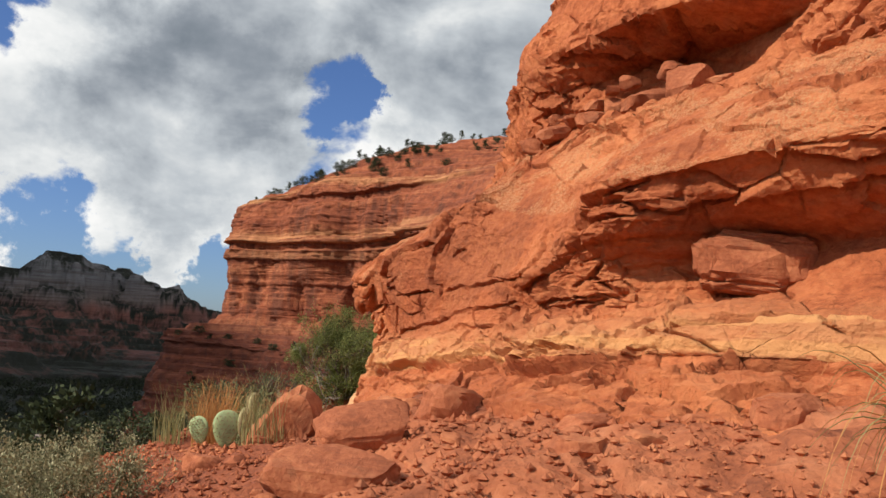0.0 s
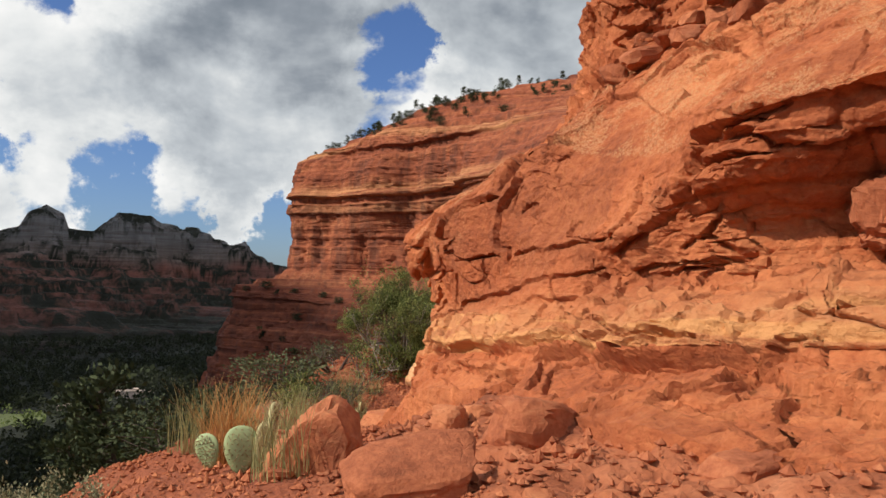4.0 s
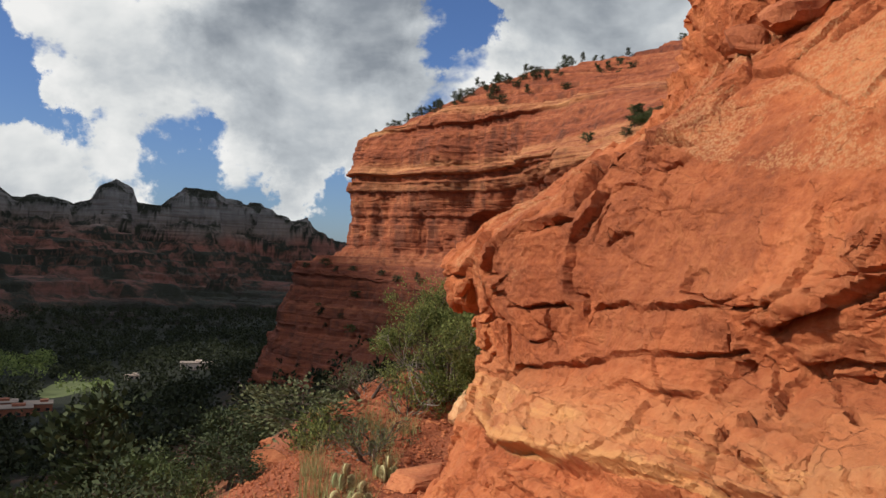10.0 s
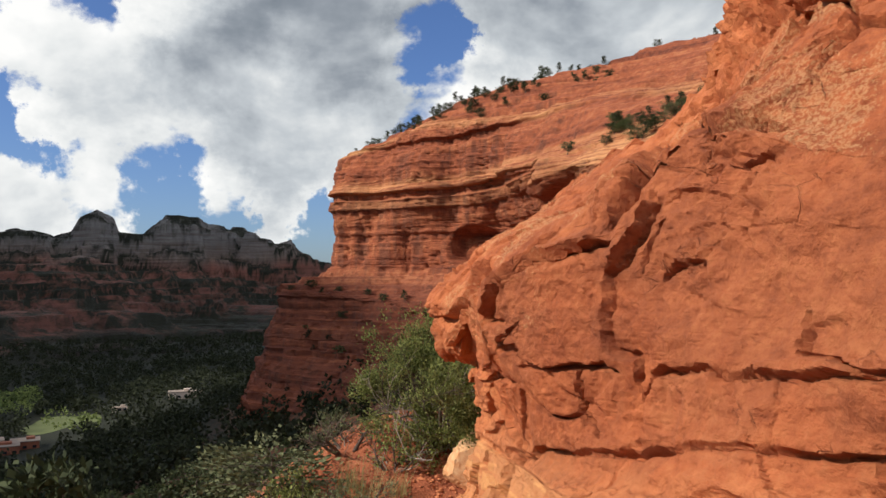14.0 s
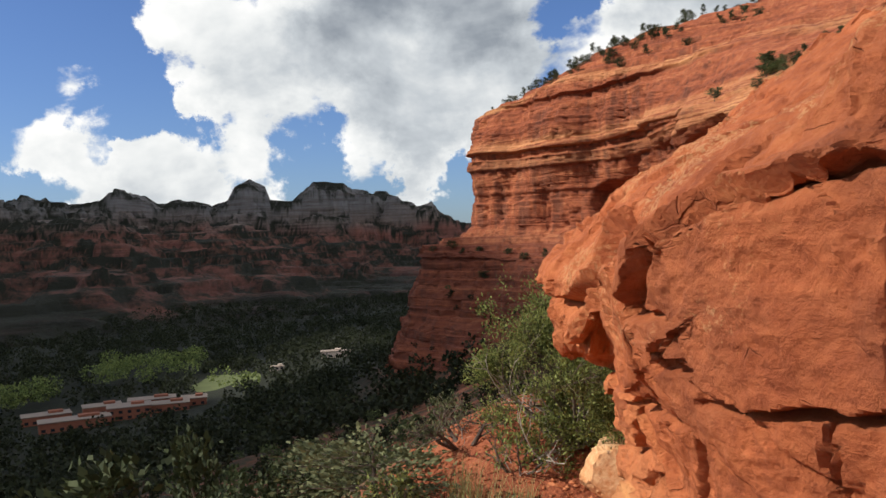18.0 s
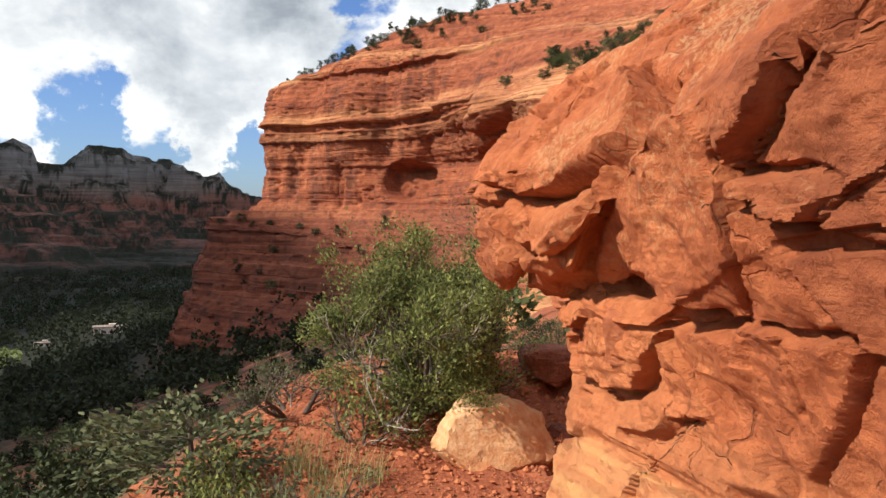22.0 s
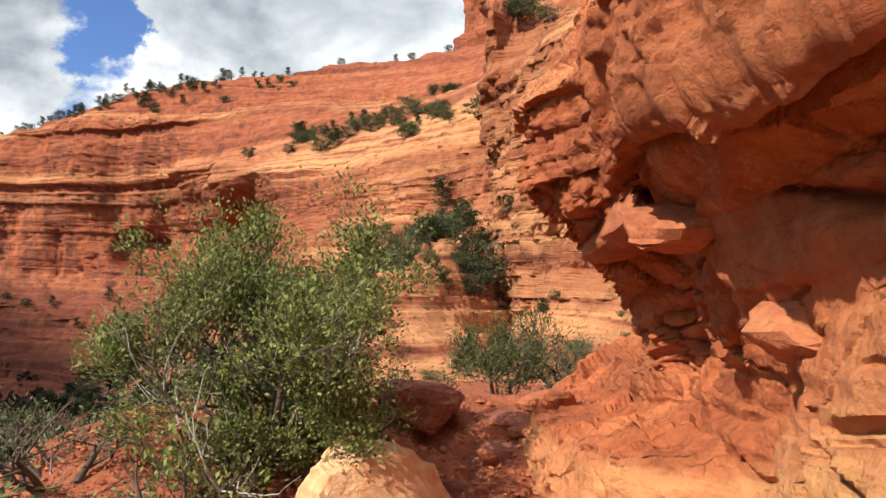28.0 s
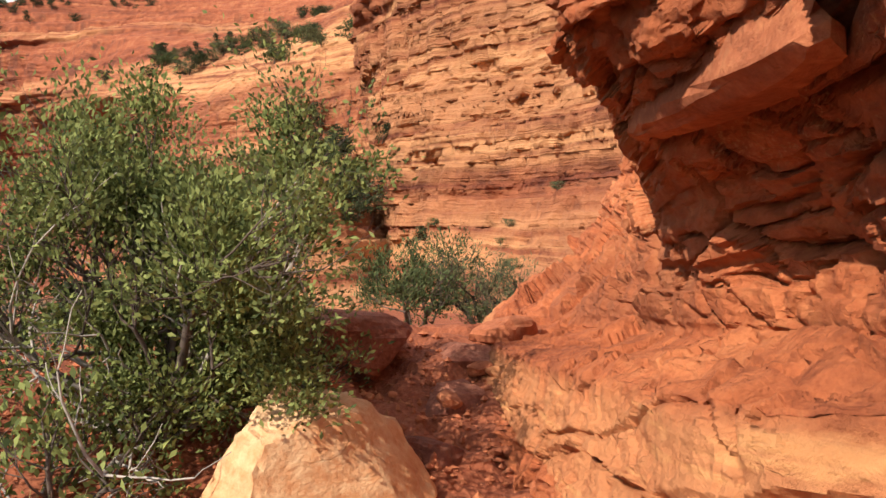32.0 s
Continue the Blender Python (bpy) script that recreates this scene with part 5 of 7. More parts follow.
def build_mountains():
    az = np.radians(np.concatenate([np.arange(-180, -6, 1.0), np.arange(-6, 50, 0.075), np.arange(50, 180.01, 1.0)]))
    rr = np.concatenate([np.arange(900, 1500, 14), np.arange(1500, 2100, 6.5), np.arange(2100, 2800, 8), np.arange(2800, 3000, 25), np.arange(3000, 3900, 60)])
    A, R = np.meshgrid(az, rr, indexing="ij")
    X, Y = -np.sin(A) * R, 8 + np.cos(A) * R
    p = np.stack([X, Y, 0 * X], -1).reshape(-1, 3)
    f = (fbm(p * 0.0042, 5, 61)).reshape(X.shape)
    fine = (fbm(p * 0.02, 4, 67, 0.55)).reshape(X.shape)
    deg = np.degrees(A)
    top = np.tan(np.radians(np.interp(deg, SKY_AZ, SKY_EL))) * 2750 + 2
    red = np.tan(np.radians(np.interp(deg, RED_AZ, RED_EL))) * 2000 + 2
    r = R + 150 * f + 26 * fine
    rise = red + 88
    foot = -88 + rise * (0.16 * sstep(980, 1200, r) + 0.08 * sstep(1200, 1222, r) + 0.06 * sstep(1235, 1330, r) + 0.10 * sstep(1335, 1360, r) + 0.06 * sstep(1375, 1480, r))
    bench = rise * (0.10 * sstep(1485, 1505, r) + 0.14 * sstep(1560, 1590, r) + 0.03 * sstep(1590, 1680, r) + 0.15 * sstep(1690, 1720, r) + 0.12 * sstep(1800, 1840, r))
    back = (top - red) * (0.28 * sstep(1900, 2250, r) + 0.22 * sstep(2270, 2310, r) + 0.40 * sstep(2420, 2480, r) + 0.10 * sstep(2560, 2660, r))
    Z = foot + bench + back + 9 * f * sstep(950, 1300, R) + 8 * fine * sstep(1000, 1400, R)
    for rate, size in ((0.055, 0.8), (0.14, 0.6)):
        u = Z * rate + 0.6 * vnoise(np.stack([0 * Z, 0 * Z, Z * rate * 0.5], -1).reshape(-1, 3), 57).reshape(Z.shape) + 0.5 * vnoise(p * 0.006, 58).reshape(Z.shape)
        Z = Z + size * (np.floor(u) + sstep(0.55, 1.0, u - np.floor(u)) - u) / rate * sstep(1050, 1250, R)
    Z = np.where(R > 2760, np.minimum(Z, top), Z)
    Z = np.minimum(Z, top + 1.5 * fine)
    Z = np.where(R < 960, -95, Z)
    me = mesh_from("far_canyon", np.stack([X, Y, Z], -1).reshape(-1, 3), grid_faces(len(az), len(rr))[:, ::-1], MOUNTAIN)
    return tagged(new("backdrop_mountains", me), "hazy grey and red canyon walls under cloud shadow", "mountains", kind="structure")


build_mountains()

# unseen cloud bank, added to shade the canyon's far side and the slope
def build_shade_cloud():
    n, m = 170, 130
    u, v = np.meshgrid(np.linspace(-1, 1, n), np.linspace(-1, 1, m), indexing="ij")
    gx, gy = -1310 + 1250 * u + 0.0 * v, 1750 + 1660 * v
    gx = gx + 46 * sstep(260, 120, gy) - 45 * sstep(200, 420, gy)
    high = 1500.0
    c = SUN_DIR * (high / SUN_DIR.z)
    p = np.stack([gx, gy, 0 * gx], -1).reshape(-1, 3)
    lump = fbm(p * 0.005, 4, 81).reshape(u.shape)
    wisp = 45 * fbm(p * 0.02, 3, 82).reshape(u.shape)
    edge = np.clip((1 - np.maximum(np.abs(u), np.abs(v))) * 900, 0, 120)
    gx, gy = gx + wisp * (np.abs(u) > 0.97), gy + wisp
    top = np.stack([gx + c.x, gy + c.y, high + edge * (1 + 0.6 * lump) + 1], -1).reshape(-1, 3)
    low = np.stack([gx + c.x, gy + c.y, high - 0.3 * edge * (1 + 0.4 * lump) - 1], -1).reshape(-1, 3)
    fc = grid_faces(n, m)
    # hole cut so that sunlight reaches the cottonwoods and the lodge
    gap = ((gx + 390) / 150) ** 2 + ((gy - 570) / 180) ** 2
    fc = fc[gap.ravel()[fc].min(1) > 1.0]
    me = mesh_from("shade_cloud", np.concatenate([top, low]), np.concatenate([fc[:, ::-1], fc + n * m]), plain("cloud_white", (0.85, 0.86, 0.88), 1.0, 0.05, 0.002, 1.0))
    return tagged(new("backdrop_cloud", me), "unseen grey-white cloud bank added to shade the canyon", "cloud", kind="structure")


build_shade_cloud()


# ---- dark butte behind the ridge ----
def build_butte():
    u, v = np.meshgrid(np.linspace(-1, 1, 150), np.linspace(0, 1, 90), indexing="ij")
    way = np.array((0.420, 0.907))
    side = np.array((way[1], -way[0]))
    wide = 62 * (1.25 - 0.5 * sstep(0.0, 0.55, v) - 0.12 * sstep(0.6, 0.9, v))
    ang = u * 1.9
    across, deep = np.sin(ang) * wide, -np.cos(ang) * wide * 0.7
    P = np.stack([259.4 + side[0] * across + way[0] * deep, 574.1 + side[1] * across + way[1] * deep, 80 + 150 * v], -1)
    q = P.reshape(-1, 3)
    n = np.stack([side[0] * np.sin(ang) - way[0] * np.cos(ang), side[1] * np.sin(ang) - way[1] * np.cos(ang), 0 * ang], -1).reshape(-1, 3)
    gap, who, lean = facets(q * (0.06, 0.06, 0.018), 5)
    out = 9 * (who - 0.5) + 6 * lean - 4 * sstep(0.08, 0, gap) + 2.2 * steps_of(q[:, 2] * 0.11, 6) + 2.5 * fbm(q * 0.05, 4, 7)
    q = q + n * out[:, None]
    me = mesh_from("butte", q, grid_faces(150, 90), FARRED, {"pale": np.zeros(len(q)), "varnish": np.ones(len(q)), "low_dark": np.zeros(len(q))})
    return tagged(new("backdrop_butte", me), "dark red butte rising behind the canyon ridge", "butte", kind="structure")


build_butte()

# ---- loose rocks ----
def rock_mesh(name, seed, size, mat, cuts=9, rough=0.026, level=4, deep=(0.60, 0.88), box=0.52):
    """A broken stone: a boxy lump split by random planes, with chipped, rough faces."""
    rnd = np.random.RandomState(seed)
    bm = bmesh.new()
    bmesh.ops.create_icosphere(bm, subdivisions=level, radius=1.0)
    p = np.array([v.co[:] for v in bm.verts])
    p = np.sign(p) * np.abs(p) ** box
    p = p * (1 + 0.12 * fbm(p * 1.3 + seed, 3, seed))[:, None]
    for k in range(cuts):
        n = rnd.normal(size=3)
        n /= np.linalg.norm(n)
        far = rnd.uniform(*deep) * np.abs(p @ n).max()
        d = np.maximum(p @ n - far, 0)
        p = p - d[:, None] * n
    p = p / np.abs(p).max(0)
    if level > 2:
        gap, who, lean = facets(p * (1.6, 1.6, 2.6) + seed, seed)
        gap2, who2, lean2 = facets(p * (4.2, 4.2, 6.5) + seed, seed + 1)
        grow = rough * (1.6 * (who - 0.5) + 1.9 * lean - 0.8 * sstep(0.06, 0, gap) + 0.7 * (who2 - 0.5) + 1.1 * lean2) + 0.5 * rough * fbm(p * 6 + seed, 4, seed + 5, 0.6)
    else:
        grow = rough * fbm(p * 3.5 + seed, 3, seed + 5, 0.55)
    p = p * (1 + grow)[:, None] * np.array(size) / 2
    for v, c in zip(bm.verts, p):
        v.co = c
    for f in bm.faces:
        f.smooth = True
    me = bpy.data.meshes.new(name)
    bm.to_mesh(me)
    bm.free()
    me.set_sharp_from_angle(angle=radians(24))
    me.materials.append(mat)
    return me


def boulder(name, at, size, turn, seed, mat, label, category="boulder", group="", **more):
    ob = new(name, rock_mesh(name, seed, size, mat, **more))
    ob.matrix_basis = pose(*at, *turn)
    return tagged(ob, label, category, group)


boulder("boulder", (-0.60, 6.52, 0.84), (0.40, 0.50, 0.66), (14, 36, 10), 5, STONE, "leaning red sandstone boulder on the gravel slope")
boulder("rock_slab", (0.0, 5.40, 0.96), (0.62, 0.44, 0.28), (26, -6, 12), 8, STONE, "flat-topped tilted red sandstone slab lying on gravel", "rock")
boulder("boulder", (0.64, 6.12, 1.06), (0.52, 0.44, 0.34), (0, 8, 20), 12, STONE, "rounded red sandstone boulder resting on the ledge")
boulder("rock", (0.20, 6.78, 0.98), (0.26, 0.22, 0.22), (0, 10, 40), 14, STONE, "small angular red rock on the gravel", "rock")
boulder("rock", (0.38, 6.95, 1.0), (0.22, 0.2, 0.16), (0, 0, 10), 15, STONE, "small red rock on the gravel", "rock")
boulder("rock_slab", (-0.12, 4.32, 0.84), (0.72, 0.46, 0.24), (10, 4, -8), 17, STONE, "broad red slab with a broken front edge", "rock")
boulder("rock_slab", (-1.02, 6.05, 0.56), (0.46, 0.34, 0.26), (10, 24, 30), 19, STONE, "slanting red rock slab at the edge of the slope", "rock")
boulder("rock", (1.12, 4.30, 1.03), (0.34, 0.24, 0.20), (0, 0, 5), 21, STONE, "square-cut red stone set in the ledge", "rock", deep=(0.5, 0.7))
boulder("rock", (0.86, 4.22, 0.96), (0.3, 0.24, 0.12), (0, 0, 25), 22, STONE, "low flat red stone on the ledge", "rock")
boulder("rock", (1.52, 4.45, 1.06), (0.28, 0.24, 0.12), (0, 6, -15), 23, STONE, "low flat red stone on the ledge", "rock")
boulder("rock", (1.35, 5.1, 1.08), (0.36, 0.26, 0.14), (0, -6, 35), 24, STONE, "flaking red stone on the ledge", "rock")
boulder("rock", (2.35, 4.65, 1.22), (0.5, 0.36, 0.24), (0, -6, 35), 26, STONE, "pale-faced red stone beside the dry yucca", "rock")
boulder("rock_slab", (-0.55, 13.62, -0.08), (0.82, 0.56, 0.30), (4, -8, 15), 27, STONE, "flat red stone beside the gravel path", "rock")
boulder("rock", (-0.05, 12.9, -0.08), (0.4, 0.3, 0.2), (4, -8, 55), 28, STONE, "red stone at the foot of the outcrop", "rock")
boulder("boulder", (0.13, 16.26, 0.16), (1.08, 0.86, 0.92), (16, 14, 20), 77, BLEACHED, "cream and orange bleached boulder beside the path", cuts=12, rough=0.02, level=5, deep=(0.58, 0.84), box=0.68)
boulder("boulder", (0.92, 17.62, 0.62), (0.74, 0.60, 0.46), (0, 4, 12), 36, BROWN, "dark red-brown boulder in the shade of the shrub")
boulder("rock", (1.36, 17.02, 0.30), (0.62, 0.42, 0.30), (0, 3, 8), 38, BROWN, "dark blocky stone forming a step", "rock", deep=(0.5, 0.72))
boulder("rock", (1.72, 17.50, 0.52), (0.72, 0.46, 0.18), (0, 2, -4), 39, BROWN, "dark flat stone forming a step", "rock", deep=(0.5, 0.72))
boulder("rock", (0.90, 16.45, 0.16), (0.42, 0.34, 0.24), (0, 10, 24), 40, BROWN, "dark broken stone below the step", "rock")
boulder("rock", (0.95, 16.35, -0.02), (0.5, 0.4, 0.24), (0, -8, 60), 41, STONE, "red stone wedged below the boulder", "rock")
boulder("rock", (-0.35, 16.75, 0.20), (0.3, 0.24, 0.18), (0, 10, 70), 42, STONE, "small red stone under the shrub", "rock")
boulder("rock", (-0.62, 16.2, 0.06), (0.3, 0.22, 0.18), (0, 10, 20), 43, STONE, "small red stone under the shrub", "rock")
boulder("rock", (2.1, 17.7, 0.62), (0.6, 0.4, 0.3), (0, 5, 30), 44, STONE, "red stone at the end of the ledge", "rock")
# stones caught under the overhang and in the alcoves
boulder("wedged_stone", (0.46, 13.42, 1.80), (0.52, 0.44, 0.21), (4, -6, 12), 51, STONE, "lit flat stone wedged under the overhanging head", "rock", deep=(0.55, 0.75))
boulder("wedged_stone", (0.98, 14.60, 1.92), (0.70, 1.55, 0.46), (4, -32, -20), 57, STONE, "wedge-shaped stone jammed under the overhang", "rock", deep=(0.40, 0.72), box=0.6)
boulder("wedged_stone", (0.30, 11.50, 1.84), (0.56, 0.44, 0.26), (0, 0, 30), 53, STONE, "knob of red rock below the overhanging head", "rock")
boulder("wedged_stone", (0.55, 12.85, 1.52), (0.5, 0.5, 0.30), (0, 0, 30), 54, STONE, "rounded red rock in the hollow of the face", "rock")
boulder("rock_block", (3.22, 7.0, 2.30), (1.15, 0.90, 0.56), (0, 4, -14), 56, STONE, "square red block sitting in the hollow of the face", "rock", cuts=14, deep=(0.66, 0.9), rough=0.05, level=5, box=0.42)
boulder("rock_block", (2.68, 9.40, 4.30), (0.20, 0.18, 0.40), (0, 2, 10), 58, STONE, "small upright block in the upper alcove", "rock", deep=(0.5, 0.7))
boulder("rock_block", (2.66, 9.38, 4.55), (0.26, 0.2, 0.12), (0, -10, 20), 59, STONE, "small capping stone in the upper alcove", "rock", deep=(0.5, 0.7))
boulder("rock_block", (3.02, 9.00, 4.28), (0.66, 0.5, 0.40), (0, 2, 5), 60, STONE, "broad red block in the upper alcove", "rock", deep=(0.55, 0.75))
boulder("rock_block", (3.30, 8.42, 4.36), (0.58, 0.5, 0.46), (0, 2, 25), 61, STONE, "rounded red block at the alcove's edge", "rock")
boulder("rock_block", (2.12, 9.72, 4.06), (0.56, 0.36, 0.24), (0, -12, 20), 62, STONE, "slanting slab below the upper alcove", "rock")
boulder("rock_block", (1.98, 10.3, 4.05), (0.5, 0.4, 0.26), (0, -8, 60), 63, STONE, "slanting slab below the upper cliff", "rock")
boulder("rock_block", (2.42, 9.3, 4.15), (0.42, 0.34, 0.24), (0, -8, 30), 64, STONE, "red stone below the upper alcove", "rock")

for k, (x, y, z, size) in enumerate(((2.28, 9.55, 4.22, 0.30), (2.50, 9.60, 4.42, 0.26), (2.85, 9.30, 4.62, 0.34), (3.22, 8.85, 4.66, 0.36), (1.85, 10.0, 3.95, 0.34), (2.2, 10.0, 4.3, 0.3), (3.42, 8.0, 4.25, 0.4), (3.05, 8.55, 4.12, 0.3))):
    boulder("rock_block", (x, y, z), (size, size * 0.8, size * 0.62), (8 * (k % 3), -10, 37 * k), 120 + k, STONE, "angular red block lodged in the upper alcove", "rock", group="blocks in the alcove", deep=(0.5, 0.75))
STONES = [rock_mesh("stone", 100 + k, (1, 0.8, 0.55), STONE, 7, 0.03, 2) for k in range(7)]


def scatter_stones(count, box, size, seed, skip=None):
    rnd = random.Random(seed)
    made = 0
    while made < count:
        x, y = rnd.uniform(box[0], box[1]), rnd.uniform(box[2], box[3])
        s = size[0] + (size[1] - size[0]) * rnd.random() ** 3
        if skip and skip(x, y):
            continue
        z = float(ground_z(np.array([x]), np.array([y]))[0])
        ob = tagged(new("stone", rnd.choice(STONES)), "small angular red stone lying on the gravel", "stone", "loose stones on the ledge")
        ob.matrix_basis = pose(x, y, z + 0.12 * s, rnd.uniform(-15, 15), rnd.uniform(-15, 15), rnd.uniform(0, 360)) @ Matrix.Diagonal((s, s, s, 1))
        made += 1


def on_wall(x, y):
    return 0.954 * x + 0.3 * y > np.interp(-0.3 * x + 0.954 * y, [1, 3.4, 4.9, 7.2, 9, 11, 12.6, 14.1, 16], [4.4, 3.4, 3.0, 2.9, 2.8, 3.0, 4.0, 5.2, 7.0])


scatter_stones(110, (-0.9, 2.4, 3.2, 7.6), (0.05, 0.20), 1, on_wall)
scatter_stones(70, (-1.3, 1.4, 7.0, 15.5), (0.05, 0.16), 2, on_wall)
scatter_stones(50, (-1.2, 1.8, 15.5, 18.6), (0.05, 0.20), 3, on_wall)
scatter_stones(60, (-9, -1.6, 8, 34), (0.12, 0.7), 4)


def gravel():
    rnd = np.random.RandomState(7)
    ico = np.array([(0, 0, 1), (0.9, 0, 0.2), (0.28, 0.85, 0.2), (-0.73, 0.53, 0.2), (-0.73, -0.53, 0.2), (0.28, -0.85, 0.2), (0, 0, -0.6)])
    tri = np.array([(0, 1, 2), (0, 2, 3), (0, 3, 4), (0, 4, 5), (0, 5, 1), (6, 2, 1), (6, 3, 2), (6, 4, 3), (6, 5, 4), (6, 1, 5)])
    n = 24000
    y = rnd.uniform(2.8, 18.5, n)
    x = np.interp(y, LEDGE_Y, RIM_X) + rnd.uniform(-1.6, 3.6, n)
    s = 0.008 + 0.03 * rnd.rand(n) ** 2.5
    keep = ~np.array([on_wall(a, b) for a, b in zip(x, y)])
    x, y, s = x[keep], y[keep], s[keep]
    n = len(x)
    z = ground_z(x, y) + 0.2 * s
    v = ico[None] * (0.75 + 0.5 * rnd.rand(n, 7, 1)) * s[:, None, None] * rnd.uniform(0.6, 1.3, (n, 1, 3))
    a = rnd.uniform(0, 6.28, n)
    c, sn = np.cos(a)[:, None], np.sin(a)[:, None]
    v = np.stack([v[..., 0] * c - v[..., 1] * sn, v[..., 0] * sn + v[..., 1] * c, v[..., 2]], -1)
    v = v + np.stack([x, y, z], -1)[:, None]
    f = (tri[None] + (np.arange(n) * 7)[:, None, None]).reshape(-1, 3)
    tagged(new("gravel", mesh_from("gravel", v.reshape(-1, 3), f, STONE, smooth=False)), "loose red sandstone gravel strewn over the ledge", "gravel", kind="stuff")


gravel()


# ---- plants ----
def tubes(segs, sides=5):
    """Tapered round branches from rows of start, end, radius at start and end."""
    a, b = np.array([s[0] for s in segs]), np.array([s[1] for s in segs])
    ra, rb = np.array([s[2] for s in segs]), np.array([s[3] for s in segs])
    d = b - a
    d /= np.maximum(np.linalg.norm(d, axis=1, keepdims=True), 1e-6)
    e = np.cross(d, np.where(np.abs(d[:, 2:]) > 0.9, (1.0, 0, 0), (0, 0, 1.0)))
    e /= np.linalg.norm(e, axis=1, keepdims=True)
    g = np.cross(d, e)
    ang = np.arange(sides) * 2 * np.pi / sides
    ring = np.cos(ang)[None, :, None] * e[:, None] + np.sin(ang)[None, :, None] * g[:, None]
    v = np.concatenate([a[:, None] + ring * ra[:, None, None], b[:, None] + ring * rb[:, None, None]], 1)
    k = np.arange(sides)
    f = np.stack([k, (k + 1) % sides, (k + 1) % sides + sides, k + sides], -1)
    return v.reshape(-1, 3), (f[None] + (np.arange(len(segs)) * 2 * sides)[:, None, None]).reshape(-1, 4)


def leaves(at, way, length, width, rnd, droop=0.3):
    """Folded leaves: one bent four-cornered face each."""
    n = len(at)
    d = way + rnd.normal(size=(n, 3)) * 0.55
    d /= np.linalg.norm(d, axis=1, keepdims=True)
    e = np.cross(d, rnd.normal(size=(n, 3)))
    e /= np.maximum(np.linalg.norm(e, axis=1, keepdims=True), 1e-6)
    up = np.cross(e, d)
    L, w = (length * rnd.uniform(0.6, 1.25, n))[:, None], (width * rnd.uniform(0.7, 1.2, n))[:, None]
    mid = at + d * L * 0.5 + up * L * 0.08
    v = np.stack([at, mid + e * w * 0.5, at + d * L - up * L * droop * 0.3, mid - e * w * 0.5], 1)
    return v.reshape(-1, 3), np.arange(4 * n).reshape(n, 4)


def grow(rnd, stems, height, spread, depth=4, split=3, crooked=0.3, lean=(0, 0), first=0.045):
    """Branches of a shrub from its base, and the twigs that carry leaves."""
    segs, tips = [], []

    def branch(p, d, length, r, level):
        n = 4
        for k in range(n):
            d = d + rnd.normal(size=3) * crooked * 0.55
            d[2] += 0.10
            d = d / np.linalg.norm(d)
            q = p + d * length / n
            segs.append((p, q, r, r * 0.86))
            r *= 0.86
            p = q
            if level > 0 and rnd.rand() < (0.62 if k else 0.4):
                side = d + rnd.normal(size=3) * 0.75
                branch(p, side / np.linalg.norm(side), length * rnd.uniform(0.45, 0.7), r * 0.62, level - 1)
            if level <= 1:
                tips.append((p, d))
        if level > 0:
            for _ in range(split - 1):
                side = d + rnd.normal(size=3) * 0.6
                branch(p, side / np.linalg.norm(side), length * rnd.uniform(0.5, 0.75), r * 0.75, level - 1)

    cuts = []
    for k in range(stems):
        cuts.append(len(segs))
        a = 2 * np.pi * (k + rnd.rand()) / stems
        tip = spread * rnd.uniform(0.35, 1.35)
        d = np.array((math.cos(a) * tip + lean[0], math.sin(a) * tip + lean[1], 1.0))
        branch(np.array((0.07 * math.cos(a), 0.07 * math.sin(a), -0.05)), d / np.linalg.norm(d), height * rnd.uniform(0.38, 0.60), first * rnd.uniform(0.6, 1.1), depth - 1)
    return segs, tips, cuts + [len(segs)]


def shrub(name, base, height, seed, leaf, label, category="shrub", stems=5, spread=0.55, per_tip=5, size=(0.05, 0.024), depth=4, wood=BARK, fit=None, lean=(0, 0), dead=0, first=0.045, crooked=0.3, puff=0.05, thick=0.75):
    rnd = np.random.RandomState(seed)
    segs, tips, cuts = grow(rnd, stems, height, spread, depth, 3, crooked, lean, first)
    top = new(name)
    top.matrix_basis = pose(*base)
    p, d = np.array([t[0] for t in tips]), np.array([t[1] for t in tips])
    ext = np.percentile(np.abs(p[:, :2]), 97), np.percentile(p[:, 2], 99)
    k = np.array((fit[0] / ext[0], fit[0] / ext[0], fit[1] / ext[1])) if fit else np.ones(3)
    for lo, hi in zip(cuts[:-1], cuts[1:]):
        v, f = tubes(segs[lo:hi])
        part("stem", mesh_from("stem", v * k, f, wood), top)
    p = p * k
    # some boughs stay thin of leaves
    full = rnd.rand(len(p)) < 0.08 + thick * sstep(-0.15, 0.25, vnoise(p * 7.0 / max(height, 0.4), seed))
    p, d = p[full], d[full]
    p = np.repeat(p, per_tip, 0) + rnd.normal(size=(len(p) * per_tip, 3)) * puff
    d = np.repeat(d, per_tip, 0) + (0, 0, 0.3)
    lv, lf = leaves(p, d, size[0], size[1], rnd)
    part("foliage", mesh_from("foliage", lv, lf, leaf), top, "small leaves in loose clumps")
    if dead:
        ds, _, dc = grow(np.random.RandomState(seed + 50), dead, height * 0.80, 2.0, 3, 2, 0.45, lean, first * 0.5)
        for lo, hi in zip(dc[:-1], dc[1:]):
            dv, df = tubes(ds[lo:hi], 4)
            part("dead_branch", mesh_from("dead_branch", dv, df, DEADWOOD), top, "bleached leafless branch")
    return tagged(top, label, category)


def gz(x, y):
    return float(ground_z(np.array([x]), np.array([y]))[0])


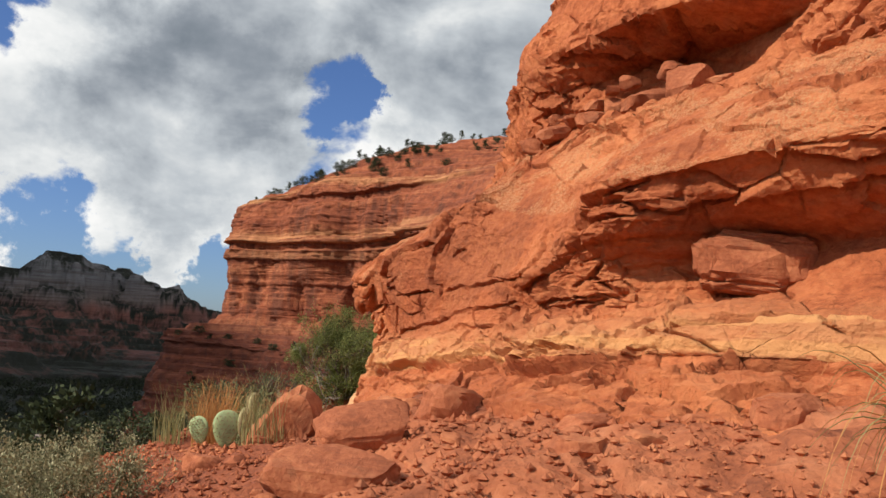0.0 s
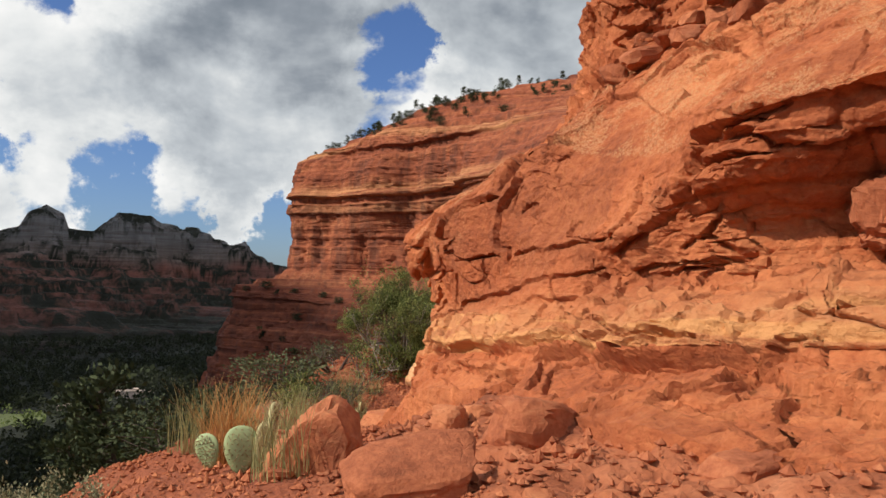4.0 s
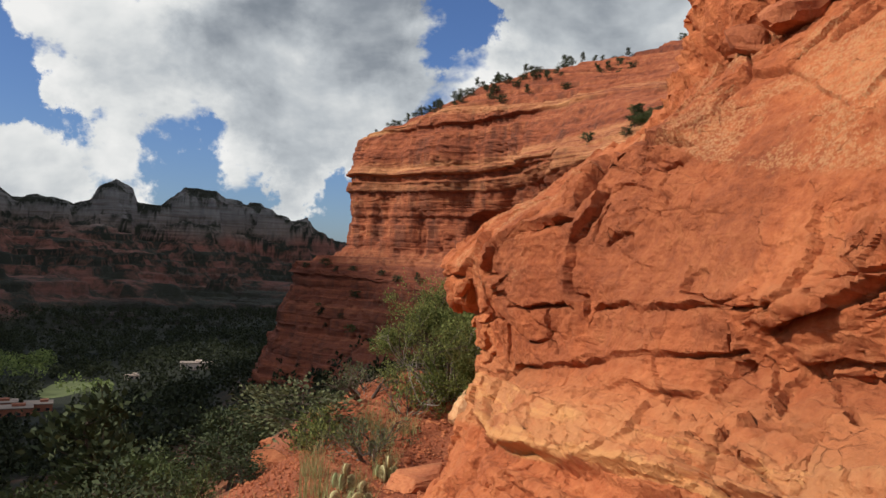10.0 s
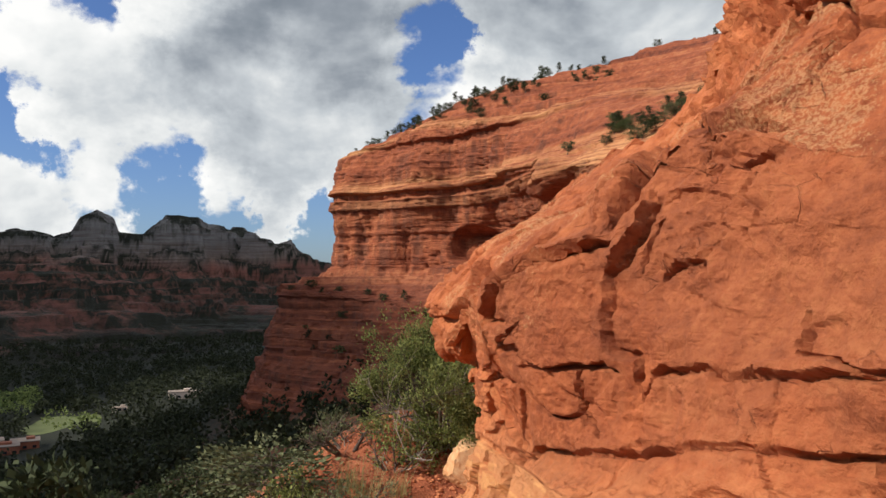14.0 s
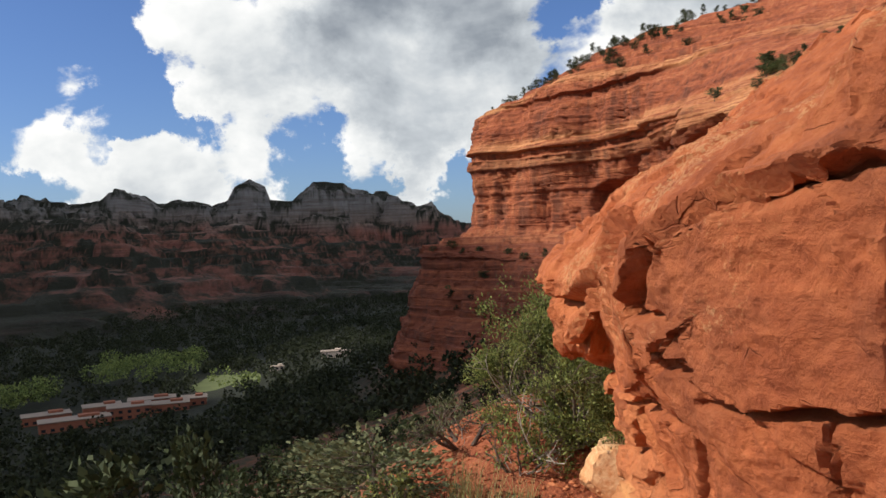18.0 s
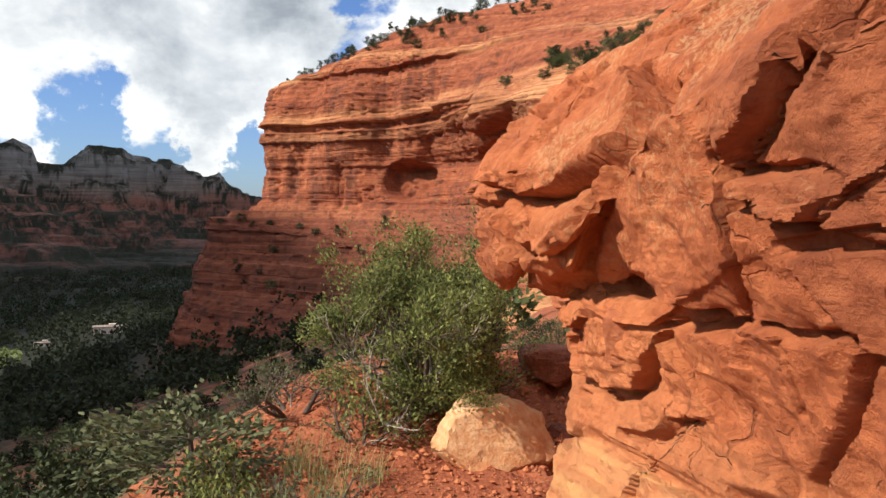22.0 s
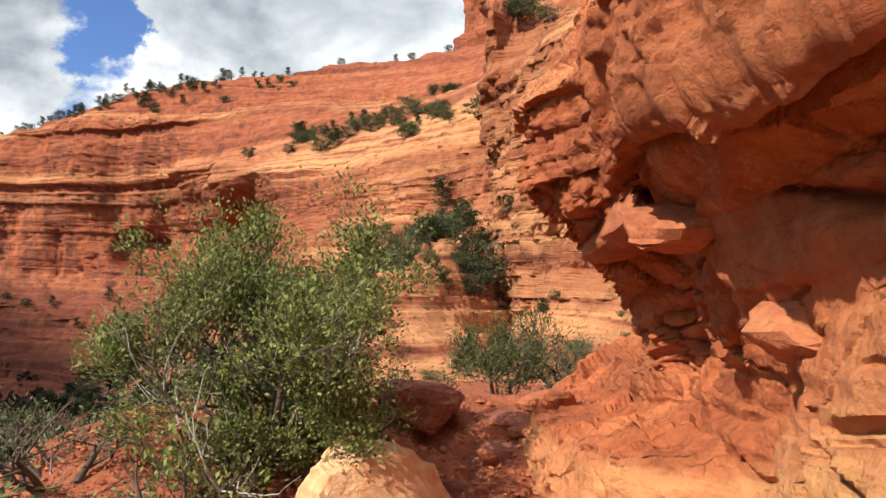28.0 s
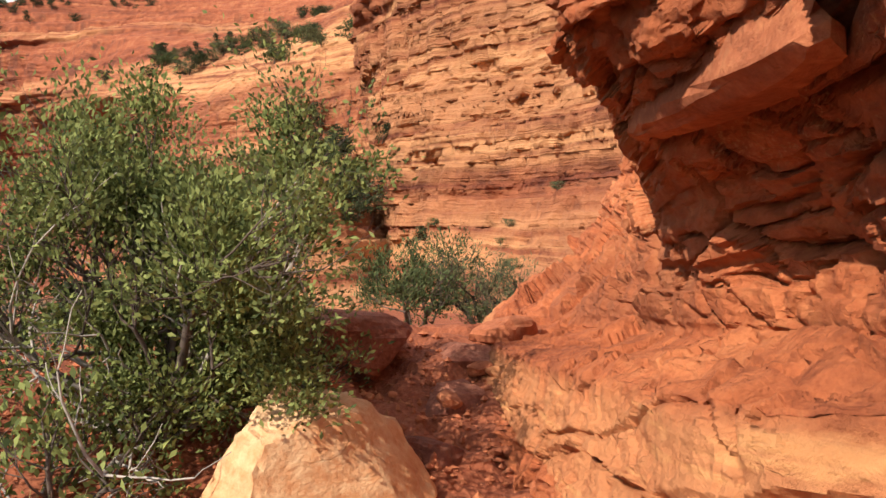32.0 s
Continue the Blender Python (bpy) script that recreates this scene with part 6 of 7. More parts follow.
shrub("shrub", (-0.44, 16.88, gz(-0.44, 16.88)), 2.0, 3, LEAF, "broad green-leaved shrub with crooked stems and bleached twigs", stems=11, spread=0.75, per_tip=6, size=(0.038, 0.019), depth=5, fit=(0.96, 1.68), dead=18, first=0.050, thick=0.9, puff=0.05)
shrub("shrub", (-1.0, 16.4, gz(-1.0, 16.4)), 0.7, 6, LEAF, "low green shrub with dead twigs at the path's edge", stems=5, spread=0.9, per_tip=5, size=(0.05, 0.026), depth=3, fit=(0.42, 0.55), dead=5, first=0.02)
shrub("shrub", (-1.75, 17.2, gz(-1.75, 17.2)), 0.6, 7, SAGE, "grey-green tangled low shrub on the slope", stems=6, spread=1.0, per_tip=5, size=(0.045, 0.016), depth=3, fit=(0.6, 0.5), dead=4, first=0.02)
shrub("juniper", (3.8, 22.6, gz(3.8, 22.6)), 1.7, 9, JUNIPER, "bushy green juniper behind the ledge", "juniper", stems=5, spread=0.5, per_tip=9, size=(0.075, 0.022), depth=4, fit=(0.78, 1.45), puff=0.08)
shrub("shrub", (4.98, 22.5, gz(4.98, 22.5)), 1.3, 11, SAGE, "grey-green thin-leaved shrub beside the juniper", stems=7, spread=0.7, per_tip=7, size=(0.08, 0.012), depth=4, fit=(1.05, 1.2), puff=0.06)
shrub("shrub", (1.9, 20.6, gz(1.9, 20.6)), 0.5, 12, SAGE, "low grey-green brush behind the dark boulder", stems=6, spread=0.8, per_tip=6, size=(0.06, 0.016), depth=3, fit=(0.5, 0.45), first=0.02)
shrub("shrub", (-1.3, 14.6, gz(-1.3, 14.6)), 0.6, 13, SAGE, "tangled low brush at the edge of the slope", stems=6, spread=0.9, per_tip=5, size=(0.05, 0.016), depth=3, fit=(0.5, 0.45), dead=3, first=0.02)
shrub("shrub", (-2.05, 15.3, gz(-2.05, 15.3)), 0.6, 14, LEAF, "small green shrub on the slope", stems=6, spread=0.9, per_tip=5, size=(0.05, 0.024), depth=3, fit=(0.45, 0.5), dead=2, first=0.02)
# pale flowering weeds by the start of the path
for k, (x, y, h) in enumerate(((-2.0, 5.1, 0.36), (-1.65, 4.9, 0.30), (-2.3, 5.6, 0.40), (-1.95, 5.8, 0.34), (-1.55, 5.5, 0.26), (-2.4, 6.3, 0.34))):
    shrub("weed", (x, y, gz(x, y)), h, 30 + k, WEED, "pale grey-green flowering weed beside the path", "weed", stems=11, spread=0.7, per_tip=6, size=(0.020, 0.013), depth=3, wood=SAGE, fit=(0.30, 1.45 * h), first=0.006, puff=0.022)
for k, (x, y, s) in enumerate(((-4.2, 20, 1.0), (-3.2, 23.5, 1.2), (-6.0, 24, 1.3), (-5.0, 17.5, 0.9), (-7.5, 19.5, 1.2), (-2.4, 27, 1.2), (-8.5, 28, 1.5), (-4.6, 31, 1.4), (0.2, 26, 0.9), (-3.6, 14.2, 0.8), (-6.2, 14.0, 0.9))):
    shrub("shrub", (x, y, gz(x, y)), s, 60 + k, (JUNIPER, SAGE, LEAF)[k % 3], "scrub bush on the steep slope below the path", stems=7, spread=0.8, per_tip=12, size=(0.05, 0.022), depth=3, fit=(0.75 * s, 0.85 * s), first=0.03)


def grass(name, base, height, count, seed, mat, label, radius=0.12, width=0.006, arch=0.5, category="grass"):
    rnd = np.random.RandomState(seed)
    n, m = count, 5
    a = rnd.uniform(0, 6.28, n)
    r = radius * np.sqrt(rnd.rand(n))
    L = height * rnd.uniform(0.55, 1.15, n)
    bend = arch * rnd.uniform(0.3, 1.3, n)
    tilt = rnd.uniform(0, 6.28, n)
    t = np.linspace(0, 1, m)
    out = (bend * L)[:, None] * t**2
    up = L[:, None] * (t - 0.25 * bend[:, None] * t**2)
    x = (r * np.cos(a))[:, None] + out * np.cos(tilt)[:, None]
    y = (r * np.sin(a))[:, None] + out * np.sin(tilt)[:, None]
    c = np.stack([x, y, up], -1)
    w = (width * (1 - 0.85 * t))[None, :, None] * np.stack([-np.sin(tilt), np.cos(tilt), 0 * tilt], -1)[:, None]
    v = np.stack([c - w, c + w], 2).reshape(-1, 3)
    k = np.arange(m - 1) * 2
    f = np.stack([k, k + 1, k + 3, k + 2], -1)
    f = (f[None] + (np.arange(n) * 2 * m)[:, None, None]).reshape(-1, 4)
    ob = new(name, mesh_from(name, v, f, mat))
    ob.matrix_basis = pose(*base)
    return tagged(ob, label, category)


grass("dry_grass", (-1.32, 7.5, gz(-1.32, 7.5)), 0.62, 260, 1, STRAW, "tuft of straw-orange dry grass behind the cactus", 0.16, 0.004)
TUFTS = [(-1.6, 8.9), (-1.35, 9.4), (-1.75, 9.8), (-1.5, 10.4), (-1.85, 10.9), (-1.4, 11.2), (-1.7, 11.8), (-1.3, 12.3), (-1.6, 12.9), (-1.25, 13.4), (-1.8, 13.8), (-1.9, 8.6), (-1.1, 12.8), (-1.0, 14.0), (-1.2, 15.2), (-0.9, 15.7), (-1.5, 15.9), (-0.75, 6.35)]
for k, (x, y) in enumerate(TUFTS):
    grass("grass_tuft", (x, y, gz(x, y)), 0.30 + 0.14 * (k % 3), 90, 10 + k, GRASS, "tuft of yellow-green grass at the rim of the slope", 0.17, 0.0035)["group"] = "grass tufts along the rim"


def yucca(base, count, seed, label):
    """A rosette of long narrow blades that rise, arch over and droop."""
    rnd = np.random.RandomState(seed)
    top = new("yucca")
    top.matrix_basis = pose(*base)
    t = np.linspace(0, 1, 9)
    for k in range(count):
        dry = k % 4 == 0
        L, a = rnd.uniform(0.65, 0.98), rnd.uniform(0, 6.28)
        rise, droop = rnd.uniform(0.25, 0.75), rnd.uniform(0.5, 1.1) * (1.4 if dry else 1.0)
        out = L * (0.05 + 0.75 * t * (1 - 0.25 * t))
        up = L * (rise * 1.5 * t - droop * t**2.2)
        c = np.stack([out * math.cos(a), out * math.sin(a), up + 0.05], -1)
        w = (0.007 * (1 - 0.9 * t))[:, None] * np.array((-math.sin(a), math.cos(a), 0.0))
        fold = np.array((0, 0, 0.004)) * (1 - t)[:, None]
        v = np.stack([c - w + fold, c - fold, c + w + fold], 1).reshape(-1, 3)
        i = np.arange(8) * 3
        f = np.concatenate([np.stack([i + j, i + j + 1, i + j + 4, i + j + 3], -1) for j in (0, 1)])
        part("blade", mesh_from("blade", v, f, STRAW if dry else GRASS), top, "dry pale blade" if dry else "")
    return tagged(top, label, "yucca")


yucca((2.20, 3.05, gz(2.20, 3.05) + 0.24), 48, 90, "arching narrow-leaved yucca with drooping dry blades")


def pad_mesh(seed, w, h, mat):
    rnd = np.random.RandomState(seed)
    bm = bmesh.new()
    bmesh.ops.create_uvsphere(bm, u_segments=20, v_segments=14, radius=1.0)
    for v in bm.verts:
        k = 0.5 + 0.5 * v.co.z
        v.co = Vector((v.co.x * w / 2 * (0.62 + 0.45 * k), v.co.y * 0.022, (v.co.z + 1) * h / 2))
    for f in bm.faces:
        f.smooth = True
    me = bpy.data.meshes.new("pad")
    bm.to_mesh(me)
    bm.free()
    me.materials.append(mat)
    pts, ways = [], []
    for a in range(9):
        for b in range(7):
            u, s = (b + 0.5 * (a % 2) - 3) / 3.3, (a + 0.7) / 9.4
            if u * u + (2 * s - 1) ** 2 < 0.9:
                for sgn in (-1, 1):
                    for _ in range(3):
                        pts.append((u * w / 2 * (0.62 + 0.45 * s), sgn * 0.020, s * h))
                        ways.append((rnd.normal() * 0.5, sgn, rnd.normal() * 0.5))
    segs = [(np.array(p), np.array(p) + 0.022 * np.array(q), 0.0034, 0.0010) for p, q in zip(pts, ways)]
    v, f = tubes(segs, 3)
    return me, mesh_from("spine_cover", v, f, SPINE)


def cactus(base, pads, label):
    top = new("prickly_pear")
    top.matrix_basis = pose(*base)
    for k, (x, y, z, w, h, ry, rz, old) in enumerate(pads):
        me, sp = pad_mesh(40 + k, w, h, CACTUS_OLD if old else CACTUS)
        ob = part("pad", me, top, "yellowed wrinkled pad" if old else "", pose(x, y, z, 0, ry, rz))
        tagged(part("spine_cover", sp, ob), kind="stuff")
    return tagged(top, label, "cactus")


cactus((-1.12, 6.96, gz(-1.12, 6.96)), [(0, 0, 0.0, 0.25, 0.30, 4, 8, 0), (-0.19, 0.06, 0.02, 0.20, 0.22, -14, -18, 0), (0.14, 0.02, 0.06, 0.17, 0.27, 8, 40, 1), (0.19, 0.0, 0.28, 0.08, 0.17, 12, 50, 1), (0.06, 0.14, 0.0, 0.18, 0.2, 20, -30, 0)], "prickly pear with pale green spiny pads and a yellowed one")
cactus((-0.72, 8.3, gz(-0.72, 8.3)), [(0, 0, 0, 0.18, 0.22, 8, 20, 0), (0.12, 0.1, 0.02, 0.16, 0.2, -10, -20, 0), (0.02, 0.05, 0.18, 0.13, 0.14, 15, 60, 1)], "small prickly pear behind the leaning boulder")
for k, (x, y) in enumerate(((-1.30, 12.1), (-1.12, 12.7), (-1.38, 13.2), (-1.0, 13.9))):
    cactus((x, y, gz(x, y)), [(0, 0, 0, 0.16, 0.2, 10 * (k - 1), 40 * k, k % 2), (0.12, 0.08, 0, 0.15, 0.18, -12, -30, 1), (-0.1, 0.1, 0.01, 0.14, 0.17, 20, 70, 0), (0.04, 0.02, 0.17, 0.12, 0.14, 8, 30 + 20 * k, 1)], "yellowing prickly pear clump on the rim")

# ---- trees ----
def tree_meshes(seed, kind, n=10, leaf=1.08):
    """Trunk and crown of a small tree, about one metre high, to be scaled."""
    rnd = np.random.RandomState(seed)
    segs = []
    p, d, r = np.zeros(3), np.array((0, 0, 1.0)), 0.035
    spots = []
    tall = kind != "round"
    for k in range(7):
        d = d + rnd.normal(size=3) * 0.10
        d[2] = abs(d[2])
        d /= np.linalg.norm(d)
        q = p + d * (0.125 if tall else 0.085)
        segs.append((p, q, r, r * 0.8))
        r *= 0.8
        p = q
        if k >= 1:
            for _ in range(4 if tall else 5):
                a = rnd.uniform(0, 6.28)
                reach = (0.30 - 0.028 * k if kind == "pine" else 0.34) * rnd.uniform(0.55, 1.1)
                e = p + np.array((math.cos(a) * reach, math.sin(a) * reach, rnd.uniform(0.0, 0.14)))
                segs.append((p, e, r * 0.5, r * 0.15))
                spots += [e, 0.5 * (p + e) + (0, 0, 0.02)]
    spots.append(p)
    spots = np.array(spots)
    at = np.repeat(spots, n, 0) + rnd.normal(size=(len(spots) * n, 3)) * (0.055, 0.055, 0.038)
    way = at - np.array((0, 0, 0.4))
    v, f = leaves(at, way / np.linalg.norm(way, axis=1, keepdims=True), 0.085 * leaf, 0.05 * leaf, rnd)
    tv, tf = tubes(segs, 4)
    return tv, tf, v, f


KINDS, CROWNS = [], []
for k, (kind, mat) in enumerate((("pine", SLOPE_PINE), ("round", SLOPE_PINE), ("round", JUNIPER), ("pine", SLOPE_PINE), ("round", SAGE))):
    for j in range(2):
        tv, tf, lv, lf = tree_meshes(10 * k + j, kind, 24, 0.62)
        CROWNS.append(tree_meshes(10 * k + j, kind, 3, 1.9)[2:])
        KINDS.append((mesh_from("trunk", tv, tf, BARK), mesh_from("crown", lv, lf, mat)))


BUSHES = []
for k, mat in enumerate((SLOPE_PINE, JUNIPER, SAGE)):
    tv, tf, lv, lf = tree_meshes(70 + k, "round", 28, 0.5)
    BUSHES.append((mesh_from("trunk", tv, tf, BARK), mesh_from("crown", lv, lf, mat)))


def tree(x, y, z, height, kind, turn, wide=1.0, label="", group="", name="tree"):
    top = new(name)
    top.matrix_basis = pose(x, y, z - 0.04 * height, 0, 0, turn) @ Matrix.Diagonal((height * wide, height * wide, height, 1))
    meshes = BUSHES[kind % 3] if name == "bush" else KINDS[kind]
    part("trunk", meshes[0], top)
    part("crown", meshes[1], top)
    return tagged(top, label or "dark green pinyon tree on the canyon slope", name, group or "trees on the slope")


from mathutils.bvhtree import BVHTree

bpy.context.view_layer.update()
graph = bpy.context.evaluated_depsgraph_get()
canyon_tree, outcrop_tree = BVHTree.FromObject(canyon, graph), BVHTree.FromObject(outcrop, graph)


def top_of(surface, x, y, high=300.0):
    place = surface.ray_cast(Vector((x, y, high)), Vector((0, 0, -1)))[0]
    return place.z if place else None


rnd = random.Random(11)
# the shrub that overhangs the upper cliff
zt = top_of(outcrop_tree, 2.75, 11.1)
shrub("juniper", (2.75, 11.1, zt if zt else 5.8), 0.7, 21, JUNIPER, "green juniper bush on top of the outcrop", "juniper", stems=5, spread=0.5, per_tip=8, size=(0.06, 0.018), depth=3, fit=(0.38, 0.65), first=0.02, puff=0.05)
# rim and gully trees: place, height
RIM_TREES = [(-52, 411, 5), (-49, 412, 7), (-44, 410, 5), (-36, 402, 7), (-33, 401, 5), (-27, 396, 6), (-20, 390, 5), (-16, 389, 7), (-9, 388, 5), (30, 390, 9), (38, 392, 5), (43, 392, 4), (28, 347, 5), (21, 361, 5), (8, 362, 5), (13, 348, 5), (2, 352, 6), (-3, 365, 5), (10, 375, 6), (18, 380, 5), (16, 366, 6), (4, 372, 5), (24, 372, 5), (-58, 410, 4), (60, 392, 5), (85, 398, 5), (110, 392, 5), (118, 390, 5), (135, 385, 5), (-40, 408, 4), (33, 383, 6), (0, 380, 6), (-12, 380, 6), (47, 365, 5)]
for x, y, h in RIM_TREES:
    z = top_of(canyon_tree, x, y)
    if z is not None:
        tree(x, y, z, h, rnd.randrange(0, 4), rnd.uniform(0, 360), 1.1, "dark pinyon tree on the canyon rim", "trees along the rim")
for k in range(46):
    x, y = rnd.uniform(-45, 60), rnd.uniform(352, 396)
    z = top_of(canyon_tree, x, y)
    if z is not None and z > 70:
        tree(x, y, z, rnd.uniform(2.0, 5.5), rnd.randrange(0, 4), rnd.uniform(0, 360), 1.2, "dark pinyon above the caprock", "trees along the rim")
GULLY = [(41, 265), (42, 245), (44, 234), (39, 252), (47, 240), (53, 241), (60, 234), (57, 248), (61, 223), (64, 216), (64, 204), (60, 173), (27, 273), (54, 193), (50, 250), (39, 247), (56, 256), (64, 221), (63, 186), (61, 151), (58, 226), (51, 236), (46, 252), (66, 232), (62, 195), (85, 249), (86, 261), (84, 252)]
for x, y in GULLY:
    for _ in range(2):
        a, b = x + rnd.uniform(-3, 3), y + rnd.uniform(-4, 4)
        z = top_of(canyon_tree, a, b)
        if z is not None:
            tree(a, b, z, rnd.uniform(3.0, 6.0), rnd.randrange(2, 10), rnd.uniform(0, 360), 1.3, "green bushy tree in the gully", "trees in the gully")
APRON = [(42, 166), (38.5, 142), (42.6, 144), (49, 153), (46, 139), (35, 151), (33, 157), (43, 151), (53, 160), (39, 108), (44, 131), (53, 138), (51, 124), (48, 108), (50, 123), (38, 91), (41, 143), (42, 140), (41, 155), (45, 147), (37, 126), (40, 118), (47, 130), (36, 135), (30, 120), (28, 138), (34, 112), (31, 98), (44, 120)]
for x, y in APRON:
    z = top_of(canyon_tree, x, y)
    if z is not None:
        tree(x, y, z, rnd.uniform(3.0, 6.5), rnd.randrange(2, 10), rnd.uniform(0, 360), 1.25, "green pinyon on the slickrock apron", "trees on the apron")
for k in range(60):
    a, d = radians(rnd.uniform(13, 25.5)), rnd.uniform(95, 160)
    x, y = -1.2 + d * math.sin(a), 12.6 + d * math.cos(a)
    z = top_of(canyon_tree, x, y)
    if z is not None and z < 26:
        tree(x, y, z, rnd.uniform(2.2, 5.5), rnd.randrange(2, 10), rnd.uniform(0, 360), 1.25, "green pinyon in the wooded gully", "trees in the gully")
for k in range(70):
    x, y = rnd.uniform(8, 52), rnd.uniform(40, 190)
    z = top_of(canyon_tree, x, y)
    if z is not None and z < 22:
        tree(x, y, z, rnd.uniform(0.6, 1.5), rnd.randrange(4, 10), rnd.uniform(0, 360), 1.6, "low brush on the slickrock apron", "brush on the apron", "bush")
for x, y in ((-11, 339), (-58, 360), (-40, 350), (-70, 372), (-20, 330), (5, 300), (-48, 362), (-30, 345), (-85, 382), (-75, 378), (-62, 372)):
    z = top_of(canyon_tree, x, y)
    if z is not None:
        tree(x, y, z, rnd.uniform(3, 6), rnd.randrange(0, 4), rnd.uniform(0, 360), 1.3, "dark pinyon on the lower ledges", "trees on the ledges")
# low bushes close below the rim of the ledge
rnd = random.Random(23)
for k in range(130):
    y = rnd.uniform(10, 48)
    x = float(np.interp(y, LEDGE_Y, RIM_X)) - rnd.uniform(0.7, 1.5 + 0.35 * y)
    tree(x, y, gz(x, y), rnd.uniform(0.35, 1.2) * (1 + 0.014 * y), rnd.choice((0, 3, 6, 3, 0, 9, 4, 5, 6, 9)), rnd.uniform(0, 360), rnd.uniform(1.0, 1.7), "low scrub bush among rocks on the slope", "bushes below the ledge", "bush")
# pointed pines between the rocks of the slope
for k in range(75):
    y = rnd.uniform(24, 95)
    x = float(np.interp(y, LEDGE_Y, RIM_X)) - rnd.uniform(4, 8 + 0.5 * y)
    tree(x, y, gz(x, y), rnd.uniform(2.2, 4.6), rnd.randrange(0, 2), rnd.uniform(0, 360), rnd.uniform(0.75, 1.05), "dark pointed pine on the steep slope", "pines on the slope")
# slope below the path: near trees singly, the far ones joined
far_rows = []
count = 0
while count < 900:
    y = 14 + 360 * rnd.random() ** 1.5
    q = 2.5 + 200 * rnd.random() ** 1.4
    x = float(np.interp(y, LEDGE_Y, RIM_X)) - q
    if x > -3.5 - 0.03 * y and y < 60:
        continue
    z = gz(x, y)
    zc = top_of(canyon_tree, x, y)
    if zc is not None and zc > z:
        if rnd.random() < 0.75:
            continue
        z = zc
    far = math.hypot(x, y)
    if far < 14:
        continue
    count += 1
    h = rnd.uniform(2.2, 5.5) if far > 45 else rnd.uniform(0.9, 2.6)
    kind, turn, wide = rnd.choice((0, 1, 2, 3, 0, 1, 4, 5, 6, 8)), rnd.uniform(0, 360), rnd.uniform(1.0, 1.5)
    if far < 50:
        tree(x, y, z, h, kind, turn, wide)
    else:
        far_rows.append((x, y, z - 0.1 * h, h, kind, turn, wide))


def slope_woods():
    """Trees further down the slope, too many to tell apart."""
    for evergreen in (True, False):
        vs, fs, n = [], [], 0
        for x, y, z, h, kind, turn, wide in far_rows:
            if (kind < 4) != evergreen:
                continue
            v, f = CROWNS[kind]
            c, s = math.cos(radians(turn)), math.sin(radians(turn))
            vs.append(np.stack([(v[:, 0] * c - v[:, 1] * s) * h * wide + x, (v[:, 0] * s + v[:, 1] * c) * h * wide + y, v[:, 2] * h + z], -1))
            fs.append(f + n)
            n += len(v)
        ob = new("slope_woods", mesh_from("slope_woods", np.concatenate(vs), np.concatenate(fs), SHADED_PINE if evergreen else JUNIPER))
        tagged(ob, "dark pines on the slope below the ledge" if evergreen else "green junipers on the slope below the ledge", "woods", kind="stuff")


slope_woods()


def valley_woods():
    """Far trees of the canyon floor, too many and too small to tell apart."""
    r = np.random.RandomState(5)
    out = {0: [], 1: []}
    for k in range(5400):
        az = math.radians(r.uniform(6, 62))
        dist = 240 + 930 * r.rand() ** 0.8
        x, y = -math.sin(az) * dist, 8 + math.cos(az) * dist
        deg = math.degrees(az)
        if (27 < deg < 39.5 and 440 < dist < 540) or (25 < deg < 28.8 and 545 < dist < 625) or (18.2 < deg < 20.6 and 585 < dist < 630):
            continue
        lush = deg > 25 and 515 < dist < 700 and math.sin(x * 0.05) + math.sin(y * 0.037 + x * 0.02) > 0.2
        if lush and r.rand() < 0.5:
            continue
        out[1 if lush else 0].append((x, y, r.uniform(3.5, 11) if not lush else r.uniform(11, 19)))
    for which, rows in out.items():
        rows = np.array(rows)
        x, y, h = rows[:, 0], rows[:, 1], rows[:, 2]
        z = ground_z(x, y) + 14 * sstep(960, 1150, np.hypot(x, y))
        n, m = len(rows), 130 if which else 46
        d = r.normal(size=(n, m, 3))
        d /= np.linalg.norm(d, axis=-1, keepdims=True)
        d[..., 2] = d[..., 2] * 0.75 + 0.25
        at = np.stack([x, y, z + h * 0.5], -1)[:, None] + d * h[:, None, None] * (0.42, 0.42, 0.46) * r.uniform(0.7, 1.05, (n, m, 1))
        v, f = leaves(at.reshape(-1, 3), d.reshape(-1, 3), 1.7 if which else 1.9, 1.3 if which else 1.5, r)
        ob = new("valley_woods", mesh_from("valley_woods", v, f, COTTON if which else SHADED_PINE))
        tagged(ob, "bright green cottonwoods on the canyon floor" if which else "dark evergreen woods on the canyon floor", "woods", kind="stuff")


valley_woods()


# ---- buildings on the canyon floor ----
def box_mesh(name, sx, sy, sz, mat, bevel=0.08):
    bm = bmesh.new()
    bmesh.ops.create_cube(bm, size=1.0)
    for v in bm.verts:
        v.co = Vector((v.co.x * sx, v.co.y * sy, (v.co.z + 0.5) * sz))
    bmesh.ops.bevel(bm, geom=bm.edges[:], offset=bevel, segments=1, affect="EDGES")
    me = bpy.data.meshes.new(name)
    bm.to_mesh(me)
    bm.free()
    me.materials.append(mat)
    return me


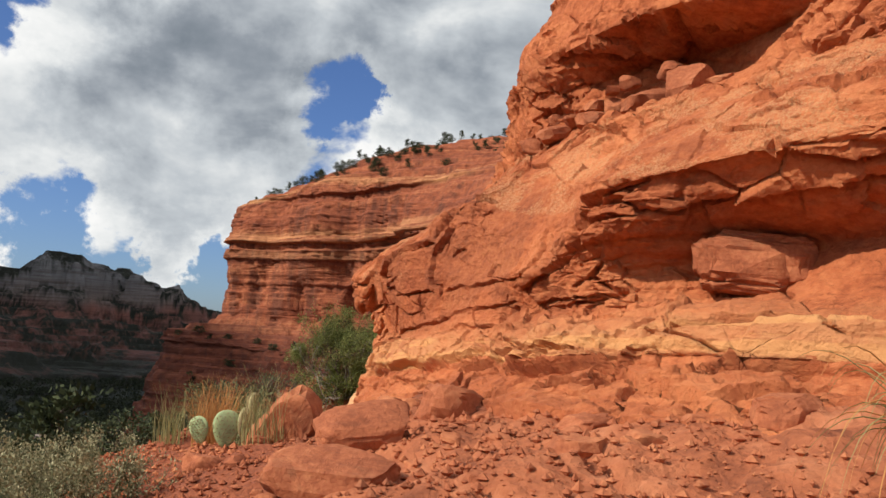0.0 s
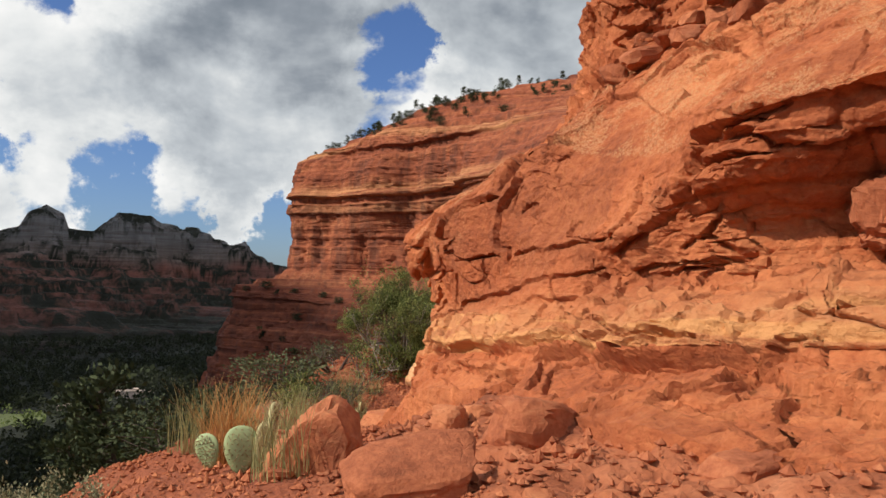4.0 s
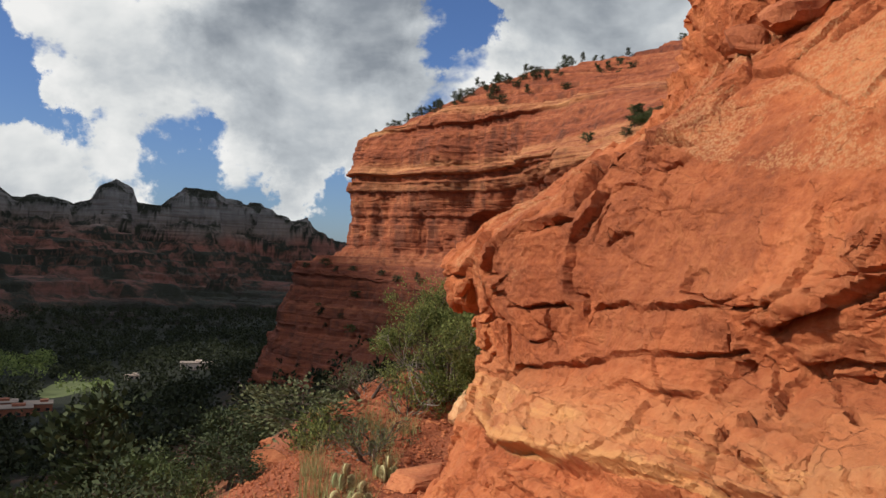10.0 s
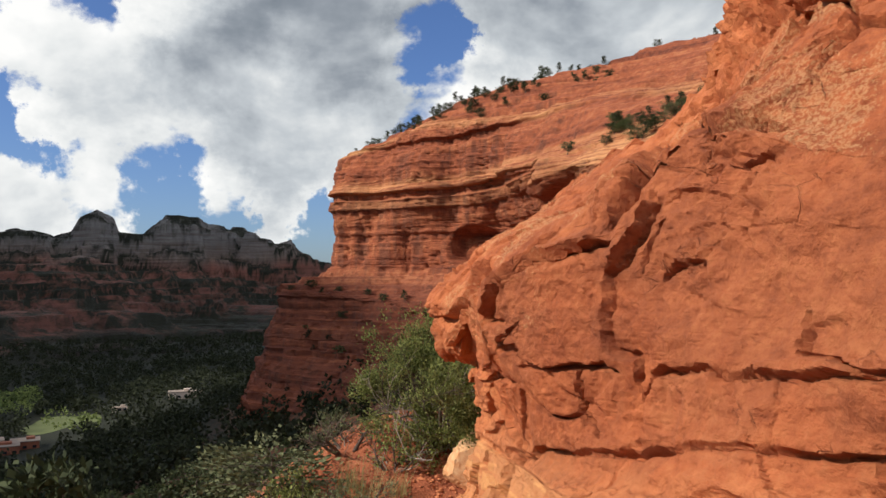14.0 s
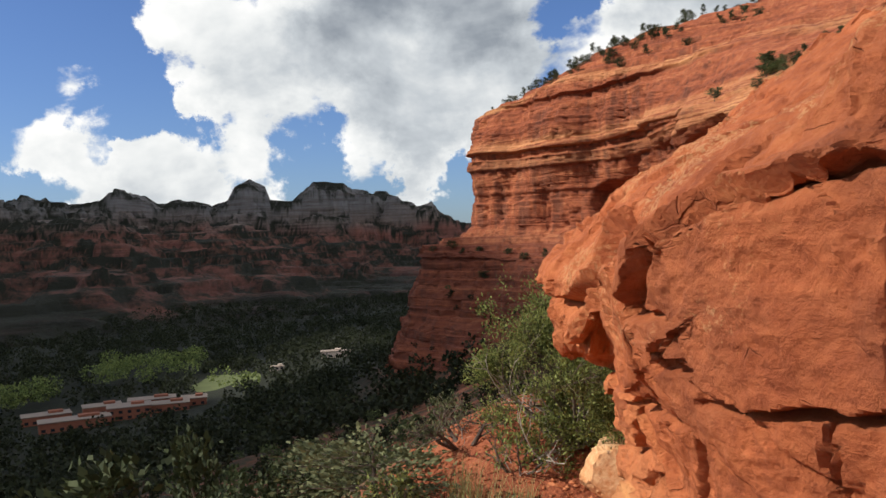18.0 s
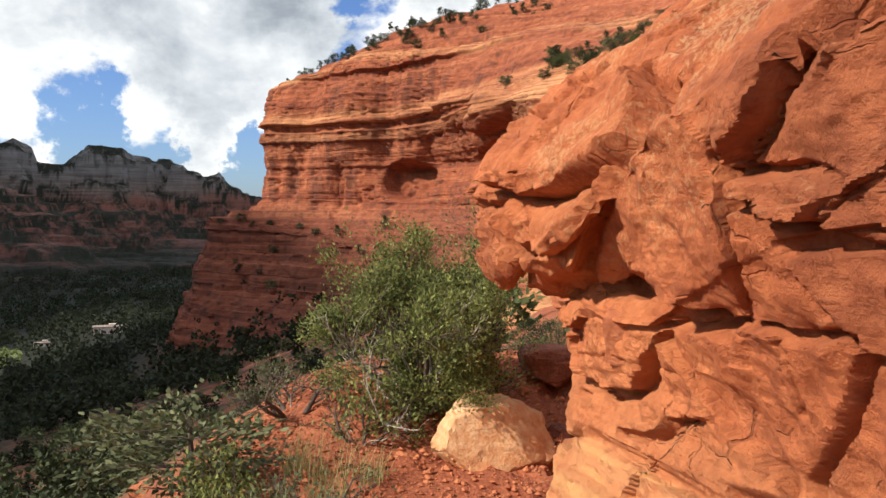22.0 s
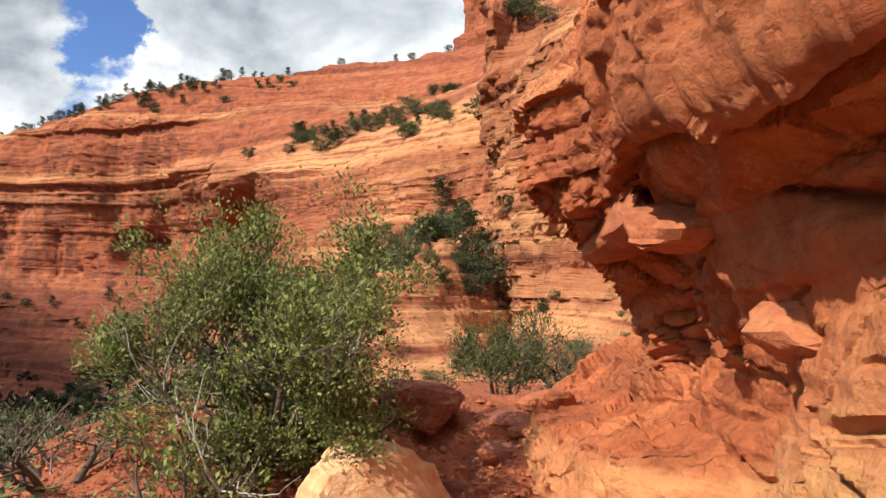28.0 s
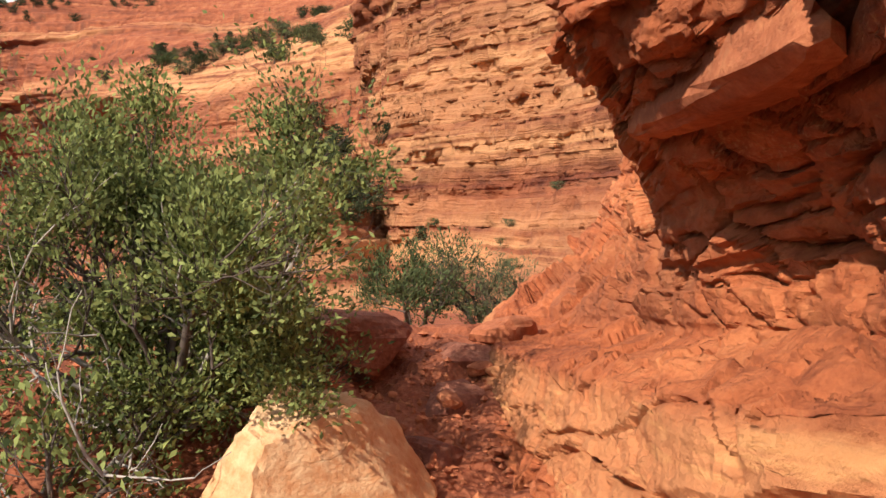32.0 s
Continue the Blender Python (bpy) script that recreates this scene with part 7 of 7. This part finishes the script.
def building(az, dist, turn, size, wall_mat, label, storeys=1):
    a = math.radians(az)
    x, y = -math.sin(a) * dist, 8 + math.cos(a) * dist
    z = gz(x, y) - 0.3
    top = new("building")
    top.matrix_basis = pose(x, y, z, 0, 0, turn)
    w, d, h = size
    part("wall", box_mesh("wall", w, d, h, wall_mat), top)
    part("roof", box_mesh("roof", w + 0.9, d + 0.9, 0.5, ROOFING), top, "pale flat roof", pose(0, 0, h))
    n = max(3, int(w / 4))
    pane = box_mesh("window", 1.9, 0.16, 1.5, WINDOWS, 0.03)
    frame_me = box_mesh("window_frame", 2.2, 0.12, 1.8, wall_mat, 0.03)
    for s in range(storeys):
        for k in range(n):
            px = (k + 0.5) / n * w - w / 2
            win = part("window", pane, top, "", pose(px, -d / 2 - 0.06, 1.0 + 3.0 * s))
            part("window_frame", frame_me, win, "", pose(0, 0.05, -0.15))
    part("parapet", box_mesh("parapet", w * 0.3, d * 0.35, 1.2, wall_mat), top, "", pose(w * 0.2, d * 0.1, h + 0.5))
    return tagged(top, label, "building")


building(36.2, 470, 40, (34, 12, 5.2), ADOBE, "low adobe lodge with a pale flat roof", 1)
building(33.0, 482, 34, (22, 14, 6.8), ADOBE, "reddish adobe lodge wing with dark windows", 2)
building(30.6, 492, 30, (22, 12, 4.6), ADOBE, "adobe lodge wing with a flat roof")
building(29.0, 505, 28, (14, 12, 4.4), ADOBE, "small adobe wing with a flat roof")
building(31.6, 515, 32, (26, 12, 4.8), ADOBE, "long adobe wing behind the lodge")
building(34.6, 508, 38, (20, 12, 5.0), ADOBE, "adobe wing behind the lodge")
building(37.8, 500, 42, (24, 12, 4.6), ADOBE, "adobe lodge among trees")
building(19.8, 612, 20, (18, 10, 4.6), PALEWALL, "pale plastered house at the foot of the slope")
building(18.8, 614, 20, (8, 8, 3.6), PALEWALL, "pale annex of the plastered house")
building(23.6, 615, 24, (10, 6, 2.8), PALEWALL, "small pale building among the trees")


def lawn():
    a = np.linspace(0, 2 * np.pi, 40, endpoint=False)
    r = 1 + 0.14 * np.sin(3 * a) + 0.1 * np.cos(5 * a)
    az = math.radians(27.0)
    cx, cy = -math.sin(az) * 588, 8 + math.cos(az) * 588
    ring = np.stack([cx + 20 * r * np.cos(a), cy + 34 * r * np.sin(a)], -1)
    v = np.concatenate([[[cx, cy]], ring])
    v = np.concatenate([v, (ground_z(v[:, 0], v[:, 1]) + 0.25)[:, None]], 1)
    f = [(0, 1 + k, 1 + (k + 1) % 40) for k in range(40)]
    tagged(new("lawn", mesh_from("lawn", v, f, LAWN)), "mown green lawn on the canyon floor", "lawn", kind="structure")


lawn()
